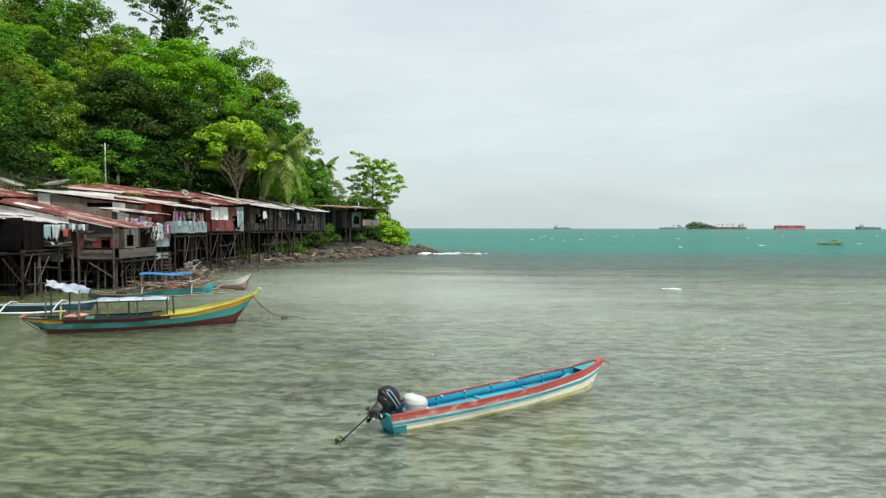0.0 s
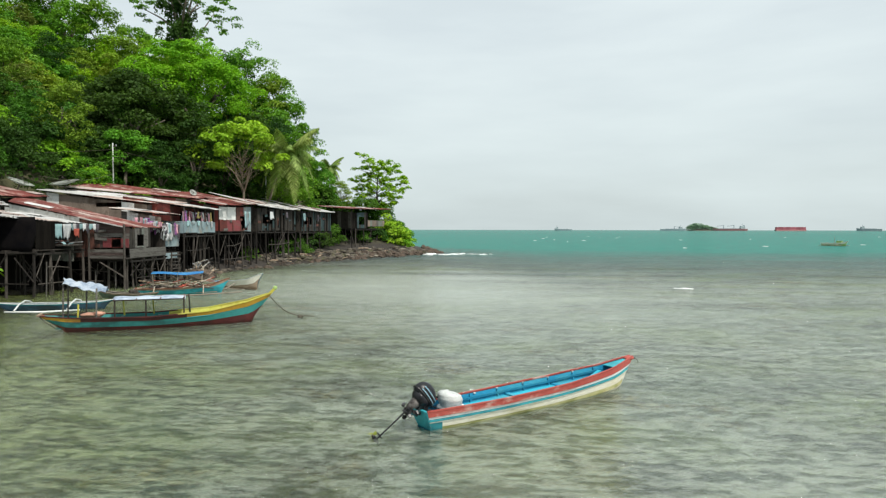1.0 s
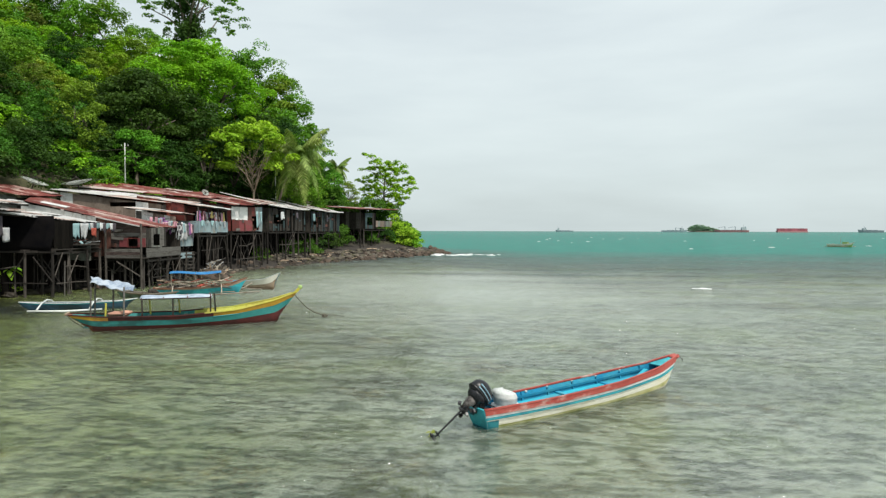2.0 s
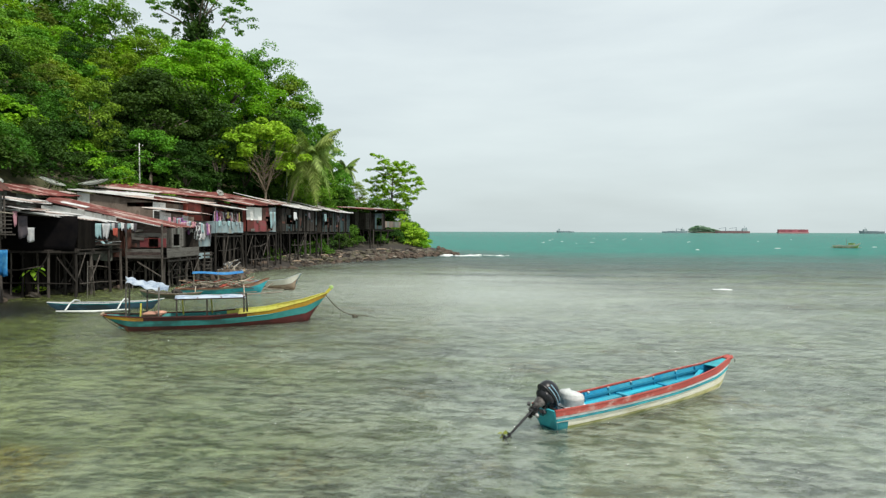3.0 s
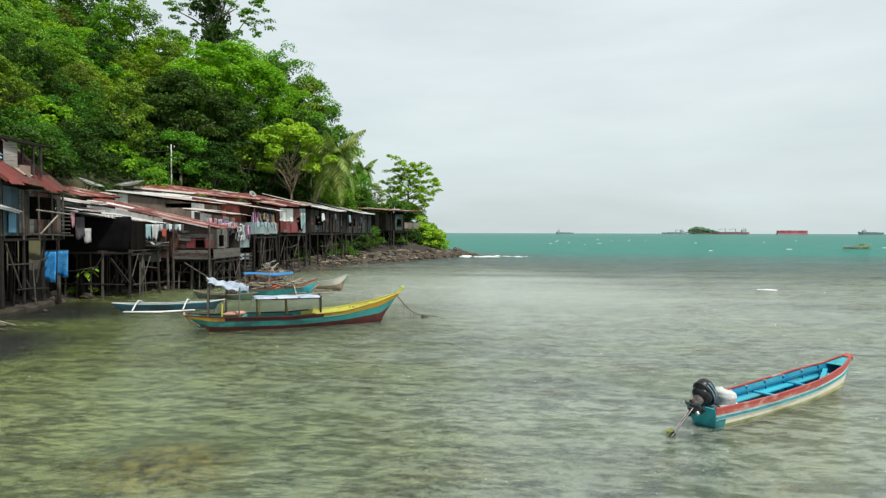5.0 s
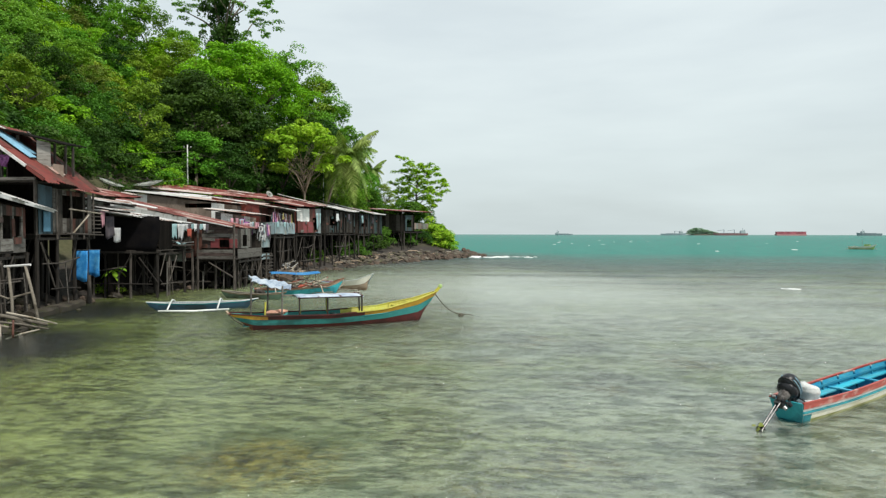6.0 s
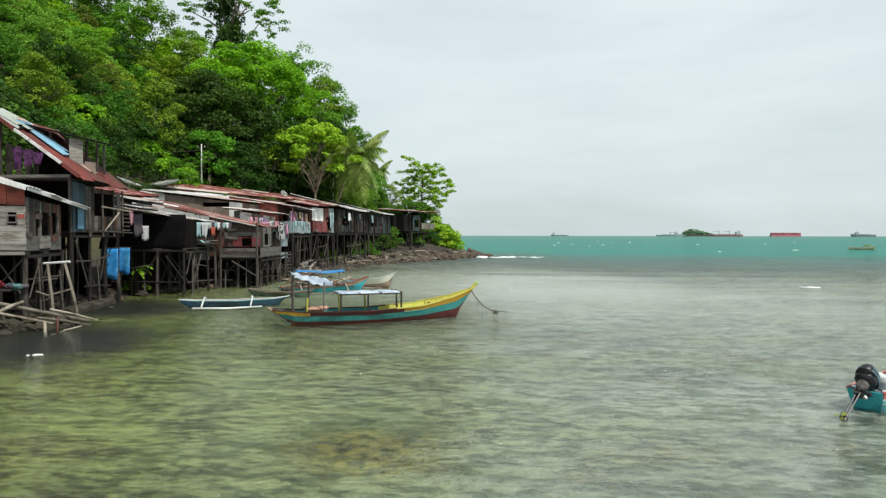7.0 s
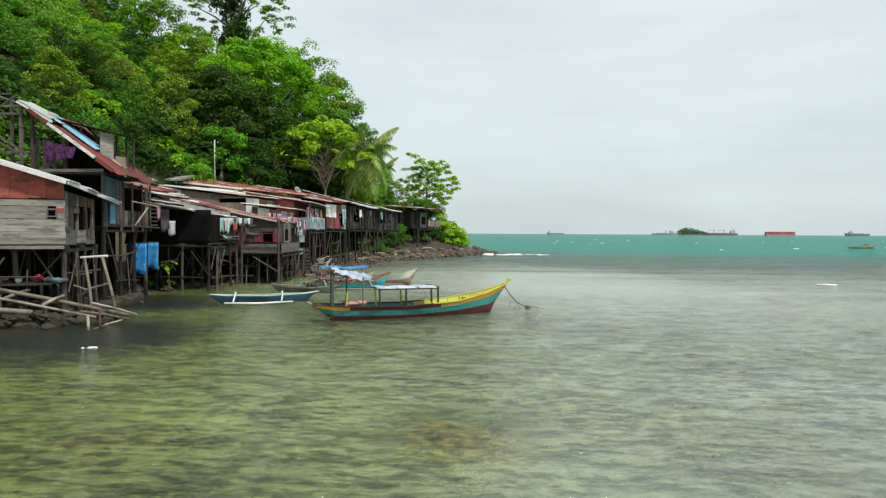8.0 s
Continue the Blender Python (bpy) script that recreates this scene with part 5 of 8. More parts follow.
# last hut on the point
h = house("last weathered hut on the point with thin rusty roof")
c, s, l = (-23.4, 91.5), (-21.0, 101.5), (-28.0, 92.6)
stilts(h, c, s, l, 4.2, 4, 5, 111, 12, 0.08)
boards(h, l, c, 4.25, 7.0, 6.6, [M_PLANK_DARK, M_PLANK_GREY], "v", 0.6, None, 112)
boards(h, c, (-22.4, 95.5), 4.25, 6.6, 6.7, [M_PLANK_DARK, M_TEAL_BOARD, M_SHADE_BLACK], "v", 0.6, (1.4, 2.4, 4.8, 6.0), 113)
boards(h, (-22.4, 95.5), s, 4.55, 5.5, 5.5, [M_GREEN_PANEL, M_PLANK_GREY, M_TAN_PANEL], "v", 0.8, None, 114)
roof(h, (-28.6, 88.5, 7.5), (-26.0, 106.0, 7.9), (-20.8, 106.2, 7.55), (-23.2, 88.5, 7.1), [M_RUST, M_RUST_PALE, M_RUST], 1.1, 115)
for x, y in ((-23.2, 88.8), (-21.0, 105.5), (-25.5, 105.0)):
    stilt(h, x, y, 7.2, 0.07)


# ---- trees ----
def leaf_cloud(rs, centres, radii, per, size, droop=0.0, shell=0.55, up=0.5):
    """Folded leaves round clump centres: arrays of vertices and faces."""
    cs = np.repeat(np.asarray(centres, float), per, 0)
    rr = np.repeat(np.asarray(radii, float), per, 0)
    n = len(cs)
    d = rs.normal(size=(n, 3))
    d /= np.linalg.norm(d, axis=1)[:, None]
    d[:, 2] = np.where(d[:, 2] < -0.35, -d[:, 2], d[:, 2])
    r = rs.uniform(shell, 1.08, n) ** 0.7
    p = cs + d * r[:, None] * rr
    nrm = d * 0.6 + np.array([0, 0, up]) + rs.normal(scale=0.38, size=(n, 3))
    nrm /= np.linalg.norm(nrm, axis=1)[:, None]
    ax = np.cross(nrm, rs.normal(size=(n, 3)))
    ax /= np.linalg.norm(ax, axis=1)[:, None] + 1e-9
    ax[:, 2] -= droop
    sd = np.cross(nrm, ax)
    s = size * rs.uniform(0.6, 1.35, n)[:, None]
    v = np.stack([p - ax * s * 0.55, p + sd * s * 0.34 + nrm * s * 0.1, p + ax * s * 0.55, p - sd * s * 0.34 + nrm * s * 0.1], 1).reshape(-1, 3)
    f = np.arange(n * 4).reshape(-1, 4)
    return v, f


def leaf_mesh(name, clouds, material):
    vs, fs, k = [], [], 0
    for v, f in clouds:
        vs.append(v)
        fs.append(f + k)
        k += len(v)
    vs, fs = np.concatenate(vs), np.concatenate(fs)
    me = bpy.data.meshes.new(name)
    me.vertices.add(len(vs))
    me.vertices.foreach_set("co", vs.astype(np.float32).ravel())
    me.loops.add(fs.size)
    me.loops.foreach_set("vertex_index", fs.astype(np.int32).ravel())
    me.polygons.add(len(fs))
    me.polygons.foreach_set("loop_start", np.arange(0, fs.size, 4, dtype=np.int32))
    me.update(calc_edges=True)
    me.materials.append(material)
    return me


def crown_clumps(rs, n, rx, rz, base, lump, open_=0.0, low=-0.25, tuck=1.2):
    """Clump centres over an uneven dome of half-width rx and height rz."""
    c, r = [], []
    for i in range(n):
        a = rs.uniform(0, 2 * math.pi)
        t = rs.uniform(low, 1.0)
        w = math.sqrt(max(0.0, 1 - max(t, 0) ** 2)) * (1 if t > 0 else 1 + t * tuck)
        q = rs.uniform(0.55 if rs.uniform() > open_ else 0.2, 1.0)
        wob = 1 + 0.22 * math.sin(a * 3 + rz)
        c.append((math.cos(a) * rx * w * q * wob, math.sin(a) * rx * w * q * wob, base + rz * t * rs.uniform(0.8, 1.08)))
        k = lump * rs.uniform(0.65, 1.35)
        r.append((k, k, k * rs.uniform(0.55, 0.8)))
    return c, r


def limbs(b, rs, base, height_, spread_, count, r0):
    """A tapered trunk that forks into bent limbs, and twigs on them."""
    lean = rs.uniform(-0.4, 0.4, 2)
    fork = height_ * rs.uniform(0.45, 0.6)
    b.tube([(0, 0, base), (lean[0] * 0.4, lean[1] * 0.3, fork * 0.5), (lean[0], lean[1], fork)], [r0 * 1.25, r0, r0 * 0.8], 8)
    for i in range(count):
        a = 2 * math.pi * i / count + rs.uniform(-0.4, 0.4)
        e = spread_ * rs.uniform(0.5, 0.95)
        tip = (lean[0] + math.cos(a) * e, lean[1] + math.sin(a) * e, height_ * rs.uniform(0.8, 1.08))
        mid = (lean[0] + math.cos(a) * e * 0.45, lean[1] + math.sin(a) * e * 0.45, fork + (tip[2] - fork) * 0.55)
        b.tube([(lean[0], lean[1], fork * 0.96), mid, tip], [r0 * 0.55, r0 * 0.33, r0 * 0.1], 6)
        for k in range(2):
            a2 = a + rs.uniform(-0.9, 0.9)
            t2 = (mid[0] + math.cos(a2) * e * 0.5, mid[1] + math.sin(a2) * e * 0.5, mid[2] + rs.uniform(0.6, 1.6))
            b.tube([mid, t2], [r0 * 0.25, r0 * 0.06], 5)
    return b


def tree(name, label, seed, tall, rx, rz, material, leaf, clumps, per, lump, trunk=0.22, bark=None, open_=0.0, up=0.5, droop=0.0, group="hill trees", category="tree", at=None, low=-0.25, tuck=1.2):
    rs = np.random.RandomState(seed)
    t = thing(name, label, category, group, at)
    part("trunk", limbs(Build(), rs, -1.2, tall, rx * 0.75, 5, trunk), bark or M_BARK, t, "", True)
    c, r = crown_clumps(rs, clumps, rx, rz, tall - rz * 0.35, lump, open_, low, tuck)
    ob = new("crown", leaf_mesh("crown", [leaf_cloud(rs, c, r, per, leaf, droop, 0.5, up)], material))
    ob.parent = t
    return t


def set_down(x, y, s=1.0, turn=0.0, sink=0.3, sz=None):
    return Matrix.LocRotScale((x, y, ground_z(x, y) - sink), Euler((0, 0, turn)), None), (s, s, sz or s)


def plant(proto, x, y, s=1.0, turn=0.0, sz=None):
    m, sc = set_down(x, y, s, turn, 0.3, sz)
    o = copy_thing(proto, m)
    o.matrix_basis = m @ Matrix.Diagonal((*sc, 1))
    return o


# tall trees that stand out
BIG = tree("broadleaf_tree", "huge spreading tree with fresh bright green crown", 3, 13.5, 8.0, 7.8, L_BRIGHT, 0.30, 150, 260, 1.4, 0.55)
BIG.matrix_basis = set_down(-42.3, 79.0)[0] @ Matrix.Diagonal((1, 1, 0.91, 1))
DARKT = tree("broadleaf_tree", "dense dark green tree with shadowed heart", 4, 7.5, 5.8, 5.6, L_DARK, 0.30, 95, 190, 1.3, 0.4)
DARKT.matrix_basis = set_down(-43.0, 66.5)[0]
OLIVE = tree("broadleaf_tree", "tall olive-green tree behind the bright crown", 5, 9.5, 6.2, 5.0, L_OLIVE, 0.30, 95, 180, 1.3, 0.45)
OLIVE.matrix_basis = set_down(-49.5, 85.5)[0] @ Matrix.Diagonal((1, 1, 0.85, 1))
# yellow-green tree with bare twigs
YEL = tree("broadleaf_tree", "yellow-green tree with thin crown and bare twigs", 6, 11.0, 4.9, 4.2, L_LIME, 0.34, 52, 165, 0.86, 0.13, M_BARK_PALE, 0.0)
YEL.matrix_basis = set_down(-32.4, 72.0, 1.0, 0.4)[0] @ Matrix.Diagonal((1.12, 1.12, 1.08, 1))
rs = np.random.RandomState(61)
b = Build()
for i in range(56):
    a, e, z = rs.uniform(0, 6.28), rs.uniform(1.0, 3.9), rs.uniform(7.6, 11.2)
    b.tube([(0.2, 0.1, z - rs.uniform(1.0, 2.4)), (math.cos(a) * e * 0.5, math.sin(a) * e * 0.5, z - 0.5), (math.cos(a) * e, math.sin(a) * e, z + rs.uniform(0.2, 1.2))], [0.020, 0.013, 0.006], 5)
part("twig_tangle", b, M_BARK_PALE, YEL, "bare brown twig tangle")
# emergent tree hung with climbers
VINE = thing("vine_clad_tree", "very tall tree hung with climbers above the canopy", "tree", "hill trees", set_down(-56.8, 101.5)[0])
rs = np.random.RandomState(8)
VB = 44.0 - ground_z(-56.8, 101.5)
b = limbs(Build(), rs, -3.0, VB + 5.0, 6.5, 6, 0.5)
b.tube([(0.3, 0, VB - 12), (3.2, 0, VB - 7.5), (6.4, 0.2, VB - 3.0)], [0.24, 0.16, 0.06], 6)
b.tube([(0.2, 0, VB - 6), (-3.2, 0.2, VB - 3.4), (-6.6, 0.2, VB - 1.6)], [0.2, 0.14, 0.05], 6)
part("trunk", b, M_BARK, VINE, "", True)
cc, rr = [], []
for i in range(125):
    z = VB - 19 + 25 * rs.uniform()
    e = 1.05 + 0.35 * (z - VB + 14) / 20
    cc.append((rs.normal(0, e), rs.normal(0, e), z))
    rr.append((0.8, 0.8, 1.9))
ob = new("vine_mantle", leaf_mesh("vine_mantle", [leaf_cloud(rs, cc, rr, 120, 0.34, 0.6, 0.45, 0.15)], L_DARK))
ob.parent = VINE
cc, rr = [], []
for x, z, k in ((-7.6, -0.6, 3), (-6.2, -1.8, 4), (-5.0, -3.2, 3), (-3.6, -0.6, 3), (-4.6, 1.6, 5), (-2.0, 2.8, 5), (0.5, 3.6, 5), (2.6, 1.8, 5), (4.2, -0.8, 4), (5.8, -2.4, 4), (7.4, -1.2, 4), (8.6, -3.0, 3), (6.4, -4.6, 4), (7.6, -5.8, 3), (5.2, -6.6, 3), (4.6, -8.2, 2), (6.0, 0.6, 4), (8.0, 0.8, 3)):
    for j in range(k):
        cc.append((x + rs.normal(0, 0.8), rs.normal(0, 1.6), VB + z + rs.normal(0, 0.4)))
        q = rs.uniform(0.6, 1.1)
        rr.append((q, q, q * 0.45))
ob = new("crown", leaf_mesh("crown", [leaf_cloud(rs, cc, rr, 60, 0.40, 0.2, 0.35, 0.8)], L_MID))
ob.parent = VINE

# stock of trees for the slope
STOCK = [
    tree("broadleaf_tree", "mid-green broadleaf tree on the hillside", 21, 6.5, 3.6, 4.2, L_MID, 0.27, 58, 118, 1.05, low=-0.8, tuck=0.55),
    tree("broadleaf_tree", "deep green broadleaf tree on the hillside", 22, 7.2, 3.4, 4.6, L_DARK, 0.26, 56, 112, 1.0, low=-0.8, tuck=0.55),
    tree("broadleaf_tree", "bright green leafy tree on the hillside", 23, 6.0, 3.5, 3.8, L_BRIGHT, 0.27, 56, 118, 1.0, low=-0.8, tuck=0.55),
    tree("broadleaf_tree", "olive-tinged tree on the hillside", 24, 6.8, 3.2, 4.4, L_OLIVE, 0.26, 54, 112, 0.98, low=-0.8, tuck=0.55),
    tree("broadleaf_tree", "mid-green tall tree on the hillside", 25, 9.0, 3.0, 5.2, L_MID, 0.26, 60, 112, 0.95, low=-0.9, tuck=0.5),
    tree("broadleaf_tree", "brown-tinged tree on the hillside", 26, 6.5, 3.4, 4.2, L_BROWN, 0.26, 52, 110, 1.0, low=-0.8, tuck=0.55),
]
HOME = [(-52.0, 60.0), (-55.0, 70.0), (-61.0, 75.0), (-57.5, 78.0), (-38.0, 95.0), (-76.0, 92.0)]
for proto, (x, y) in zip(STOCK, HOME):
    proto.matrix_basis = set_down(x, y)[0] @ Matrix.Diagonal((0.66, 0.66, 0.62, 1))
# trees on the shoulder above the point
for k, x, y, s, sz in ((4, -43.5, 98.0, 1.25, 1.5), (1, -45.5, 97.0, 1.2, 1.55), (0, -31.0, 101.0, 0.75, 0.7), (3, -28.6, 102.5, 0.6, 0.55), (0, -33.0, 100.0, 0.8, 0.85), (4, -36.0, 97.0, 1.2, 1.3), (0, -34.6, 96.5, 1.1, 1.25), (4, -38.8, 98.0, 1.15, 1.45), (0, -37.0, 94.0, 1.2, 1.3), (3, -39.5, 97.5, 1.3, 1.5), (1, -34.5, 88.0, 1.15, 1.2), (0, -30.5, 86.0, 0.9, 1.0), (1, -36.5, 83.0, 1.2, 1.2), (0, -31.2, 80.0, 0.9, 1.05), (1, -33.0, 77.0, 1.0, 1.0),
                        (0, -39.8, 60.5, 0.85, 0.75), (1, -37.5, 63.5, 0.8, 0.75), (1, -37.0, 70.0, 1.1, 1.1), (1, -40.0, 71.5, 1.2, 1.2), (1, -36.0, 74.5, 1.1, 1.15), (5, -49.6, 58.0, 0.55, 0.5), (4, -60.5, 86.0, 1.1, 1.0), (0, -63.0, 84.0, 1.1, 1.1), (2, -56.5, 86.0, 1.1, 1.15), (0, -58.5, 91.0, 1.1, 1.2), (3, -53.5, 83.0, 1.0, 1.05), (0, -66.0, 87.0, 1.3, 1.45), (4, -69.5, 85.0, 1.3, 1.3)):
    plant(STOCK[k], x, y, s, k * 1.3 + x, sz)
rs = np.random.RandomState(77)
placed = [(-42.8, 79.0, 6.0), (-43.0, 66.5, 4.5), (-49.5, 85.5, 4.0), (-56.8, 101.5, 2.0), (-32.4, 72.0, 4.5), (-28.2, 79.0, 3.0)] + [(*h2, 2.5) for h2 in HOME]
for k in range(2600):
    x, y = rs.uniform(-88, -31), rs.uniform(8, 128)
    d = float(inland(np.array([x]), np.array([y]))[0])
    if d < 9.5 or (d < 12 and 20 < y < 64) or d > 56:
        continue
    if y < 30 and x > -46:
        continue
    if (x > -36 and 60 < y < 90) or (x > -34 and y > 84):
        continue
    if y > 102:
        continue
    gap = 10.0
    if any((x - a) ** 2 + (y - c2) ** 2 < max(gap, g2) ** 2 for a, c2, g2 in placed):
        continue
    placed.append((x, y, 0))
    kind = rs.choice(6, p=[0.30, 0.30, 0.16, 0.14, 0.08, 0.02])
    s = rs.uniform(0.5, 0.8)
    plant(STOCK[kind], x, y, s, rs.uniform(0, 6.28), s * rs.uniform(0.8, 1.15))


# coconut palms
def palm(seed, tall, fronds, length, lean, label, at, material=None):
    rs = np.random.RandomState(seed)
    t = thing("coconut_palm", label, "palm tree", "palms", at)
    pts = [(lean[0] * k * k, lean[1] * k * k, -1 + (tall + 1) * k) for k in (0, 0.25, 0.5, 0.75, 1)]
    part("trunk", Build().tube(pts, [0.24, 0.18, 0.16, 0.15, 0.13], 8), M_BARK_PALE, t, "", True)
    top = Vector(pts[-1])
    for i in range(fronds):
        a = 2 * math.pi * i * 0.382 + rs.uniform(-0.2, 0.2)
        rise = 1.15 - 1.65 * i / fronds
        out = Vector((math.cos(a), math.sin(a), 0))
        side = Vector((-math.sin(a), math.cos(a), 0))
        spine = []
        for k in range(8):
            u = k / 7
            spine.append(top + out * length * (u * (0.92 - 0.25 * u * max(0, 1 - rise))) + Vector((0, 0, length * (rise * u - (0.55 + 0.35 * (1 - rise)) * u * u))))
        fb = Build().tube(spine, [0.035 - 0.003 * k for k in range(8)], 5)
        for k in range(38):
            u = 0.10 + 0.89 * k / 38
            j = min(int(u * 7), 6)
            p = spine[j].lerp(spine[j + 1], u * 7 - j)
            for sg in (-1, 1):
                ln = length * 0.26 * math.sin(math.pi * min(1, u * 0.82 + 0.15)) + 0.1
                tip = p + side * sg * ln * 0.72 + out * ln * 0.32 - Vector((0, 0, ln * rs.uniform(0.55, 1.05)))
                w = (spine[j + 1] - spine[j]).normalized() * 0.06
                mid = p.lerp(tip, 0.5) + Vector((0, 0, ln * 0.08))
                fb.add([p - w, mid - w, tip, mid + w, p + w], [(0, 1, 3, 4), (1, 2, 3)])
        part("frond", fb, material or L_PALM, t)
    return t


palm(31, 11.8, 34, 4.7, (3.2, 0.3), "coconut palm with drooping pale fronds behind the houses", set_down(-31.2, 75.3)[0])
palm(32, 15.0 - ground_z(-31.6, 103.5), 20, 2.7, (0.6, 0.2), "small coconut palm standing clear against the sky", set_down(-31.6, 103.5)[0], L_PALM)

# tree and bushes on the point
SEA = thing("sea_almond_tree", "spreading almond tree with tiered branches on the point", "tree", "", set_down(-24.6, 112.5)[0])
rs = np.random.RandomState(41)
b = Build().tube([(0, 0, -1), (0.1, 0, 3.5), (-0.1, 0.1, 7.0), (0.2, 0, 11.0)], [0.28, 0.2, 0.16, 0.06], 8)
cc, rr = [], []
for i in range(34):
    a, z = i * 2.4, 3.4 + i * 0.27 + rs.uniform(-0.5, 0.5)
    e = 5.4 * math.sin(min(1.0, (i + 7) / 22) * math.pi * 0.5) * (1.0 if i < 22 else 0.84) * rs.uniform(0.72, 1.08)
    tip = Vector((math.cos(a) * e + 0.4, math.sin(a) * e, z + e * rs.uniform(0.05, 0.35)))
    b.tube([(0, 0, z - 0.8), tip * 0.5 + Vector((0, 0, z * 0.5 - 0.1)), tip], [0.08, 0.05, 0.015], 5)
    for k in range(3):
        u = 0.45 + 0.27 * k
        cc.append(tuple(Vector((0, 0, z)).lerp(tip, u) + Vector((rs.normal(0, 0.45), rs.normal(0, 0.45), rs.normal(0.15, 0.25)))))
        q = rs.uniform(0.5, 0.95)
        rr.append((q, q, q * 0.62))
for i in range(34):
    d = rs.normal(size=3)
    d /= np.linalg.norm(d)
    cc.append((1.0 + 4.9 * d[0], 4.0 * d[1], 8.0 + 3.4 * d[2] + 0.25 * d[0]))
    q = rs.uniform(0.45, 0.9)
    rr.append((q, q, q * 0.7))
part("trunk", b, M_BARK, SEA, "", True)
ob = new("crown", leaf_mesh("crown", [leaf_cloud(rs, cc, rr, 62, 0.40, 0.0, 0.3, 0.7)], L_BRIGHT))
ob.parent = SEA


def bush(seed, rx, rz, material, label, leaf=0.34, clumps=24, per=90, name="bush", group="bushes"):
    rs = np.random.RandomState(seed)
    t = thing(name, label, "bush", group)
    for i in range(6):
        a = i * 1.05
        part("stem", Build().tube([(0, 0, -0.5), (math.cos(a) * rx * 0.5, math.sin(a) * rx * 0.5, rz * 0.7)], [0.05, 0.02], 5), M_BARK, t)
    c, r = crown_clumps(rs, clumps, rx, rz, rz * 0.25, rx * 0.36)
    ob = new("foliage", leaf_mesh("foliage", [leaf_cloud(rs, c, r, per, leaf)], material))
    ob.parent = t
    return t


B_LIME = bush(51, 2.3, 2.6, L_LIME, "lime-green bush on the shore")
B_MID = bush(52, 2.0, 1.9, L_BRIGHT, "fresh green bush behind the roofs", 0.24, 24, 120)
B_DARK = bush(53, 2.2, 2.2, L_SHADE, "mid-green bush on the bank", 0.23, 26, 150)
# leaf colour darkened to give the shade behind the roofs
B_SHADE = bush(54, 2.2, 2.3, L_DARK, "dark green bush on the bank, shade painted into its leaves", 0.22, 26, 150)
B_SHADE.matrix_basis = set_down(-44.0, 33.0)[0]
B_LIME.matrix_basis = set_down(-19.3, 102.0)[0]
B_MID.matrix_basis = set_down(-40.2, 56.0)[0]
B_DARK.matrix_basis = set_down(-20.5, 106.0)[0]
for proto, x, y, s in ((B_LIME, -21.0, 103.5, 1.1), (B_LIME, -17.6, 102.5, 0.6), (B_DARK, -23.0, 108.5, 1.5), (B_DARK, -21.0, 110.0, 1.3), (B_MID, -18.5, 107.0, 1.0), (B_DARK, -25.5, 104.0, 1.3),
                       (B_MID, -42.5, 54.0, 1.1), (B_MID, -46.0, 47.5, 1.0), (B_DARK, -46.0, 43.5, 1.1), (B_MID, -44.5, 40.5, 1.0), (B_DARK, -43.0, 36.5, 1.1), (B_MID, -47.0, 37.0, 1.3), (B_DARK, -41.0, 34.5, 1.2),
                       (B_MID, -38.2, 60.0, 0.9), (B_DARK, -36.0, 66.0, 1.2), (B_DARK, -33.5, 67.0, 1.1), (B_MID, -29.8, 46.8, 0.45), (B_DARK, -29.0, 66.2, 0.5), (B_DARK, -28.6, 73.5, 0.7), (B_SHADE, -27.8, 80.5, 1.0), (B_DARK, -27.2, 77.0, 0.7), (B_SHADE, -27.0, 84.5, 0.9), (B_DARK, -26.2, 88.5, 1.0), (B_DARK, -24.0, 96.0, 0.8), (B_SHADE, -21.8, 99.5, 0.7), (B_DARK, -20.6, 100.8, 0.6), (B_DARK, -33.0, 80.0, 1.2),
                       (B_MID, -46.5, 50.0, 1.2), (B_DARK, -48.5, 41.0, 1.3), (B_DARK, -39.0, 30.5, 1.1), (B_MID, -41.5, 28.0, 1.3), (B_LIME, -31.6, 34.6, 0.3), (B_DARK, -35.5, 92.0, 1.3), (B_DARK, -31.0, 100.0, 1.3)):
    plant(proto, x, y, s, x * 1.7)

rs = np.random.RandomState(55)
for k in range(34):
    y = 24.0 + k * 1.25
    for x in np.arange(-60, -33, 0.5):
        if float(inland(np.array([x]), np.array([y]))[0]) < (13.0 if k % 2 else 16.0):
            break
    if 54.5 < y < 61.5:
        continue
    by_dish = 43.0 < y < 54.0
    plant((B_SHADE, B_DARK, B_SHADE)[k % 3], float(x) + rs.uniform(-0.8, 0.4) - (3.2 if by_dish else 0), y + rs.uniform(-0.5, 0.5), rs.uniform(0.7, 1.0) if by_dish else rs.uniform(1.1, 1.7), rs.uniform(0, 6.28))

# creepers and low trees that smother the slope, draped over it in mounds
rs = np.random.RandomState(19)
MOUNDS = []
for k in range(4200):
    x, y = rs.uniform(-92, -34), rs.uniform(24, 116)
    d = float(inland(np.array([x]), np.array([y]))[0])
    if not (12.0 if y < 64 else 9.0) < d < 52 or any((x - a) ** 2 + (y - c2) ** 2 < g2 for a, c2, _, _, _, g2 in MOUNDS):
        continue
    w = rs.uniform(1.2, 2.7)
    # low on the slope, darker leaf colours paint the shade under the canopy
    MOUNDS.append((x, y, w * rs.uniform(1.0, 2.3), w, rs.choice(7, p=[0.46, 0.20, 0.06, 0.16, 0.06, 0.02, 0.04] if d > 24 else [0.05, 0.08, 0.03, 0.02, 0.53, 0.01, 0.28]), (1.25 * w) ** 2))


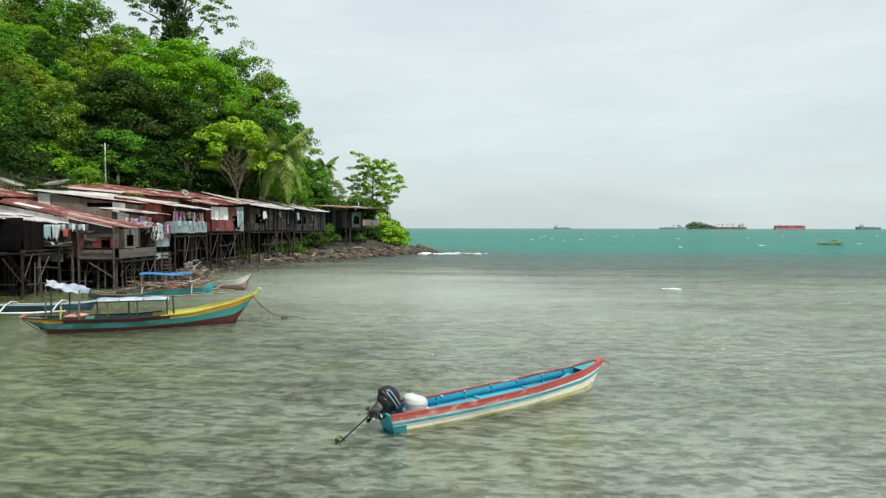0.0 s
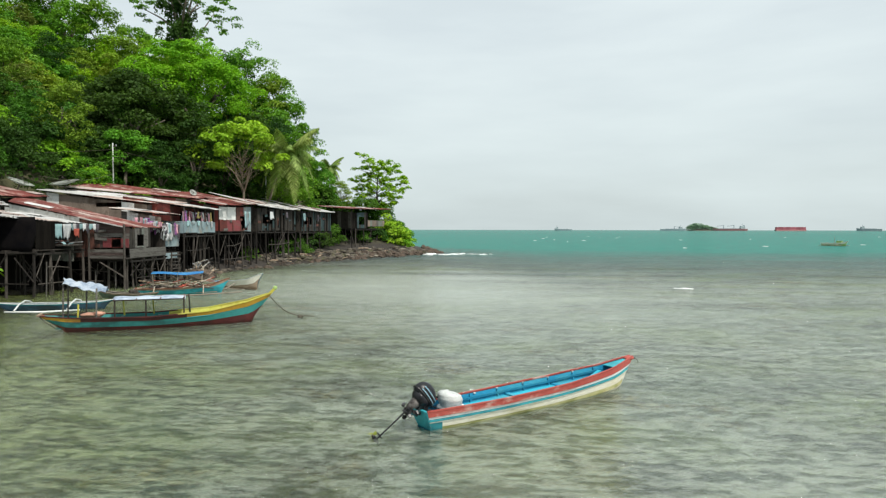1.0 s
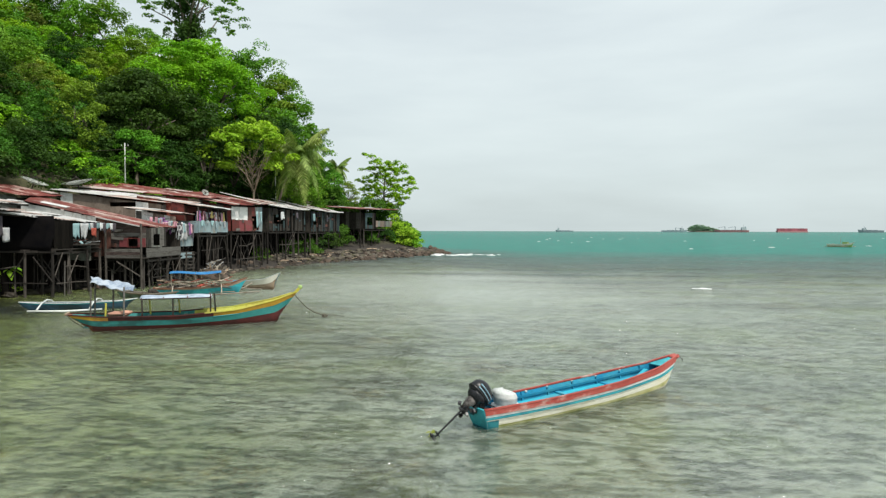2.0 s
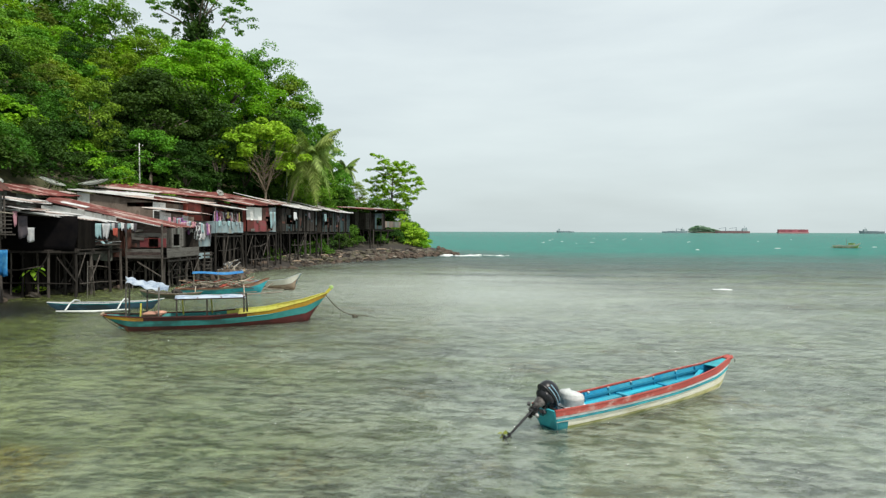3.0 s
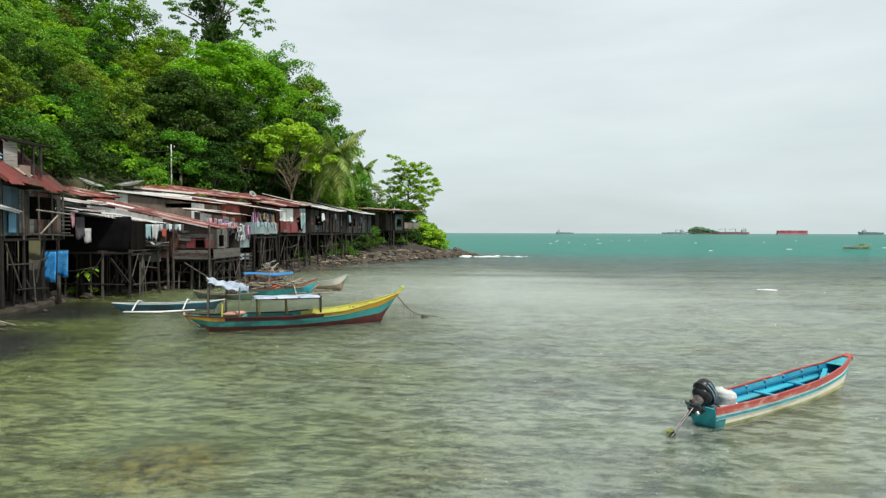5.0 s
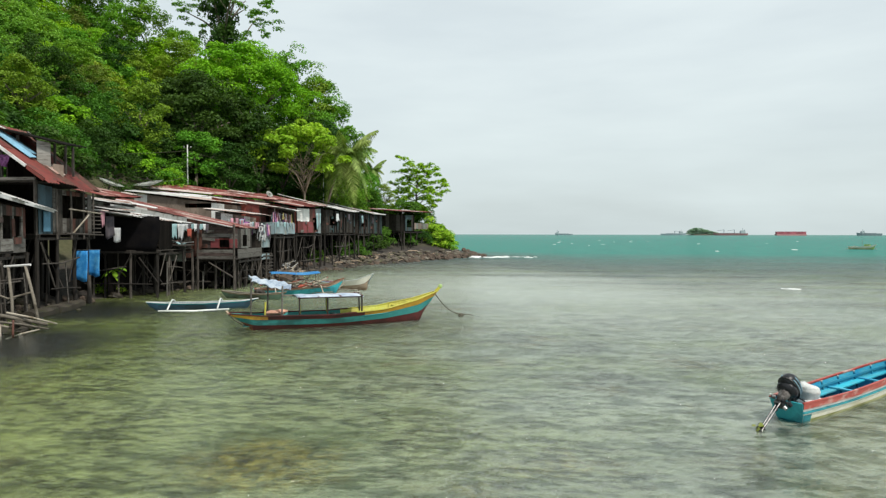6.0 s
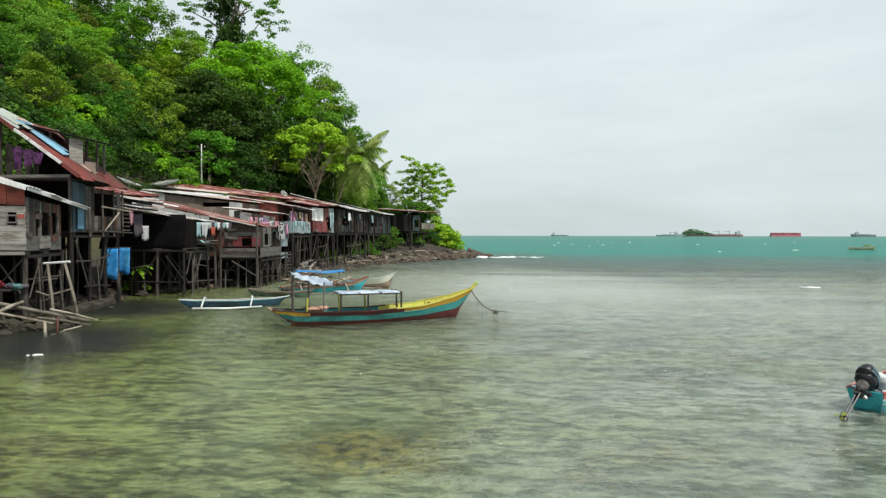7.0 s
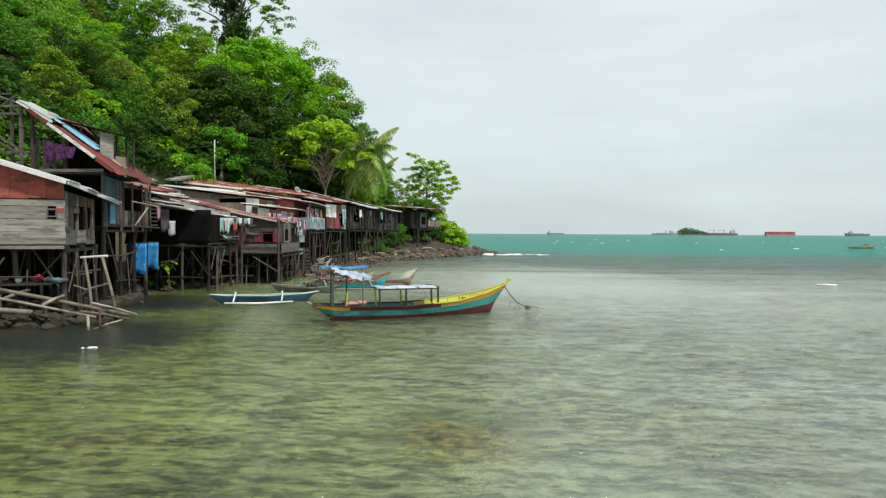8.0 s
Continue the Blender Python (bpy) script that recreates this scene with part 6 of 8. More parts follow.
def mound(x, y):
    """Height of the draped mounds over the slope, and which of them is uppermost."""
    best, who = np.zeros(len(x)), np.zeros(len(x), int)
    for x0, y0, h0, w0, m0, _ in MOUNDS:
        z = h0 * np.exp(-(((x - x0) ** 2 + (y - y0) ** 2) / w0 ** 2) ** 1.4)
        who = np.where(z > best, m0, who)
        best = np.maximum(best, z)
    return best, who


ux, uy = rs.uniform(-92, -34, 26000), rs.uniform(24, 116, 26000)
ud = inland(ux, uy)
lift, who = mound(ux, uy)
steep = np.hypot(mound(ux + 0.2, uy)[0] - lift, mound(ux, uy + 0.2)[0] - lift) / 0.2
keep = (ud > np.where(uy < 64, 11.0, 8.5)) & (ud < 50) & (lift > 0.15) & (rs.uniform(0, 1, len(ux)) < (0.40 + 0.32 * steep))
ux, uy, lift, who = (q[keep][:7000] for q in (ux, uy, lift, who))
uc = np.stack([ux, uy, height(ux, uy) + lift * rs.uniform(0.80, 1.0, len(ux)) + rs.uniform(-0.1, 0.35, len(ux))], 1)
ur = np.tile([[0.85, 0.85, 0.58]], (len(uc), 1)) * rs.uniform(0.5, 1.2, (len(uc), 1))
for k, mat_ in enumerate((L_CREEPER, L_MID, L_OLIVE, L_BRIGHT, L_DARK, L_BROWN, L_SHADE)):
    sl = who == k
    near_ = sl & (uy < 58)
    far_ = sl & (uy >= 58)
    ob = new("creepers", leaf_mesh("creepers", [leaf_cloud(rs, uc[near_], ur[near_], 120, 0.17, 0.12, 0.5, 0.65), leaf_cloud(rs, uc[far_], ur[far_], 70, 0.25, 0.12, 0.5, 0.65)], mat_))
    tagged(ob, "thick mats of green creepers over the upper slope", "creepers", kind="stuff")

# leafy undergrowth all over the slope
rs = np.random.RandomState(9)
ux, uy = rs.uniform(-80, -22, 7000), rs.uniform(16, 126, 7000)
ud = inland(ux, uy)
keep = (ud > 8.0) & (ud < 52) & ~((ud < 13.5) & (uy < 64) & (uy > 22))
ux, uy = ux[keep], uy[keep]
uc = np.stack([ux, uy, height(ux, uy) + 0.25], 1)
ur = np.tile([[0.9, 0.9, 0.6]], (len(uc), 1)) * rs.uniform(0.6, 1.4, (len(uc), 1))
half = len(uc) // 2
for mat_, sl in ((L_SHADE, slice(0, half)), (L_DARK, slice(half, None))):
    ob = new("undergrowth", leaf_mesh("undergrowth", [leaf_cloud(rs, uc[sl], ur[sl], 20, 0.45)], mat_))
    tagged(ob, "tangled green undergrowth covering the hillside", "undergrowth", kind="stuff")


# ---- rocks along the shore ----
def rock_mesh(seed):
    rn = random.Random(seed)
    b = Build().ball((0, 0, 0), (1.0, 0.8, 0.6), 9, 6, 0.22, seed)
    return b.mesh("rock", M_ROCK if seed % 2 else M_ROCK_RED, False)


ROCKS = [rock_mesh(k) for k in range(6)]
WET_ROCKS = [Build().ball((0, 0, 0), (1.0, 0.8, 0.6), 9, 6, 0.24, 90 + k).mesh("rock", M_ROCK_WET) for k in range(4)]
rs = np.random.RandomState(12)


def rock(x, y, s, sink=0.25):
    z = max(ground_z(x, y), -0.35)
    ob = tagged(new("rock", (WET_ROCKS if y < 45 and rs.uniform() < 0.7 else ROCKS)[rs.randint(4)]), "rough brown and grey shore rock at the tide line", "rock", "shore rocks")
    ob.matrix_basis = Matrix.LocRotScale((x, y, z + s * (0.35 - sink)), Euler(tuple(rs.uniform(-0.4, 0.4, 2)) + (rs.uniform(0, 6.28),)), (s, s * rs.uniform(0.7, 1.2), s * rs.uniform(0.7, 1.1)))


class StoneHeap:
    """Stones joined into one mesh."""

    def __init__(self):
        self.b = Build()

    def add(self, x, y, size, sink=0.25):
        me = ROCKS[rs.randint(6)]
        m = Matrix.LocRotScale((x, y, max(ground_z(x, y), -0.35) + size * (0.35 - sink)), Euler(tuple(rs.uniform(-0.4, 0.4, 2)) + (rs.uniform(0, 6.28),)), (size, size * rs.uniform(0.7, 1.2), size * rs.uniform(0.7, 1.1)))
        self.b.add([m @ v.co for v in me.vertices], [tuple(p.vertices) for p in me.polygons])


far_bank, upper_bank = StoneHeap(), StoneHeap()
SHORE_RUN = SHORE[4:21]
for (ax, ay), (bx, by) in zip(SHORE_RUN, SHORE_RUN[1:]):
    n = int(math.hypot(bx - ax, by - ay) * (3.2 if ay > 70 or ay < 26 else 2.1))
    for k in range(n):
        u = rs.uniform()
        x, y = ax + (bx - ax) * u + rs.normal(0, 0.7) - 0.4, ay + (by - ay) * u + rs.normal(0, 0.7)
        if ay > 75:
            far_bank.add(x, y, rs.uniform(0.3, 0.85))
        else:
            rock(x, y, rs.uniform(0.18, 0.5))
# broken stone up the bank below the far houses
for k in range(170):
    y = rs.uniform(66, 101)
    x = float(np.interp(y, [66, 73, 80, 92, 98, 103], [-26.2, -25, -22.3, -18, -14.5, -12.8])) - abs(rs.normal(0, 1.7)) - 0.3
    upper_bank.add(x, y, rs.uniform(0.2, 0.62), 0.15)
tagged(part("shore_stones", far_bank.b, M_ROCK_RED), "brown stones tumbled along the tide line of the point", "stones", kind="stuff")
tagged(part("bank_stones", upper_bank.b, M_ROCK), "grey-brown rubble up the bank below the far houses", "stones", kind="stuff")

# dark stones heaped as a ledge under the landing
for (ax, ay), (bx, by) in zip(((-32.6, 19.0), (-29.6, 20.2), (-27.6, 20.7)), ((-29.6, 20.2), (-27.6, 20.7), (-26.2, 22.4))):
    for k in range(26):
        u = rs.uniform()
        sz_ = rs.uniform(0.16, 0.36)
        ob = tagged(new("rock", WET_ROCKS[rs.randint(4)]), "dark wet stone heaped under the pole landing", "rock", "landing stones")
        ob.matrix_basis = Matrix.LocRotScale((ax + (bx - ax) * u + rs.normal(-0.25, 0.3), ay + (by - ay) * u + rs.normal(0.25, 0.25), rs.uniform(-0.05, 0.34) * (1 if k % 3 else 0.3)), Euler(tuple(rs.uniform(-0.6, 0.6, 2)) + (rs.uniform(0, 6.28),)), (sz_ * rs.uniform(1.0, 1.7), sz_, sz_ * rs.uniform(0.6, 1.0)))

# ---- boats ----
M_CREAM = surf("cream_boat_paint", (0.76, 0.74, 0.62), (0.82, 0.80, 0.69), (0.60, 0.56, 0.38), 1.6, (0.5, 1, 2), 0.45, bump=0.1, stain_at=0.62, world_space=False)
M_BOAT_BLUE = surf("sky_blue_boat_paint", (0.015, 0.20, 0.36), (0.025, 0.28, 0.45), (0.06, 0.33, 0.42), 2.0, (0.5, 1, 1), 0.5, bump=0.15, world_space=False)
M_BOAT_TEAL = surf("teal_boat_paint", (0.03, 0.30, 0.36), (0.06, 0.40, 0.44), (0.03, 0.20, 0.24), 2.0, (0.5, 1, 1), 0.5, bump=0.15, world_space=False)
M_BOAT_DARKTEAL = surf("dark_teal_paint", (0.015, 0.10, 0.12), (0.03, 0.16, 0.18), (0.02, 0.04, 0.05), 4.0, (1, 1, 1), 0.55, bump=0.15, world_space=False)
M_BOAT_CYAN = surf("cyan_boat_paint", (0.02, 0.36, 0.50), (0.04, 0.44, 0.56), (0.08, 0.30, 0.38), 2.0, (0.5, 1, 1), 0.5, bump=0.15, world_space=False)
M_BOAT_RED = surf("brick_red_boat_paint", (0.33, 0.055, 0.045), (0.42, 0.10, 0.08), (0.56, 0.40, 0.35), 2.6, (0.5, 1, 1), 0.5, bump=0.15, stain_at=0.60, world_space=False)
M_BOAT_WHITE = surf("chalky_white_boat_paint", (0.62, 0.66, 0.66), (0.74, 0.76, 0.74), (0.46, 0.50, 0.48), 2.2, (0.5, 1, 1), 0.5, bump=0.1, world_space=False)
M_BOAT_GREEN = surf("sea_green_boat_paint", (0.030, 0.185, 0.175), (0.048, 0.25, 0.235), (0.030, 0.11, 0.105), 1.8, (0.5, 1, 1), 0.45, bump=0.1, world_space=False)
M_BOAT_YELLOW = surf("yellow_boat_paint", (0.42, 0.25, 0.025), (0.54, 0.34, 0.045), (0.25, 0.13, 0.035), 1.8, (0.5, 1, 1), 0.5, bump=0.15, world_space=False)
M_BOAT_LEMON = surf("lemon_boat_paint", (0.46, 0.42, 0.05), (0.58, 0.55, 0.14), (0.30, 0.27, 0.07), 1.8, (0.5, 1, 1), 0.5, bump=0.15, world_space=False)
M_BOAT_LIME = surf("lime_boat_paint", (0.36, 0.52, 0.16), (0.46, 0.60, 0.24), (0.28, 0.38, 0.14), 1.8, (0.5, 1, 1), 0.5, bump=0.1, world_space=False)
M_BOAT_MAROON = surf("maroon_hull_paint", (0.068, 0.018, 0.018), (0.105, 0.028, 0.025), (0.05, 0.022, 0.02), 1.6, (0.5, 1, 1), 0.5, bump=0.15, world_space=False)
M_BOAT_RUST = surf("rust_red_hull_paint", (0.22, 0.07, 0.035), (0.30, 0.11, 0.06), (0.12, 0.05, 0.035), 1.8, (0.5, 1, 1), 0.55, bump=0.15, world_space=False)
M_BOAT_DARKBLUE = surf("dark_blue_boat_paint", (0.025, 0.07, 0.11), (0.05, 0.11, 0.16), (0.03, 0.05, 0.06), 1.8, (0.5, 1, 1), 0.5, bump=0.15, world_space=False)
M_BOAT_WOOD = surf("worn_boat_wood", (0.30, 0.22, 0.15), (0.44, 0.35, 0.26), (0.18, 0.12, 0.08), 2.2, (0.5, 2, 2), 0.75, bump=0.3, world_space=False)
M_ENGINE = surf("black_engine_plastic", (0.012, 0.013, 0.015), (0.025, 0.026, 0.03), None, 4.0, (1, 1, 1), 0.32, bump=0.05, world_space=False)
M_ENGINE_GREY = surf("worn_engine_metal", (0.045, 0.046, 0.048), (0.11, 0.11, 0.11), (0.02, 0.02, 0.02), 5.0, (1, 1, 1), 0.45, 0.6, 0.2, world_space=False)
M_STEEL_PALE = surf("scuffed_alloy", (0.36, 0.36, 0.35), (0.52, 0.52, 0.50), (0.20, 0.19, 0.18), 6.0, (1, 1, 1), 0.4, 0.5, 0.1, world_space=False)
M_STEEL_DULL = surf("dull_leg_metal", (0.085, 0.080, 0.076), (0.19, 0.18, 0.17), (0.035, 0.030, 0.028), 9.0, (1, 1, 1), 0.55, 0.3, 0.3, stain_at=0.5, world_space=False)
M_STEEL_BLUE = surf("engine_decal_blue", (0.22, 0.38, 0.48), (0.34, 0.50, 0.58), None, 5.0, (1, 1, 1), 0.4, bump=0.0, world_space=False)
M_BAG = surf("translucent_white_plastic", (0.74, 0.75, 0.75), (0.82, 0.83, 0.82), (0.62, 0.64, 0.65), 3.0, (1, 1, 1), 0.35, bump=0.3, world_space=False)
M_FILM = surf("cloudy_plastic_film", (0.62, 0.65, 0.64), (0.74, 0.76, 0.74), (0.52, 0.56, 0.54), 4.0, (1, 1, 1), 0.3, bump=0.5, world_space=False)
M_ROPE = surf("wet_dark_rope", (0.07, 0.065, 0.05), (0.13, 0.12, 0.09), None, 12.0, (1, 1, 1), 0.9, world_space=False)
M_WEED = surf("slimy_green_weed", (0.16, 0.20, 0.03), (0.26, 0.29, 0.06), None, 8.0, (1, 1, 1), 0.6, world_space=False)


class Hull:
    """A boat's shell: s runs from stern (0) to bow (1), v from keel to gunwale."""

    def __init__(self, length, beam, stern_w, bow_w, sheer, keel, full=0.55, flare=0.8, stern_rake=0.04):
        self.stern_rake = stern_rake
        self.n, self.length, self.beam, self.stern_w, self.bow_w, self.sheer, self.keel, self.full, self.flare = 34, length, beam, stern_w, bow_w, sheer, keel, full, flare

    def width(self, s):
        k = 1 - abs((s - 0.42) / (0.58 if s > 0.42 else 0.42)) ** 2.4
        end = self.stern_w if s < 0.42 else self.bow_w
        return (end + (self.beam - end) * k) / 2

    def tab(self, table, s):
        return float(np.interp(s, [a for a, _ in table], [b2 for _, b2 in table]))

    def at(self, s, v, side, inset=0.0):
        z0, z1 = self.tab(self.keel, s), self.tab(self.sheer, s)
        w = max(self.width(s) * v ** self.full - inset, 0.012)
        rake = 0.0
        if s > 0.9:
            rake = -(1 - v) * (s - 0.9) * 10 * 0.09 * self.length * self.flare
        if s < 0.1:
            rake = (1 - v) * (0.1 - s) * 10 * self.stern_rake * self.length * self.flare
        return (s * self.length + rake, side * w, z0 + (z1 - z0) * v + (inset * 0.7 if v < 0.3 else 0))

    def band(self, v0, v1, side, inset=0.0, rows=3, s0=0.0, s1=1.0):
        b = Build().grid(lambda u, w: self.at(s0 + (s1 - s0) * u, v0 + (v1 - v0) * w, side, inset), self.n, rows)
        if (side > 0) != (inset > 0):
            b.f = [tuple(reversed(q)) for q in b.f]
        return b

    def strip(self, v0, v1, inset=0.0, rows=3, s0=0.0, s1=1.0):
        b = self.band(v0, v1, 1, inset, rows, s0, s1)
        c2 = self.band(v0, v1, -1, inset, rows, s0, s1)
        return b.add(c2.v, c2.f)

    def rail(self, w=0.05, h=0.05, lift=0.0, s0=0.0, s1=1.0, v=1.0, out=0.0):
        b = Build()
        for side in (1, -1):
            pts = [Vector(self.at(s0 + (s1 - s0) * k / 30, v, side, -out)) + Vector((0, 0, lift)) for k in range(31)]
            vs = [p + Vector((0, a * w / 2, c2 * h / 2)) for p in pts for a, c2 in ((-1, -1), (1, -1), (1, 1), (-1, 1))]
            fs = [(4 * i + j, 4 * i + (j + 1) % 4, 4 * i + 4 + (j + 1) % 4, 4 * i + 4 + j) for i in range(30) for j in range(4)]
            b.add(vs, fs + [(3, 2, 1, 0), (120, 121, 122, 123)])
        return b

    def cross(self, s, z, wide=0.18, thick=0.035, inset=0.04):
        v = min(1.0, max(0.1, (z - self.tab(self.keel, s)) / (self.tab(self.sheer, s) - self.tab(self.keel, s))))
        w = max(self.width(s) * v ** self.full - inset, 0.03)
        return Build().box((s * self.length, 0, z), (wide, 2 * w, thick))

    def rib(self, s, inset=0.03, sides=(1,)):
        b = Build()
        for side in sides:
            pts = [Vector(self.at(s, v, side, inset + 0.015)) for v in (0.15, 0.4, 0.7, 0.98)]
            for p, q in zip(pts, pts[1:]):
                b.beam(p, q, 0.05, 0.04, (1, 0, 0))
        return b

    def deck(self, s0, s1, z_off, material_rows=6, inset=0.03):
        def fn(u, w):
            s = s0 + (s1 - s0) * u
            return (s * self.length, (2 * w - 1) * max(self.width(s) - inset, 0.01), self.tab(self.sheer, s) + z_off)
        return Build().grid(fn, material_rows, 2, 0.02)

    def transom(self, inset=0.0):
        pts = [self.at(0.0, v, 1) for v in (0.02, 0.25, 0.5, 0.75, 1.0)] + [self.at(0.0, v, -1) for v in (1.0, 0.75, 0.5, 0.25, 0.02)]
        n = len(pts)
        vs = [(p[0] - 0.02, p[1], p[2]) for p in pts] + [(p[0] + 0.04, p[1], p[2]) for p in pts]
        return Build().add(vs, [tuple(reversed(range(n))), tuple(range(n, 2 * n))] + [(i, (i + 1) % n, n + (i + 1) % n, n + i) for i in range(n)])


def berth(stern, bow, z=0.0):
    """Pose of a boat with its stern at one plan point, heading to another."""
    return Matrix.LocRotScale((stern[0], stern[1], z), Euler((0, 0, math.atan2(bow[1] - stern[1], bow[0] - stern[0]))), None)


# open longboat with outboard
LB_AT = berth((-1.93, 13.15), (3.15, 17.50))
boat = thing("longboat", "slim open wooden boat, cream hull, red gunwale, blue inside", "boat", "boats", LB_AT)
H = Hull(6.66, 0.90, 0.66, 0.10, [(0, 0.42), (0.3, 0.42), (0.6, 0.47), (0.85, 0.58), (1, 0.74)], [(0, -0.16), (0.5, -0.18), (0.85, -0.14), (1, -0.05)], 0.24, 0.8)
part("hull", H.strip(0.0, 0.56, 0, 4), M_CREAM, boat, "cream lower hull", True)
M_ALGAE = surf("algae_stained_paint", (0.46, 0.43, 0.17), (0.62, 0.60, 0.36), (0.26, 0.28, 0.09), 3.0, (0.5, 1, 2), 0.55, bump=0.1, stain_at=0.52, world_space=False)
part("waterline_stain", H.strip(0.22, 0.37, -0.005, 1, 0.05, 0.97), M_ALGAE, boat, "yellow-green algae stain at the waterline", True)
part("stripe", H.strip(0.60, 0.70, -0.004, 1), M_BOAT_TEAL, boat, "blue stripe")
part("hull", H.strip(0.56, 0.60, 0, 1), M_CREAM, boat, "cream strake")
part("stripe", H.strip(0.70, 0.79, 0, 1), M_BOAT_WHITE, boat, "white stripe")
part("bow_cap", Build().ball((6.58, 0, 0.70), (0.17, 0.11, 0.055), 14, 8), M_BOAT_RED, boat, "rounded worn red bow", True)
part("gunwale", H.strip(0.79, 1.0, -0.012, 2), M_BOAT_RED, boat, "worn brick-red gunwale band")
part("gunwale_cap", H.rail(0.04, 0.03, 0.01), M_BOAT_RED, boat)
part("rubbing_strake", H.rail(0.03, 0.03, 0, 0.0, 0.98, 0.65, 0.008), M_BOAT_TEAL, boat)
part("lining", H.strip(0.1, 0.98, 0.035, 4), M_BOAT_BLUE, boat, "bright blue inner planking", True)
part("floor", Build().grid(lambda u, w: (0.1 + u * 5.7, (2 * w - 1) * max(H.width(0.02 + u * 0.86) * 0.70 - 0.04, 0.02), 0.0 + 0.12 * max(0, u - 0.7)), 16, 2, 0.02), M_BOAT_BLUE, boat)
part("inner_rail", H.rail(0.04, 0.05, -0.06, 0.03, 0.86, 0.92, -0.075), M_BOAT_BLUE, boat)
for s in (0.05, 0.40, 0.62, 0.84):
    part("thwart", H.cross(s, 0.22 + 0.10 * s, 0.12), M_BOAT_TEAL if s > 0.8 else M_BOAT_BLUE, boat)
part("loose_plank", Build().beam((4.3, -0.33, 0.32), (5.55, 0.10, 0.47), 0.10, 0.03), M_BOAT_CYAN, boat, "loose pale cyan plank")
for s in (0.18, 0.24, 0.36, 0.48, 0.6, 0.72, 0.82):
    for side in (1, -1):
        part("rib", H.rib(s, 0.03, (side,)), M_BOAT_BLUE, boat)
for sd, m_ in ((0.64, M_BOAT_CYAN), (-0.64, M_BOAT_CYAN)):
    part("side_bench", Build().grid(lambda u, w: (0.75 + 5.05 * u, (sd + (w - 0.5) * 0.44) * max(H.width(0.11 + 0.74 * u) - 0.05, 0.05), 0.22 + 0.12 * u * u), 16, 2, 0.03), m_, boat, "cyan lengthwise side bench")
for s in (0.18, 0.26, 0.36, 0.48, 0.6, 0.72):
    for side in (1, -1):
        q = Vector(H.at(s, 0.97, side, 0.05))
        part("rib_head", Build().box(q + Vector((0, 0, 0.0)), (0.05, 0.035, 0.03)), M_BOAT_WHITE, boat, "chalky white rib head")
part("foredeck", H.deck(0.87, 0.985, -0.02), M_BOAT_TEAL, boat, "pale teal foredeck")
part("transom", H.transom(), M_BOAT_TEAL, boat, "dark teal transom")
part("stern_paint", H.strip(0.02, 0.56, -0.007, 3, 0.0, 0.05), M_BOAT_TEAL, boat, "teal painted stern corner", True)
part("bow_ring", Build().tube([(6.66, 0, 0.66), (6.74, 0, 0.71), (6.81, 0.01, 0.67)], 0.018, 6), M_ENGINE_GREY, boat)
part("painter", Build().tube([(6.74, 0, 0.68), (6.90, 0.03, 0.63), (7.03, 0.08, 0.58), (7.13, 0.14, 0.48)], 0.009, 5), M_ROPE, boat, "short frayed mooring rope")

eng = thing("outboard_motor", "black outboard motor tilted up on the transom", "outboard motor", "", LB_AT @ pose(0.09, 0.0, 0.44))
part("mount_board", Build().box((-0.22, 0.0, -0.06), (0.16, 0.20, 0.13), Matrix.Rotation(0.5, 3, "Y")), M_BOAT_DARKTEAL, eng, "dark teal motor mounting block")
R = Matrix.Rotation(radians(55), 3, "Y")
E = lambda x, y, z: R @ Vector((x, y, z))
cowl = Build().ball((0, 0, 0), (0.30, 0.19, 0.23), 14, 10)
cowl.v = [tuple(R @ Vector((x * (1.0 if z > 0 else 1.06), y, max(z, -0.13) + 0.02)) + Vector((0.05, 0, 0.24))) for x, y, z in cowl.v]
cw = part("cowling", cowl, M_ENGINE, eng, "", True)
for sg in (1, -1):
    st = Build()
    for k in range(2):
        pts = [R @ Vector((-0.22 + 0.44 * j / 8, sg * (0.192 * math.sqrt(max(0.05, 1 - ((-0.22 + 0.44 * j / 8) / 0.31) ** 2)) * 0.985 - 0.004 * k), 0.0 + k * 0.075)) + Vector((0.05, 0, 0.24)) for j in range(9)]
        st.tube(pts, 0.013, 5)
    part("decal_stripe", st, M_STEEL_BLUE, cw, "pale blue decal stripe")
low = R @ Vector((-0.02, 0, -0.13)) + Vector((0.05, 0, 0.24))
part("engine_pan", Build().tube([low + E(0, 0, 0.05), low + E(0, 0, -0.02), low + E(-0.01, 0, -0.10)], [0.21, 0.20, 0.12], 12), M_ENGINE, eng, "", True)
part("leg", Build().tube([low + E(0, 0, -0.06), low + E(-0.01, 0, -0.20), low + E(-0.02, 0, -0.36)], [0.12, 0.10, 0.06], 9), M_STEEL_DULL, eng, "scuffed grey leg housing", True)
part("bracket", Build().box((0.02, 0.0, -0.02), (0.12, 0.24, 0.30)).box((-0.10, 0.0, -0.02), (0.10, 0.18, 0.22), Matrix.Rotation(0.5, 3, "Y")), M_ENGINE_GREY, eng)
part("bracket_clamp", Build().tube([(0.06, 0.10, -0.06), (0.16, 0.10, -0.06)], 0.018, 6).tube([(0.06, -0.10, -0.06), (0.16, -0.10, -0.06)], 0.018, 6), M_ENGINE_GREY, eng)
part("swivel", Build().tube([low + E(0.07, -0.12, -0.28), low + E(0.07, 0.12, -0.28)], 0.045, 9).box(low + E(0.03, 0, -0.36), (0.16, 0.16, 0.10), R), M_ENGINE_GREY, eng)
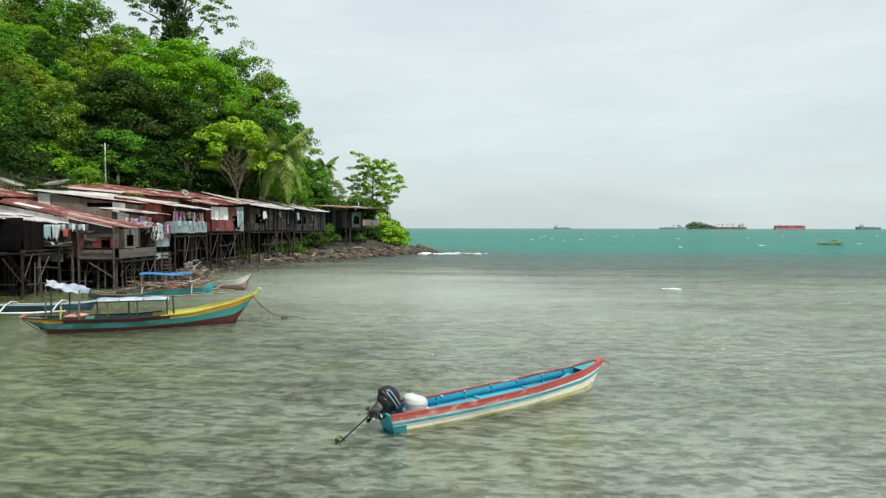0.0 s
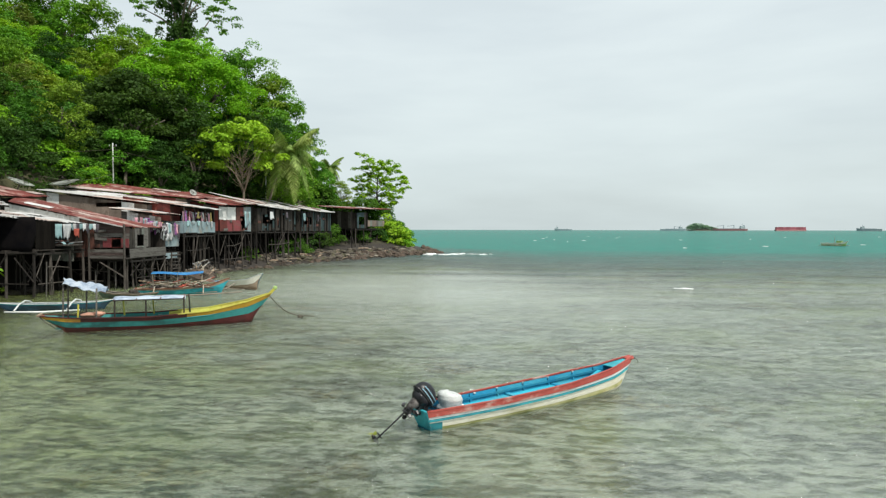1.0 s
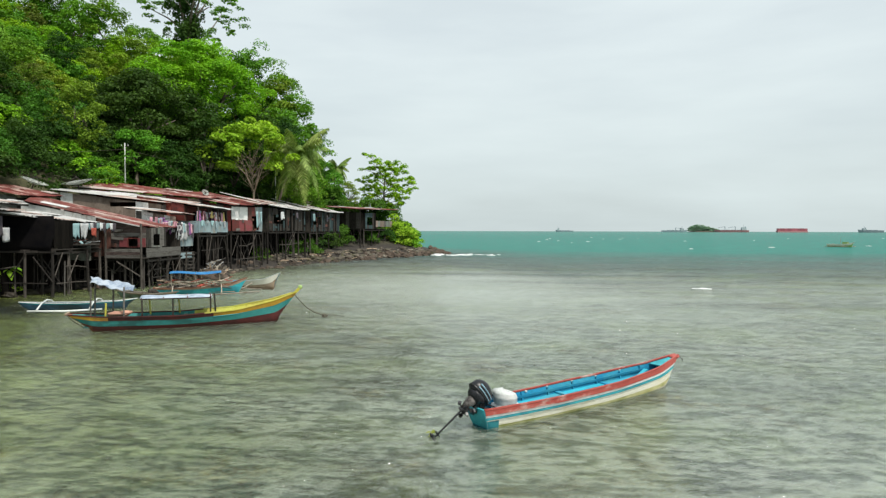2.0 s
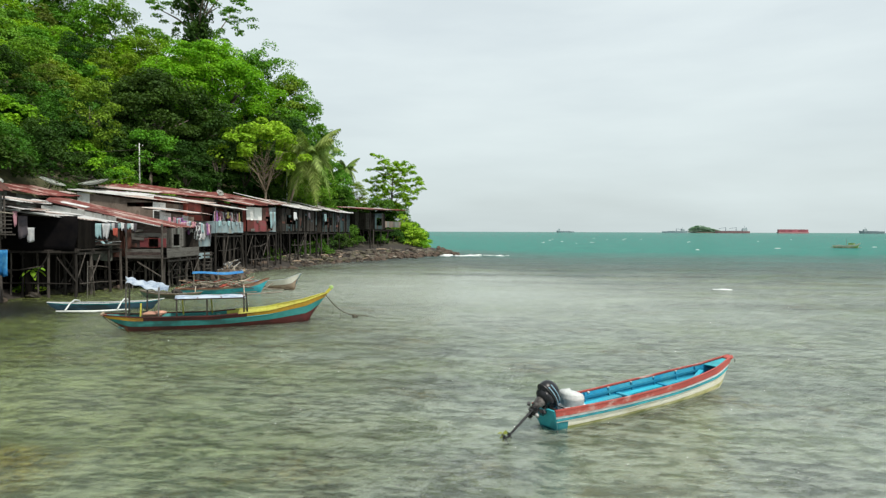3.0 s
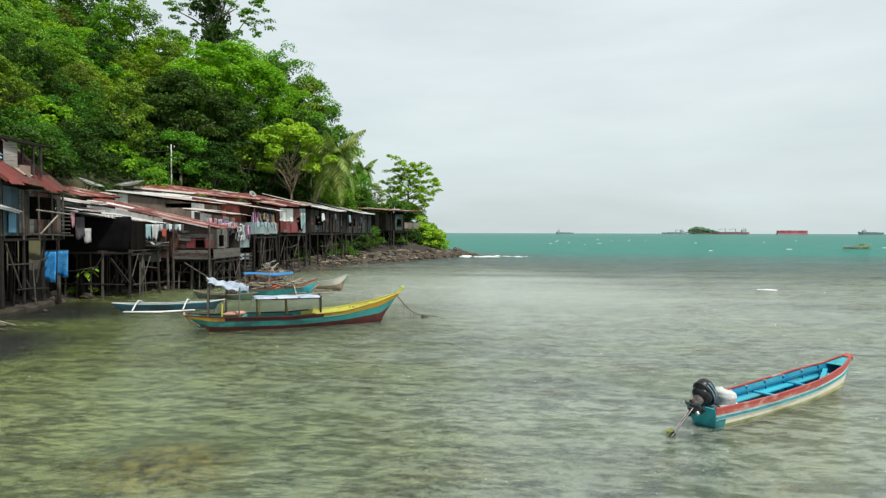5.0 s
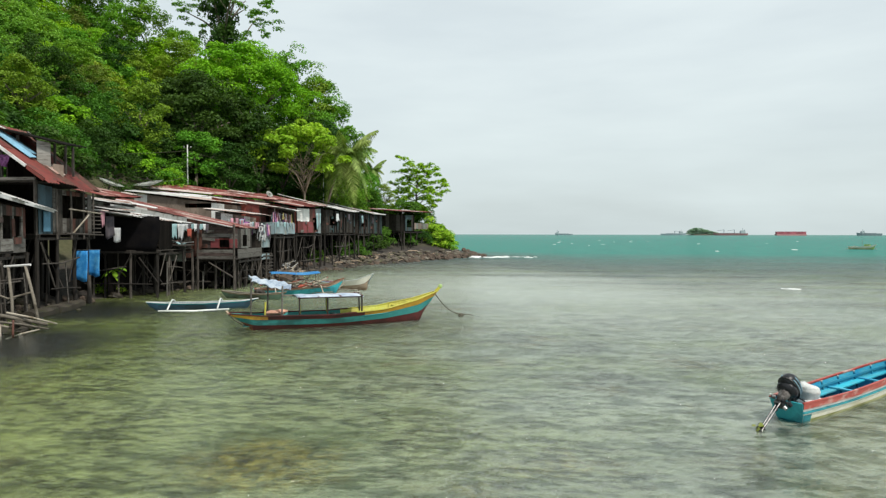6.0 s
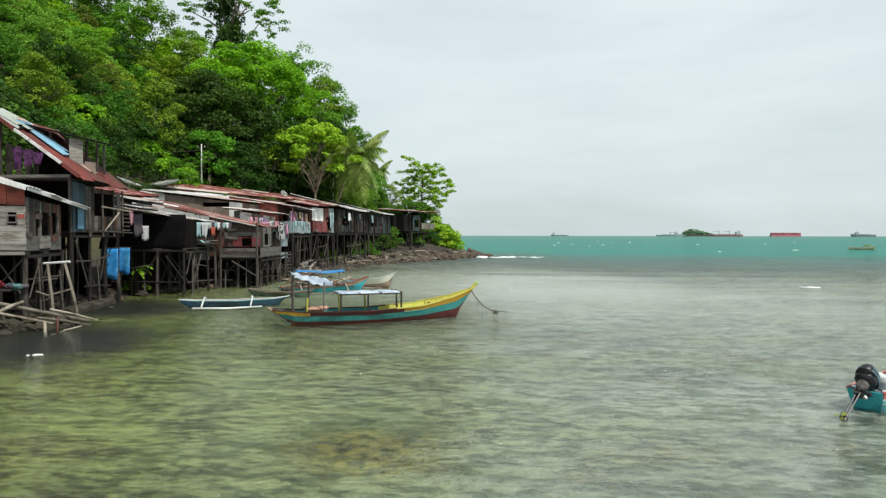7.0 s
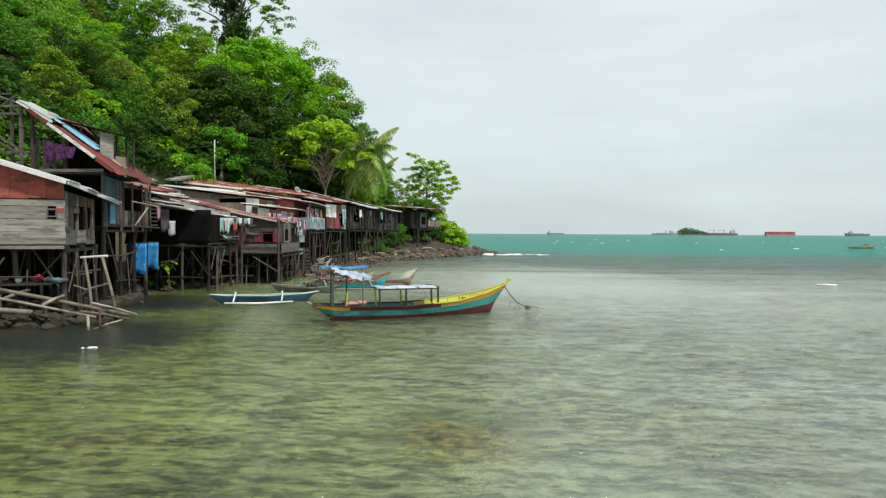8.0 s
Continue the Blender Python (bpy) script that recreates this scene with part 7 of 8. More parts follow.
for sg in (0.045, -0.045):
    part("shaft_tube", Build().tube([low + E(-0.02 + sg * 0.5, sg, -0.30), low + E(-0.04 + sg * 0.5, sg * 0.8, -1.20)], 0.016, 6), M_ENGINE, eng)
tip = low + E(-0.04, 0, -1.21)
part("cavitation_plate", Build().box(low + E(-0.06, 0, -1.10), (0.16, 0.10, 0.012), R), M_ENGINE, eng)
part("gearcase", Build().tube([tip + E(0.12, 0, 0), tip + E(0.02, 0, 0), tip + E(-0.13, 0, 0)], [0.015, 0.045, 0.03], 8), M_ENGINE, eng, "", True)
pr = Build()
for k in range(3):
    a = k * 2.094
    pr.grid(lambda u, v: tuple(tip + E(-0.14 + 0.035 * (v - 0.5), math.cos(a + (v - 0.5) * 0.9) * (0.02 + 0.085 * u), math.sin(a + (v - 0.5) * 0.9) * (0.02 + 0.085 * u))), 3, 4, 0.006)
part("propeller", pr, M_WEED, eng, "weed-covered propeller")
part("skeg", Build().add([tip + E(0.06, 0.004, -0.02), tip + E(-0.08, 0.004, -0.02), tip + E(-0.06, 0.004, -0.13), tip + E(0.06, -0.004, -0.02), tip + E(-0.08, -0.004, -0.02), tip + E(-0.06, -0.004, -0.13)], [(0, 1, 2), (5, 4, 3), (0, 3, 4, 1), (1, 4, 5, 2), (2, 5, 3, 0)]), M_WEED, eng)
part("cowl_seam", Build().tube([R @ Vector((0.305 * math.cos(a), 0.195 * math.sin(a), -0.05)) + Vector((0.05, 0, 0.24)) for a in np.linspace(0, 6.2832, 22)], 0.014, 5), M_ENGINE_GREY, cw, "worn grey seam")
part("clamp_lever", Build().tube([(0.14, 0.12, -0.06), (0.17, 0.17, 0.0), (0.18, 0.2, 0.06)], 0.012, 5), M_STEEL_PALE, eng)
for k, (x, y, z, r_) in enumerate(((0.09, 0.1, -0.2, 0.05), (0.10, -0.11, -0.24, 0.045), (-0.08, 0.09, -0.30, 0.05), (0.05, -0.10, -0.40, 0.04), (-0.05, -0.08, -0.34, 0.045), (0.08, 0.05, -0.45, 0.05))):
    part("fitting", Build().tube([low + E(x, y, z), low + E(x * 1.4, y * 1.5, z - 0.03)], [r_, r_ * 0.8], 8), (M_STEEL_PALE, M_ENGINE, M_ENGINE_GREY)[k % 3], eng)
part("hose", Build().tube([low + E(0.05, 0.1, 0.0), low + E(0.16, 0.16, -0.16), low + E(0.06, 0.1, -0.34)], 0.014, 6), M_ENGINE, eng)
part("hose", Build().tube([low + E(0.1, -0.1, 0.0), Vector((0.3, -0.16, -0.05)), Vector((0.55, -0.1, -0.22))], 0.013, 6), M_ENGINE, eng)
part("tiller", Build().tube([low + E(0.12, 0, 0.03), Vector((0.36, 0.03, 0.14)), Vector((0.62, 0.05, 0.10))], [0.03, 0.024, 0.024], 7), M_ENGINE, eng)

jug = thing("plastic_container", "bulky white translucent plastic container behind the motor", "container", "", LB_AT @ pose(0.80, -0.02, 0.02))
def jug_fn(rx, ry, z0, z1, top, lean):
    """An upright rounded tub, drawn in towards the top."""
    def fn(u, v):
        a = 6.28318 * u
        k = (abs(math.cos(a)) ** 3.2 + abs(math.sin(a)) ** 3.2) ** (-1 / 3.2)
        r = (1 - (1 - top) * v) * (1.0 if v < 0.999 else 0.02) * (1 + 0.03 * math.sin(3 * a + 9 * v))
        return (rx * k * math.cos(a) * r + lean * v, ry * k * math.sin(a) * r, z0 + (z1 - z0) * v)
    return fn


part("body", Build().grid(jug_fn(0.28, 0.25, 0.0, 0.38, 0.96, 0.0), 28, 10), M_BAG, jug, "", True)
BAG_V, BAG_R, BAG_Z = (0, 0.5, 0.8, 0.93, 1), (0.245, 0.285, 0.265, 0.19, 0.01), (0.36, 0.50, 0.60, 0.645, 0.65)
part("film", Build().grid(lambda u, v: (-0.06 * v + float(np.interp(v, BAG_V, BAG_R)) * math.cos(6.28318 * u) * (1 + 0.03 * math.sin(25 * u)), 0.92 * float(np.interp(v, BAG_V, BAG_R)) * math.sin(6.28318 * u), float(np.interp(v, BAG_V, BAG_Z)) - 0.05 * v * math.cos(6.28318 * u)), 30, 14), M_FILM, jug, "loose translucent plastic film", True)
ball_ = thing("float_ball", "small white float lying on the boat floor", "float", "", LB_AT @ pose(1.75, -0.14, 0.13))
part("ball", Build().ball((0, 0, 0), (0.13, 0.11, 0.10), 12, 8), M_BAG, ball_, "", True)
part("cord", Build().tube([(0.1, 0, 0), (0.22, 0.03, -0.04), (0.34, 0.0, -0.06)], 0.008, 5), M_ROPE, ball_)

# yellow and green boat with canopy
PB_AT = berth((-18.45, 23.05), (-10.75, 27.35))
boat = thing("passenger_boat", "yellow and sea-green wooden boat with a low white canopy", "boat", "boats", PB_AT)
H = Hull(8.82, 1.52, 0.50, 0.10, [(0, 0.66), (0.12, 0.56), (0.45, 0.50), (0.7, 0.62), (0.88, 0.92), (1, 1.24)], [(0, 0.05), (0.1, -0.18), (0.5, -0.24), (0.88, -0.16), (1, 0.20)], 0.30, 1.0, 0.09)
part("hull", H.strip(0.0, 0.50, 0, 4), M_BOAT_MAROON, boat, "dark maroon lower hull", True)
part("stripe", H.strip(0.50, 0.80, -0.004, 2), M_BOAT_GREEN, boat, "sea-green stripe", True)
part("gunwale", H.strip(0.80, 1.0, -0.010, 2, 0.0, 0.16), M_BOAT_YELLOW, boat, "ochre stern gunwale")
part("gunwale", H.strip(0.80, 1.0, -0.010, 2, 0.16, 0.60), M_BOAT_MAROON, boat, "maroon gunwale")
part("gunwale", H.strip(0.80, 1.0, -0.010, 2, 0.60, 1.0), M_BOAT_YELLOW, boat, "ochre bow gunwale")
part("gunwale_cap", H.rail(0.06, 0.045, 0.012, 0.56, 1.0), M_BOAT_LEMON, boat)
part("gunwale_cap", H.rail(0.06, 0.045, 0.012, 0.0, 0.56), M_BOAT_MAROON, boat)
part("lining", H.strip(0.1, 0.98, 0.04, 4, 0.52, 1.0), M_BOAT_LEMON, boat, "lemon-yellow inner bow", True)
part("lining", H.strip(0.1, 0.98, 0.04, 4, 0.0, 0.52), M_BOAT_GREEN, boat, "sea-green inner planking", True)
part("stern_paint", H.strip(0.02, 0.5, -0.006, 3, 0.0, 0.09), M_BOAT_RUST, boat, "rust-orange stern", True)
part("floor", Build().grid(lambda u, w: (0.5 + u * 7.0, (2 * w - 1) * max(H.width(0.06 + u * 0.8) * 0.64, 0.03), 0.16 + 0.2 * max(0, u - 0.6)), 16, 2, 0.03), M_BOAT_GREEN, boat)
part("foredeck", H.deck(0.60, 0.74, -0.16), M_BOAT_TEAL, boat, "pale turquoise deck board")
for s in (0.15, 0.32, 0.48, 0.78, 0.86):
    part("thwart", H.cross(s, H.tab(H.sheer, s) - 0.10, 0.14), M_BOAT_LEMON if s > 0.5 else M_BOAT_GREEN, boat)
for s in (0.64, 0.70, 0.76, 0.82, 0.88, 0.93):
    for side in (1, -1):
        part("rib", H.rib(s, 0.04, (side,)), M_BOAT_LEMON, boat)
part("transom", H.transom(), M_BOAT_RUST, boat)
part("stem_post", Build().beam(H.at(0.985, 0.75, 1), (8.95, 0, 1.42), 0.09, 0.12), M_BOAT_LEMON, boat)
part("stern_beam", Build().beam((-0.06, -0.42, 0.70), (-0.06, 0.42, 0.70), 0.07, 0.06), M_BOAT_WOOD, boat)
part("stern_rope", Build().tube([(-0.05, -0.2, 0.68), (0.15, -0.28, 0.45), (0.5, -0.34, 0.2)], 0.02, 5), M_ROPE, boat)
can = part("canopy", Build().grid(lambda u, w: (2.55 + 2.70 * u, (2 * w - 1) * 0.66, 1.30 - 0.05 * (2 * w - 1) ** 2 + 0.015 * math.sin(u * 18) - 0.03 * u), 16, 6, 0.035), M_WHITE_TARP, boat, "faded pale canopy sheet", True)
for x in (2.6, 3.4, 4.3, 5.2):
    part("canopy_bow", Build().beam((x, -0.68, 1.24), (x, 0.68, 1.24), 0.04, 0.05), M_BOAT_MAROON, can)
for x, m in ((2.62, M_PLANK_DARK), (3.75, M_PLANK_DARK), (5.18, M_PLANK_DARK)):
    for sg in (1, -1):
        part("canopy_post", Build().beam((x + 0.25 * (sg > 0), sg * 0.64, 0.45), (x + 0.2 * (sg > 0), sg * 0.63, 1.25), 0.055, 0.06, (1, 0, 0)), M_BOAT_LEMON if sg > 0 and x < 4 else m, boat)
part("canopy_rail", Build().beam((2.55, 0.65, 1.22), (5.2, 0.65, 1.19), 0.04, 0.05).beam((2.55, -0.65, 1.22), (5.2, -0.65, 1.19), 0.04, 0.05), M_PLANK_DARK, boat)
for x, sg, top in ((0.78, -0.35, 2.02), (1.5, 0.35, 1.85), (1.95, -0.5, 1.72), (0.85, 0.35, 2.0), (1.3, -0.45, 1.1)):
    part("pole", Build().tube([(x, sg, 0.4), (x + 0.03, sg, top)], 0.035, 6), M_PLANK_GREY if top > 1.2 else M_BOAT_LEMON, boat)
part("stem_knob", Build().ball((8.97, 0, 1.45), (0.10, 0.07, 0.10), 10, 8, 0.08, 3), M_BOAT_LIME, boat, "pale lime stem knob", True)


def tarp_fn(u, w):
    x = 0.80 + 1.50 * u
    z = 2.05 - 0.30 * u ** 1.2 + 0.05 * math.sin(u * 9 + w * 3) * (0.3 + w) - (0.12 + 0.5 * u * (1 - u)) * (2 * w - 1) ** 2 + 0.05 * math.sin(w * 14 + u * 5) + 0.035 * math.sin(u * 23 - w * 17)
    return (x + 0.05 * math.sin(w * 7), (2 * w - 1) * 0.5 + 0.05 * math.sin(u * 11), z)


t = thing("crumpled_tarp", "crumpled pale tarpaulin slung on poles at the stern", "tarp", "", PB_AT)
part("sheet", Build().grid(tarp_fn, 20, 14, 0.02), M_WHITE_TARP, t, "", True)
net = thing("fishing_net", "small heap of salmon-pink net in the boat", "net", "", PB_AT @ pose(1.75, 0.0, 0.62))
M_RAG_PEACH = surf("peach_net", (0.52, 0.27, 0.19), (0.66, 0.40, 0.30), (0.34, 0.16, 0.12), 8, (1, 1, 1), 0.85)
part("heap", Build().ball((0, 0, -0.02), (0.42, 0.28, 0.11), 14, 8, 0.22, 4), M_RAG_PEACH, net, "", True)
part("fold", Build().ball((0.25, -0.12, 0.05), (0.22, 0.15, 0.07), 10, 6, 0.25, 5), M_RAG_PEACH, net, "", True)
for i in range(2):
    part("rope_coil", Build().tube([(-0.3 + 0.18 * math.cos(a), 0.1 + 0.15 * math.sin(a), 0.06 + 0.02 * i) for a in np.linspace(0, 6.1, 14)], 0.015, 5), M_ROPE, net)
an = thing("mooring_line", "dark weedy mooring line running from the bow into water", "rope", "", PB_AT)
line = [Vector((8.7, 0.0, 1.15)).lerp(Vector((10.1, 0.3, 0.1)), k / 8) - Vector((0, 0, 0.22 * math.sin(math.pi * k / 8))) for k in range(9)]
part("line", Build().tube(line, 0.022, 6), M_ROPE, an)
part("line", Build().tube([(10.1, 0.3, 0.10), (10.6, 0.4, 0.05), (11.2, 0.5, -0.1)], 0.018, 6), M_ROPE, an)
part("weed", Build().ball((10.12, 0.3, 0.06), (0.16, 0.12, 0.10), 10, 7, 0.3, 7), M_ROPE, an, "dark weed clump")
for k, (u, dz) in enumerate(((2, 0.55), (4, 0.5), (5, 0.4))):
    p = line[u]
    part("strand", Build().tube([p, p + Vector((0.03, 0.02, -dz * 0.6)), p + Vector((-0.02, 0.02, -dz))], 0.008, 5), M_ROPE, an)
part("lashing", Build().tube([(8.62 + 0.05 * math.cos(a), 0.09 * math.sin(a), 1.12 + 0.1 * math.cos(a)) for a in np.linspace(0, 6.3, 12)], 0.03, 6), M_ROPE, an)

# blue outrigger canoe
OC_AT = berth((-25.25, 28.4), (-20.4, 30.5))
boat = thing("outrigger_canoe", "dark blue outrigger canoe with white bamboo floats", "canoe", "boats", OC_AT)
H = Hull(5.3, 0.62, 0.06, 0.06, [(0, 0.42), (0.15, 0.36), (0.5, 0.32), (0.85, 0.36), (1, 0.46)], [(0, 0.20), (0.12, -0.08), (0.5, -0.14), (0.88, -0.08), (1, 0.25)], 0.45, 0.8)
part("hull", H.strip(0.0, 0.86, 0, 4), M_BOAT_DARKBLUE, boat, "", True)
part("gunwale", H.strip(0.86, 1.0, -0.006, 1), M_BOAT_TEAL, boat, "faded teal gunwale")
part("gunwale_cap", H.rail(0.035, 0.03, 0.01), M_BOAT_WHITE, boat)
part("lining", H.strip(0.1, 0.98, 0.025, 3), M_BOAT_DARKBLUE, boat, "", True)
for s in (0.2, 0.4, 0.6, 0.8):
    part("thwart", H.cross(s, 0.28, 0.10), M_BOAT_WOOD, boat)
for y, x0, x1 in ((-1.15, 0.7, 3.9), (1.15, 1.0, 3.9)):
    part("float", Build().tube([(x0, y, 0.10), ((x0 + x1) / 2, y, 0.04), (x1, y, 0.09)], [0.04, 0.055, 0.04], 7), M_BOAT_WHITE, boat, "white bamboo float", True)
for x in (1.2, 3.45):
    part("boom", Build().tube([(x - 0.1, -1.2, 0.12), (x - 0.02, -0.7, 0.40), (x, 0, 0.50), (x + 0.02, 0.7, 0.40), (x + 0.1, 1.2, 0.12)], 0.04, 7), M_BOAT_WHITE, boat, "white crooked boom", True)

# work boat full of sticks under a blue sheet
WB_AT = berth((-23.1, 36.2), (-18.1, 38.7))
boat = thing("work_boat", "teal wooden boat heaped with sticks, blue sheet overhead", "boat", "boats", WB_AT)
H = Hull(5.6, 1.15, 0.5, 0.08, [(0, 0.42), (0.4, 0.40), (0.8, 0.55), (1, 0.95)], [(0, -0.08), (0.5, -0.14), (0.88, -0.06), (1, 0.2)], 0.45, 0.9)
part("hull", H.strip(0.0, 0.8, 0, 4), M_BOAT_TEAL, boat, "", True)
part("gunwale", H.strip(0.8, 1.0, -0.008, 1), M_BOAT_WOOD, boat, "worn bare gunwale")
part("gunwale_cap", H.rail(0.045, 0.04, 0.01), M_BOAT_RUST, boat)
part("lining", H.strip(0.1, 0.98, 0.03, 3), M_BOAT_WOOD, boat, "", True)
part("transom", H.transom(), M_BOAT_TEAL, boat)
part("floor", Build().grid(lambda u, w: (0.2 + u * 4.6, (2 * w - 1) * max(H.width(0.04 + u * 0.8) * 0.60, 0.03), 0.10), 10, 2, 0.03), M_BOAT_WOOD, boat)
for y, x0, x1 in ((-1.5, 0.6, 6.3), (1.5, 0.8, 5.6)):
    part("float", Build().tube([(x0, y, 0.12), ((x0 + x1) / 2, y, 0.05), (x1, y, 0.16)], 0.045, 7), M_BAMBOO, boat, "pale bamboo float", True)
for x in (1.2, 4.0):
    part("boom", Build().tube([(x, -1.55, 0.14), (x, -0.6, 0.52), (x, 0.6, 0.52), (x + 0.05, 1.55, 0.14)], 0.04, 7), M_BAMBOO, boat, "", True)
part("sheet", Build().grid(lambda u, w: (1.0 + 3.0 * u, (2 * w - 1) * 0.75 + 0.3, 1.36 + 0.04 * math.sin(u * 6 + 1) - 0.06 * (2 * w - 1) ** 2 + 0.02 * math.sin(w * 11 + u * 7)), 16, 8, 0.025), M_BLUE_TARP, boat, "bright blue awning sheet", True)
for x in (1.1, 2.5, 3.9):
    for y in (-0.35, 0.95):
        part("pole", Build().tube([(x, y * 0.6, 0.3), (x, y, 1.33)], 0.03, 6), M_BAMBOO, boat)
sticks = thing("stick_heap", "untidy heap of sticks, planks and nets in the boat", "sticks", "", WB_AT)
rn = random.Random(3)
for i in range(64):
    x, y, a, ln = rn.uniform(0.5, 4.6), rn.uniform(-0.5, 0.5), rn.uniform(-0.9, 0.9), rn.uniform(0.4, 1.7)
    p = Vector((x, y, 0.40 + rn.uniform(0, 0.48)))
    d = Vector((math.cos(a), math.sin(a), rn.uniform(-0.3, 0.3))) * ln / 2
    part("stick", Build().tube([p - d, p + d], rn.uniform(0.018, 0.04), 5), rn.choice((M_BAMBOO, M_BAMBOO, M_BOAT_WOOD, M_RAG_RED, M_POST)), sticks)
for i in range(5):
    part("net", Build().ball((1.2 + i * 0.6, rn.uniform(-0.25, 0.25), 0.42), (0.38, 0.3, 0.2), 10, 6, 0.25, 40 + i), rn.choice((M_BOAT_WOOD, M_RAG_RED, M_POST)), sticks)

# bare dugout behind the passenger boat
boat = thing("dugout_canoe", "bare brown dugout canoe with bundles aboard", "canoe", "boats", berth((-24.6, 35.0), (-20.3, 34.2)))
H = Hull(4.4, 0.6, 0.06, 0.06, [(0, 0.42), (0.3, 0.30), (0.7, 0.30), (1, 0.44)], [(0, 0.16), (0.12, -0.08), (0.88, -0.08), (1, 0.18)], 0.45, 0.8)
M_BOAT_MOSS = surf("mossy_green_hull_paint", (0.07, 0.12, 0.085), (0.11, 0.17, 0.12), (0.06, 0.06, 0.04), 1.8, (0.5, 1, 1), 0.6, bump=0.15, world_space=False)
part("hull", H.strip(0.0, 0.8, 0, 4), M_BOAT_MOSS, boat, "dull green lower hull", True)
part("gunwale", H.strip(0.8, 1.0, -0.006, 1), M_BOAT_WOOD, boat)
part("gunwale_cap", H.rail(0.04, 0.03, 0.01), M_BAMBOO, boat)
part("lining", H.strip(0.1, 0.98, 0.03, 3), M_POST, boat, "", True)
for s in (0.3, 0.55, 0.75):
    part("thwart", H.cross(s, 0.25, 0.12), M_BOAT_WOOD, boat)
for x, y in ((2.5, 0.05), (2.8, -0.05)):
    sk = thing("net_bundle", "brown bundle of netting lying in the canoe", "net", "", berth((-24.6, 35.0), (-20.3, 34.2)) @ pose(x, y, 0.36))
    part("bundle", Build().ball((0, 0, 0), (0.22, 0.2, 0.18), 10, 7, 0.3, int(x * 10)), M_POST, sk, "", True)

# pale boat behind
boat = thing("fishing_boat", "pale weathered wooden boat with upswept bow", "boat", "boats", berth((-21.3, 42.0), (-16.7, 40.4)))
H = Hull(5.0, 1.2, 0.5, 0.08, [(0, 0.45), (0.4, 0.46), (0.8, 0.72), (1, 1.12)], [(0, -0.08), (0.5, -0.14), (0.88, -0.04), (1, 0.45)], 0.45, 1.0)
part("hull", H.strip(0.0, 0.55, 0, 4), M_BOAT_WOOD, boat, "", True)
part("gunwale", H.strip(0.55, 1.0, -0.008, 1), M_CREAM, boat, "chalky pale upper strake")
part("gunwale_cap", H.rail(0.045, 0.04, 0.01), M_BOAT_WHITE, boat)
part("lining", H.strip(0.1, 0.98, 0.03, 3), M_BOAT_BLUE, boat, "faded blue inside", True)
part("transom", H.transom(), M_BOAT_WOOD, boat)
for s in (0.25, 0.5, 0.7):
    part("thwart", H.cross(s, 0.36, 0.14), M_BOAT_WOOD, boat)
part("boom", Build().tube([(3.0, -1.3, 0.15), (3.1, 0, 0.62), (3.2, 1.2, 0.2)], 0.035, 6), M_BAMBOO, boat)
part("float", Build().tube([(1.2, -1.3, 0.08), (4.6, -1.3, 0.14)], 0.04, 6), M_BAMBOO, boat)

# ---- bamboo and timber at the foot of the near hut ----
pile = thing("pole_landing", "broken landing of bamboo poles over the rocks", "landing")
for p, q, r, m in (((-30.2, 18.9, 1.5), (-26.0, 20.93, 0.30), 0.065, M_BAMBOO), ((-30.8, 19.9, 1.67), (-25.8, 22.63, 0.16), 0.10, M_BAMBOO_GREY), ((-26.5, 21.4, 0.78), (-25.5, 22.75, 0.17), 0.05, M_BAMBOO),
                   ((-27.82, 20.55, 0.76), (-27.9, 21.75, 1.0), 0.085, M_BAMBOO), ((-29.15, 20.3, 1.0), (-29.18, 21.6, 1.22), 0.085, M_BAMBOO_GREY), ((-26.2, 20.75, 0.42), (-26.05, 20.6, -0.4), 0.065, M_BAMBOO),
                   ((-26.0, 20.8, -0.12), (-25.65, 22.0, 0.06), 0.045, M_BAMBOO), ((-26.6, 20.9, 0.52), (-25.55, 22.35, 0.03), 0.055, M_BAMBOO_GREY), ((-25.9, 21.0, -0.35), (-25.95, 21.1, 0.55), 0.05, M_PLANK_BROWN),
                   ((-27.9, 20.8, -0.3), (-27.9, 20.8, 0.9), 0.07, M_POST), ((-29.3, 20.3, -0.2), (-29.3, 20.3, 1.15), 0.08, M_POST), ((-30.0, 20.0, 0.62), (-28.2, 20.5, 0.5), 0.13, M_BAMBOO_GREY), ((-29.5, 21.8, 0.75), (-26.3, 22.2, 0.5), 0.05, M_POST)):
    part("pole", Build().tube([p, lerp(p, q, 0.5) + Vector((0, 0, 0.03)), q], [r * 0.8, r * 0.78, r * 0.7], 8), m, pile, "", True)
tr = thing("trestle", "grey pole trestle with a pale crossbar", "trestle")
for p, q in (((-28.33, 23.6, 2.38), (-27.35, 22.7, -0.3)), ((-27.55, 23.6, 2.42), (-26.75, 23.4, -0.3))):
    part("leg", Build().tube([p, lerp(p, q, 0.5) + Vector((0.05, 0, 0)), q], [0.055, 0.06, 0.065], 8), M_BAMBOO_GREY, tr, "", True)
part("crossbar", Build().tube([(-28.5, 23.6, 2.40), (-27.32, 23.6, 2.48)], 0.05, 8), M_FASCIA, tr, "pale crossbar")
part("rail", Build().tube([(-28.6, 23.3, 1.25), (-28.0, 23.2, 1.1), (-27.2, 23.5, 1.35)], 0.04, 7), M_BAMBOO_GREY, tr)
part("rail", Build().tube([(-28.9, 23.2, 1.75), (-27.7, 23.7, 1.9)], 0.04, 7), M_POST, tr)
fo = thing("foam_block", "white foam scrap floating on the water", "foam", "", pose(-23.1, 16.6, 0.03, 4, 3, 30))
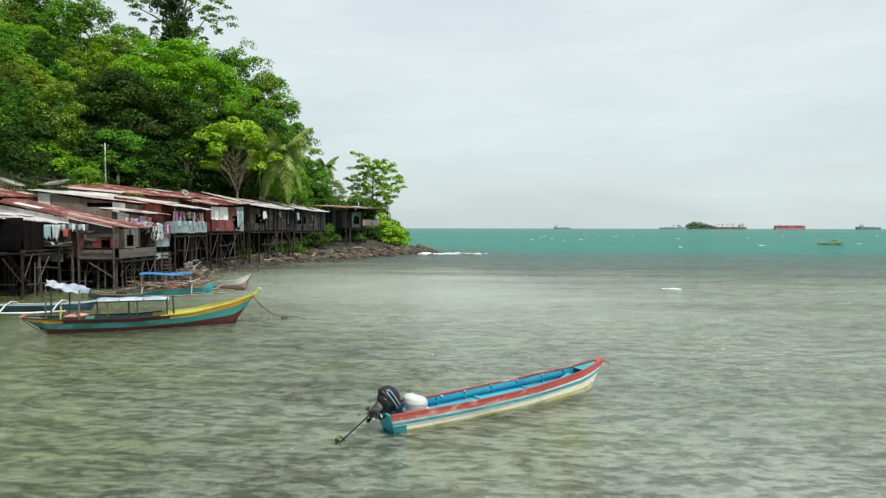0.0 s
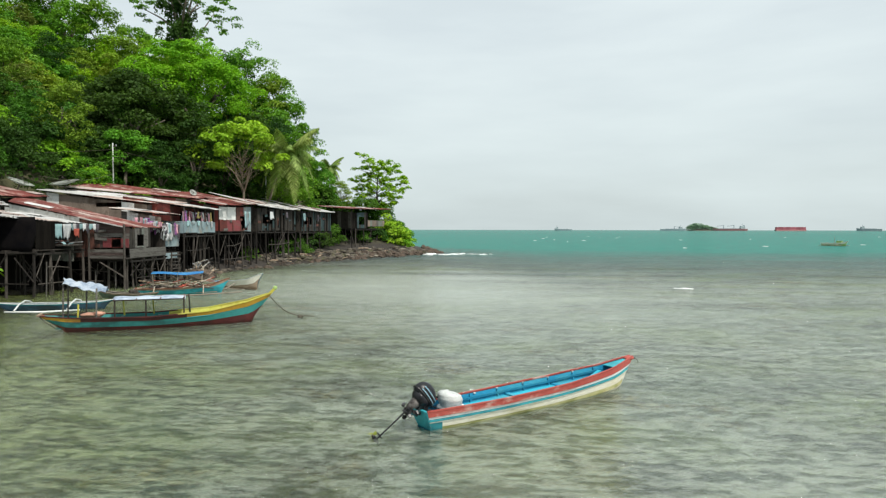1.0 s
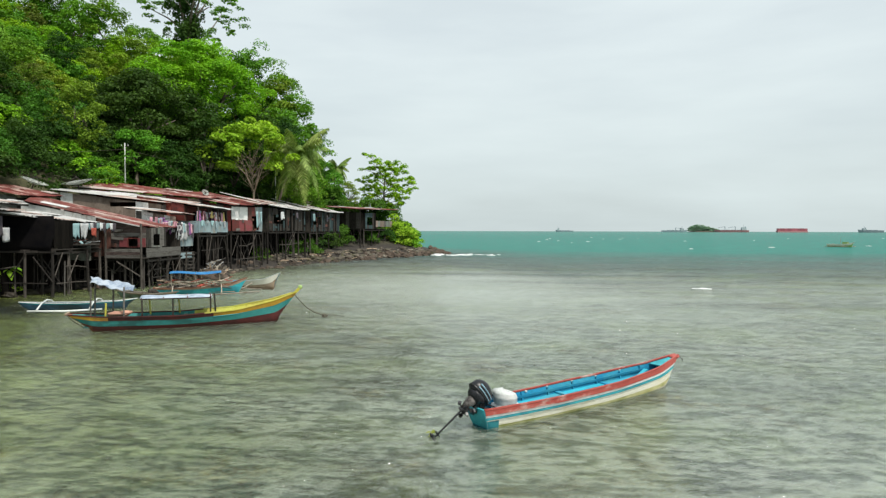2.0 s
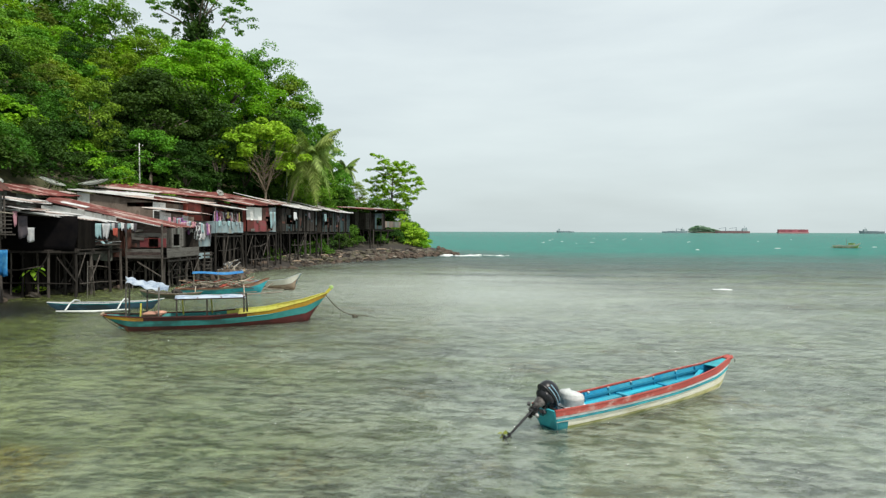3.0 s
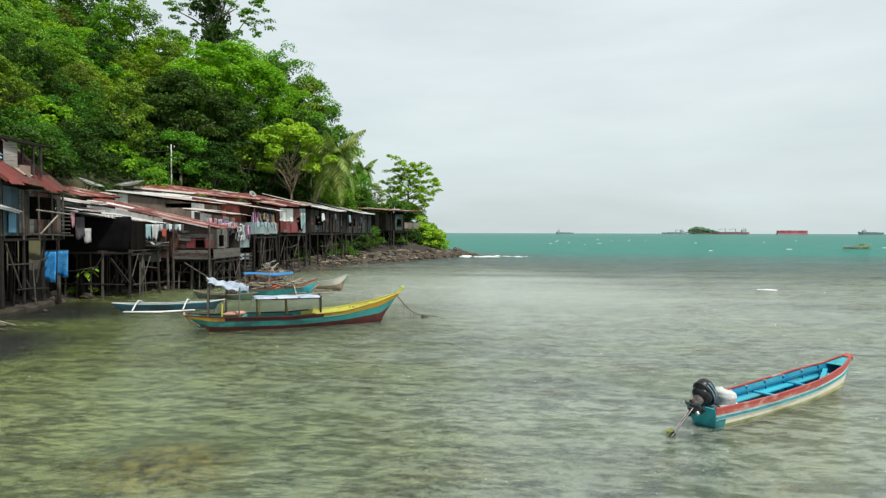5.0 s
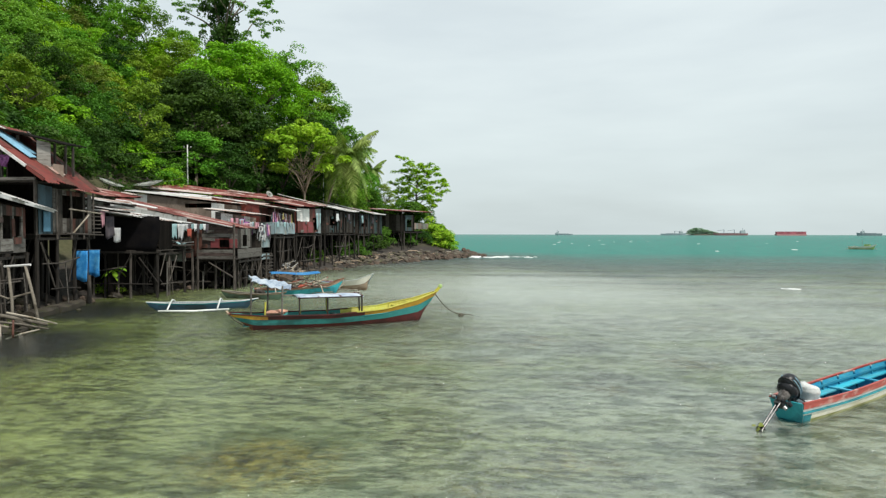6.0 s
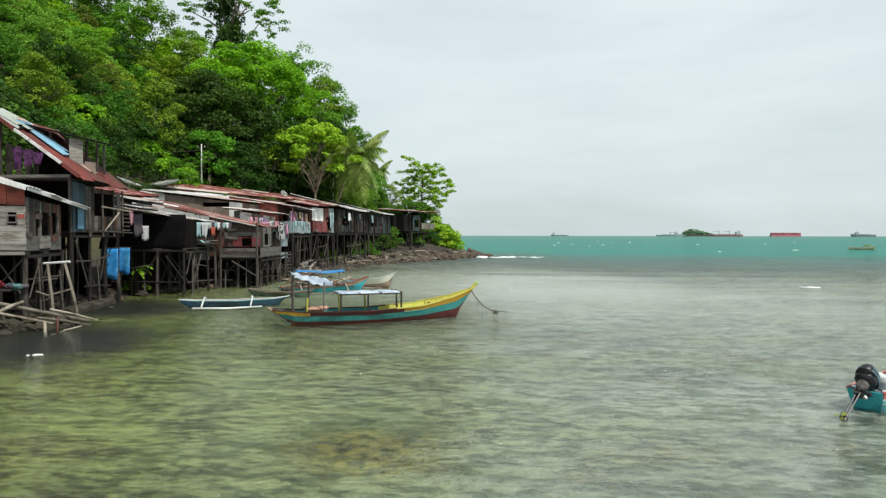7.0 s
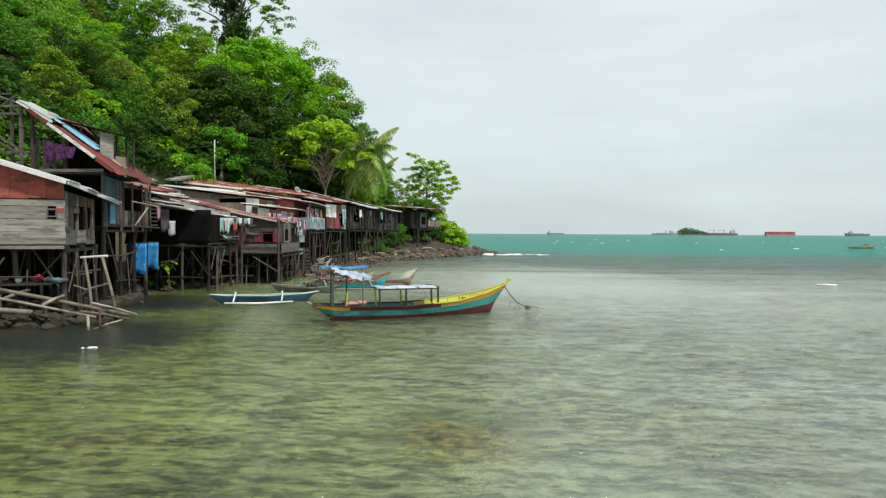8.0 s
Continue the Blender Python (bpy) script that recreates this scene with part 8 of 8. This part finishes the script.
part("block", Build().ball((0, 0, 0), (0.15, 0.07, 0.04), 9, 5, 0.25, 3), M_RAG_WHITE, fo)
part("chip", Build().ball((-0.26, 0.08, -0.02), (0.05, 0.04, 0.03), 7, 5, 0.2, 4), M_BAG, fo)
# junk on the low deck
jk = thing("red_bag", "crumpled red plastic bag on the low deck", "bag", "", pose(-29.25, 22.1, 1.45))
part("bag", Build().ball((0, 0, 0.16), (0.22, 0.16, 0.13), 12, 8, 0.28, 61), M_RED_BAG, jk, "", True)
part("knot", Build().ball((0.05, 0, 0.28), (0.08, 0.06, 0.06), 8, 6, 0.3, 62), M_RED_BAG, jk, "", True)
jk = thing("white_tub", "small white plastic tub on the low deck", "tub", "", pose(-29.85, 21.85, 1.45, 8, 4, 20))
part("body", Build().tube([(0, 0, 0), (0, 0, 0.22)], [0.10, 0.13], 12), M_RAG_WHITE, jk, "", True)
part("rim", Build().tube([(0, 0, 0.21), (0, 0, 0.235)], [0.14, 0.14], 12), M_RAG_WHITE, jk)
jk = thing("net_heap", "low heap of dull teal net and rags on the deck", "net", "", pose(-28.75, 22.35, 1.45))
for i in range(5):
    part("fold", Build().ball((-0.3 + i * 0.16, rn.uniform(-0.1, 0.1), 0.08), (0.22, 0.17, 0.10 + 0.03 * (i % 2)), 10, 6, 0.35, 70 + i), (M_RAG_DARK, M_NET_TEAL)[i % 2], jk, "", True)
jk = thing("board_pile", "pile of dark wet boards on the low deck", "boards", "", pose(-30.7, 21.4, 1.45))
for i in range(7):
    part("board", Build().beam((-0.8 + rn.uniform(-0.2, 0.2), -0.35 + 0.1 * i, 0.04 + 0.03 * i), (0.6 + rn.uniform(-0.2, 0.2), -0.2 + 0.1 * i, 0.05 + 0.035 * i), 0.14, 0.03), rn.choice((M_POST, M_PLANK_DARK, M_PLANK_GREY)), jk)
# young banana plant between the houses
bp_ = thing("banana_plant", "young banana plant with ragged lime leaves between houses", "plant", "", pose(-31.0, 34.2, ground_z(-31.0, 34.2) - 0.1))
part("stem", Build().tube([(0, 0, -0.1), (0.03, 0, 0.9), (0.05, 0, 1.75)], [0.09, 0.07, 0.04], 8), M_WEED, bp_, "", True)
for i in range(8):
    a, up_, ln = i * 2.4, 0.9 - 0.17 * i, 0.9 - 0.05 * i
    o_ = Vector((math.cos(a), math.sin(a), 0))
    sd_ = Vector((-math.sin(a), math.cos(a), 0))
    part("leaf", Build().grid(lambda u, w: Vector((0.05, 0, 1.7)) + o_ * ln * u + sd_ * (w - 0.5) * 0.34 * math.sin(math.pi * min(1, u * 0.9 + 0.08)) + Vector((0, 0, ln * (up_ * u - 0.9 * u * u) - 0.10 * abs(2 * w - 1))), 8, 4, 0.006), L_LIME, bp_, "", True)
# stone ledge at the foot of the two-storey house
lg = thing("stone_ledge", "low mortared ledge of worn brown stone by the water", "ledge")
for i, (p, q, w) in enumerate((((-28.75, 25.0), (-29.35, 27.3), 0.8), ((-29.3, 27.2), (-29.75, 28.9), 0.9), ((-29.75, 28.8), (-30.2, 30.3), 0.7))):
    p, q = Vector((*p, 0)), Vector((*q, 0))
    sd_ = Vector(((q - p).y, -(q - p).x, 0)).normalized()
    part("block", Build().grid(lambda u, v: p.lerp(q, u) + sd_ * w * (0.5 - v) + Vector((0, 0, 0.30 - 0.10 * (2 * v - 1) ** 4 + 0.03 * math.sin(u * 9 + v * 5 + i))), 10, 6, 0.75), M_ROCK_WET, lg)
# debris under the balcony house
db = thing("debris_heap", "pale heap of dry fronds and broken planks below the balcony", "debris")
for i in range(60):
    a, e = rn.uniform(0, 6.28), rn.uniform(0, 1.4)
    p = Vector((-25.6 + math.cos(a) * e * 0.8, 49.0 + math.sin(a) * e * 1.6, 0.35 + (1.5 - e) * 0.75 * rn.uniform(0.4, 1)))
    d = Vector((rn.uniform(-0.5, 0.5), rn.uniform(-0.5, 0.5), rn.uniform(-0.45, 0.1)))
    part("frond_scrap", Build().beam(p - d, p + d, rn.uniform(0.03, 0.12), 0.03), rn.choice((M_BAMBOO, M_BOAT_WOOD, M_POST, M_RAG_WHITE)), db)
part("mound", Build().ball((-25.7, 49.0, 0.1), (1.3, 2.0, 0.75), 14, 8, 0.12, 9), M_ROCK_RED, db)

# ---- poles, wires, dishes ----
for x, y, top, lab in ((-39.0, 57.6, 12.5, "thin grey utility pole behind the roofs"), (-31.1, 76.4, 12.0, "thin pale utility pole beside the palm")):
    po = thing("utility_pole", lab, "utility pole", "utility poles")
    part("pole", Build().tube([(x, y, ground_z(x, y) - 0.5), (x, y, top)], [0.075, 0.055], 9), M_DISH, po, "", True)
    part("crossarm", Build().beam((x - 0.4, y, top - 0.3), (x + 0.4, y, top - 0.3), 0.05, 0.06), M_POST, po)
    for e in (-0.35, 0.35):
        part("insulator", Build().tube([(x + e, y, top - 0.27), (x + e, y, top - 0.15)], 0.035, 7), M_BOAT_WHITE, po)


def wire(p, q, sag):
    w = thing("overhead_wire", "thin dark overhead wire between roofs and pole", "wire", "wires")
    pts = [lerp(p, q, k / 12) - Vector((0, 0, sag * math.sin(math.pi * k / 12))) for k in range(13)]
    part("strand", Build().tube(pts, 0.014, 5), M_ROPE, w)


wire((-39.0, 57.6, 11.9), (-47.0, 38.0, 11.0), 0.9)
wire((-39.0, 57.6, 9.5), (-36.5, 45.0, 8.2), 0.5)
wire((-39.0, 57.6, 11.9), (-31.1, 76.4, 11.7), 0.8)
wire((-39.0, 57.6, 9.9), (-46.0, 40.0, 8.0), 0.6)


def dish(x, y, z, r, tilt, turn, label):
    d = thing("satellite_dish", label, "satellite dish", "satellite dishes", pose(x, y, z, tilt, 0, turn))
    part("bowl", Build().grid(lambda u, v: (r * v * math.cos(6.2832 * u), r * v * math.sin(6.2832 * u), 0.22 * r * v * v + 0.10), 24, 6, 0.02), M_DISH, d, "pale mesh bowl", True)
    part("mount", Build().tube([(0, 0, 0.1), (0, 0, -1.6)], 0.05, 7), M_POST, d)
    for k in range(3):
        a = k * 2.094
        part("feed_strut", Build().tube([(r * 0.8 * math.cos(a), r * 0.8 * math.sin(a), 0.24 * r), (0, 0, r * 0.62)], 0.015, 5), M_POST, d)
    part("feed_horn", Build().tube([(0, 0, r * 0.56), (0, 0, r * 0.68)], 0.06, 8), M_POST, d)


dish(-38.5, 50.3, 7.82, 1.2, 15, -20, "large pale mesh dish lying almost flat on the roof")
dish(-39.6, 46.6, 7.62, 1.0, 22, 100, "large mesh dish tilted behind the rusty roof")
dish(-30.6, 57.2, 7.5, 0.36, 55, 60, "small dish on the rusty roof ridge")
dish(-35.0, 36.0, 6.85, 0.55, 35, 40, "small pale dish beside the red roof")

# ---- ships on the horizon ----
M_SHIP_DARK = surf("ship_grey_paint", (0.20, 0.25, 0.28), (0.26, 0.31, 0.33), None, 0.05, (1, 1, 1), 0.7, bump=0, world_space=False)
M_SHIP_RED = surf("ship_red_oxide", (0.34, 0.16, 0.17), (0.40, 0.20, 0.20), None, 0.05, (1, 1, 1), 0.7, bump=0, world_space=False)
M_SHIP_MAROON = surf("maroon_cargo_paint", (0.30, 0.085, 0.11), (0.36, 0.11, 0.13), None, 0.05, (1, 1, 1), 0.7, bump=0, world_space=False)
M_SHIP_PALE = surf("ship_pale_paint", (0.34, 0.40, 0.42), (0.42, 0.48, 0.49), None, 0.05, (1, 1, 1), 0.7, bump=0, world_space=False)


def ship(x, y, length, free, label, hullmat, bridge_at, cranes=0, flip=1, house_h=9, bow_rise=3.0):
    s = thing("cargo_ship", label, "ship", "anchored ships", pose(x, y, 0))
    w = length * 0.16
    secs = [(-0.5, 0.75, 0), (-0.4, 1.0, 0), (0.32, 1.0, 0), (0.43, 0.6, bow_rise * 0.6), (0.5, 0.04, bow_rise)]
    vs = []
    for u, k, rise in secs:
        vs += [(flip * u * length, -w / 2 * k, free + rise), (flip * (u - (0.03 if u > 0.4 else 0)) * length, -w / 2 * k * 0.8, -1.5), (flip * (u - (0.03 if u > 0.4 else 0)) * length, w / 2 * k * 0.8, -1.5), (flip * u * length, w / 2 * k, free + rise)]
    fs = []
    for i in range(len(secs) - 1):
        fs += [(4 * i + j, 4 * i + j + 1, 4 * i + 5 + j, 4 * i + 4 + j) for j in range(3)] + [(4 * i + 3, 4 * i, 4 * i + 4, 4 * i + 7)]
    e = 4 * (len(secs) - 1)
    fs += [(0, 3, 2, 1), (e, e + 1, e + 2, e + 3)]
    part("hull", Build().add(vs, fs), hullmat, s)
    bx = flip * bridge_at * length
    hs = part("deckhouse", Build().box((bx, 0, free + house_h * 0.3), (length * 0.13, w * 0.8, house_h * 0.6)).box((bx + flip * length * 0.01, 0, free + house_h * 0.75), (length * 0.09, w * 0.7, house_h * 0.3)), M_SHIP_PALE, s)
    part("funnel", Build().tube([(bx - flip * length * 0.05, 0, free + house_h * 0.5), (bx - flip * length * 0.05, 0, free + house_h * 1.15)], length * 0.02, 8), M_SHIP_DARK, hs)
    part("mast", Build().tube([(bx, 0, free + house_h * 0.8), (bx, 0, free + house_h * 1.75)], 0.5, 6), M_SHIP_DARK, s)
    for k in range(cranes):
        cx = flip * (-0.12 + k * 0.30) * length if cranes > 1 else flip * 0.05 * length
        cr = part("crane", Build().tube([(cx, 0, free - 0.5), (cx, 0, free + house_h * 1.2)], 1.3, 8), M_SHIP_DARK, s)
        part("jib", Build().beam((cx, 0, free + house_h * 1.15), (cx + flip * length * 0.2, 0, free + house_h * 0.8), 1.2, 1.4), M_SHIP_DARK, cr)
    for k in range(4):
        part("hatch", Build().box((flip * (-0.22 + 0.15 * k) * length, 0, free + 0.6), (length * 0.11, w * 0.6, 1.6)), M_SHIP_DARK, s)
    return s


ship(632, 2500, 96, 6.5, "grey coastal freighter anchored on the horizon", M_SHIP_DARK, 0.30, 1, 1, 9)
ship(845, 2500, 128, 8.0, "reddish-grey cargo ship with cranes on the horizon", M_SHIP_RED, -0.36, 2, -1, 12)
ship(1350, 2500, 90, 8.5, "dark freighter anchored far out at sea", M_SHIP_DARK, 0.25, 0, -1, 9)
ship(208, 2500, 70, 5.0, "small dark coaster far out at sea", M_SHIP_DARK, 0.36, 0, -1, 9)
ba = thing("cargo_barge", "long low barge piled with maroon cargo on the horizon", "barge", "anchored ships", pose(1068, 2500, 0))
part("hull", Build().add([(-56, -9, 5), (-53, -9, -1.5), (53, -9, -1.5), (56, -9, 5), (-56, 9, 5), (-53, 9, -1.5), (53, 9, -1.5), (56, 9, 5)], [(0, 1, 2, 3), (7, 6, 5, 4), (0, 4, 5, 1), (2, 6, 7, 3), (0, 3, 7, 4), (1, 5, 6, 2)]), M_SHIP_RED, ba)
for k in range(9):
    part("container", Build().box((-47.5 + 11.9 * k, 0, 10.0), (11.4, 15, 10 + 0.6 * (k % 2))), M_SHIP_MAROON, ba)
isl = thing("small_island", "small wooded island on the horizon", "island", "", pose(786, 2650, 0))
rs = np.random.RandomState(15)
part("land", Build().ball((0, 0, 0), (62, 30, 6), 16, 8, 0.08, 2), M_ROCK, isl)
cc = [(rs.uniform(-58, 62), rs.uniform(-20, 10), 0) for _ in range(190)]
cc = [(x, y, 3 + float(np.interp(x, [-58, -50, -35, -5, 10, 35, 62], [12, 20, 25, 24, 19, 12, 3])) * rs.uniform(0.1, 1.0)) for x, y, _ in cc]
ob = new("trees", leaf_mesh("trees", [leaf_cloud(rs, cc, [(7, 5, 3.5)] * len(cc), 60, 3.2)], L_HAZY_ISLAND))
ob.parent = isl

# small fishing boats out in the bay
for x, y, ln, turn, lab, m1, m2 in ((80.5, 171.5, 6.6, -50, "green and yellow outrigger boat out in the bay", M_CREAM, M_BOAT_LIME),):
    fb = thing("outrigger_boat", lab, "boat", "boats", pose(x, y, 0, 0, 0, turn))
    H = Hull(ln, 1.3, 0.4, 0.1, [(0, 0.75), (0.4, 0.7), (0.8, 0.9), (1, 1.4)], [(0, -0.1), (0.5, -0.2), (0.88, -0.1), (1, 0.4)], 0.45, 1.0)
    part("hull", H.strip(0, 0.6, 0, 3), m2, fb, "", True)
    part("gunwale", H.strip(0.6, 1.0, -0.01, 1), m1, fb)
    part("lining", H.strip(0.1, 0.98, 0.03, 3), m1, fb, "", True)
    part("cabin", Build().box((ln * 0.68, 0, 1.05), (1.2, 0.8, 0.45)).box((ln * 0.68, 0, 1.30), (1.4, 0.9, 0.06)), m2, fb)
    part("mast", Build().tube([(ln * 0.5, 0, 0.3), (ln * 0.5, 0, 2.3)], 0.04, 6), M_BAMBOO, fb)
    for yy in (-2.0, 2.0):
        part("float", Build().tube([(0.3, yy, 0.15), (ln * 0.9, yy, 0.15)], 0.07, 6), M_BAMBOO, fb)
    for xx in (1.6, 4.6):
        part("boom", Build().tube([(xx, -2.0, 0.2), (xx, 0, 0.85), (xx, 2.0, 0.2)], 0.05, 6), M_BAMBOO, fb)

# ---- white water at the point ----
M_FOAM = surf("sea_foam", (0.72, 0.76, 0.75), (0.84, 0.86, 0.85), (0.55, 0.62, 0.60), 2.0, (1, 1, 1), 0.7, bump=0.4)
rs = np.random.RandomState(23)
sf = thing("breaking_wave", "ragged white foam where swell breaks on the point", "surf")
for i in range(46):
    u = rs.uniform()
    x, y = -13.2 + 9.5 * u ** 1.5 + rs.normal(0, 0.4), 99.5 + rs.normal(0, 1.6) + 3 * u
    part("foam_patch", Build().ball((x, y, 0.02), (rs.uniform(0.2, 0.9), rs.uniform(0.15, 0.5), rs.uniform(0.04, 0.16) * (1.4 - u)), 9, 5, 0.3, i), M_FOAM, sf, "", True)
sf = thing("breaking_wave", "thin line of foam along the reef", "surf")
for i in range(8):
    x = 11.4 + 0.13 * i + rs.normal(0, 0.08)
    part("foam_patch", Build().ball((x, 45.0 + rs.normal(0, 0.15), 0.01), (rs.uniform(0.12, 0.4), rs.uniform(0.08, 0.2), 0.04), 8, 5, 0.3, 60 + i), M_FOAM, sf, "", True)
caps = Build()
for i in range(34):
    x, y = rs.uniform(-5, 260), rs.uniform(110, 420)
    caps.ball((x, y, 0.02), (rs.uniform(0.3, 0.9), rs.uniform(0.2, 0.5), 0.10), 7, 4, 0.3, i)
tagged(part("whitecaps", caps, M_FOAM, None, "", True), "scattered small whitecaps on the open water", "whitecaps", kind="stuff")

# ---- driftwood and litter on the rocks towards the point ----
rn = random.Random(17)
for k in range(5):
    y0 = 70 + k * 6.2
    dw = thing("driftwood_heap", "tangle of brown driftwood and litter on the rocks", "driftwood", "driftwood")
    x0 = float(np.interp(y0, [66, 73, 80, 92, 98], [-26.2, -25, -22.3, -18, -14.5]))
    for i in range(26):
        x, y = x0 - rn.uniform(0.2, 3.2), y0 + rn.uniform(-3, 3)
        p = Vector((x, y, max(ground_z(x, y), 0) + rn.uniform(0.12, 0.3)))
        a, ln = rn.uniform(0, 3.14), rn.uniform(0.4, 1.7)
        d = Vector((math.cos(a), math.sin(a), rn.uniform(-0.12, 0.2))) * ln / 2
        part("stick", Build().tube([p - d, p + d * 0.1 + Vector((0, 0, 0.04)), p + d], rn.uniform(0.03, 0.09), 5), rn.choice((M_BAMBOO, M_BOAT_WOOD, M_POST, M_ROCK_RED)), dw)
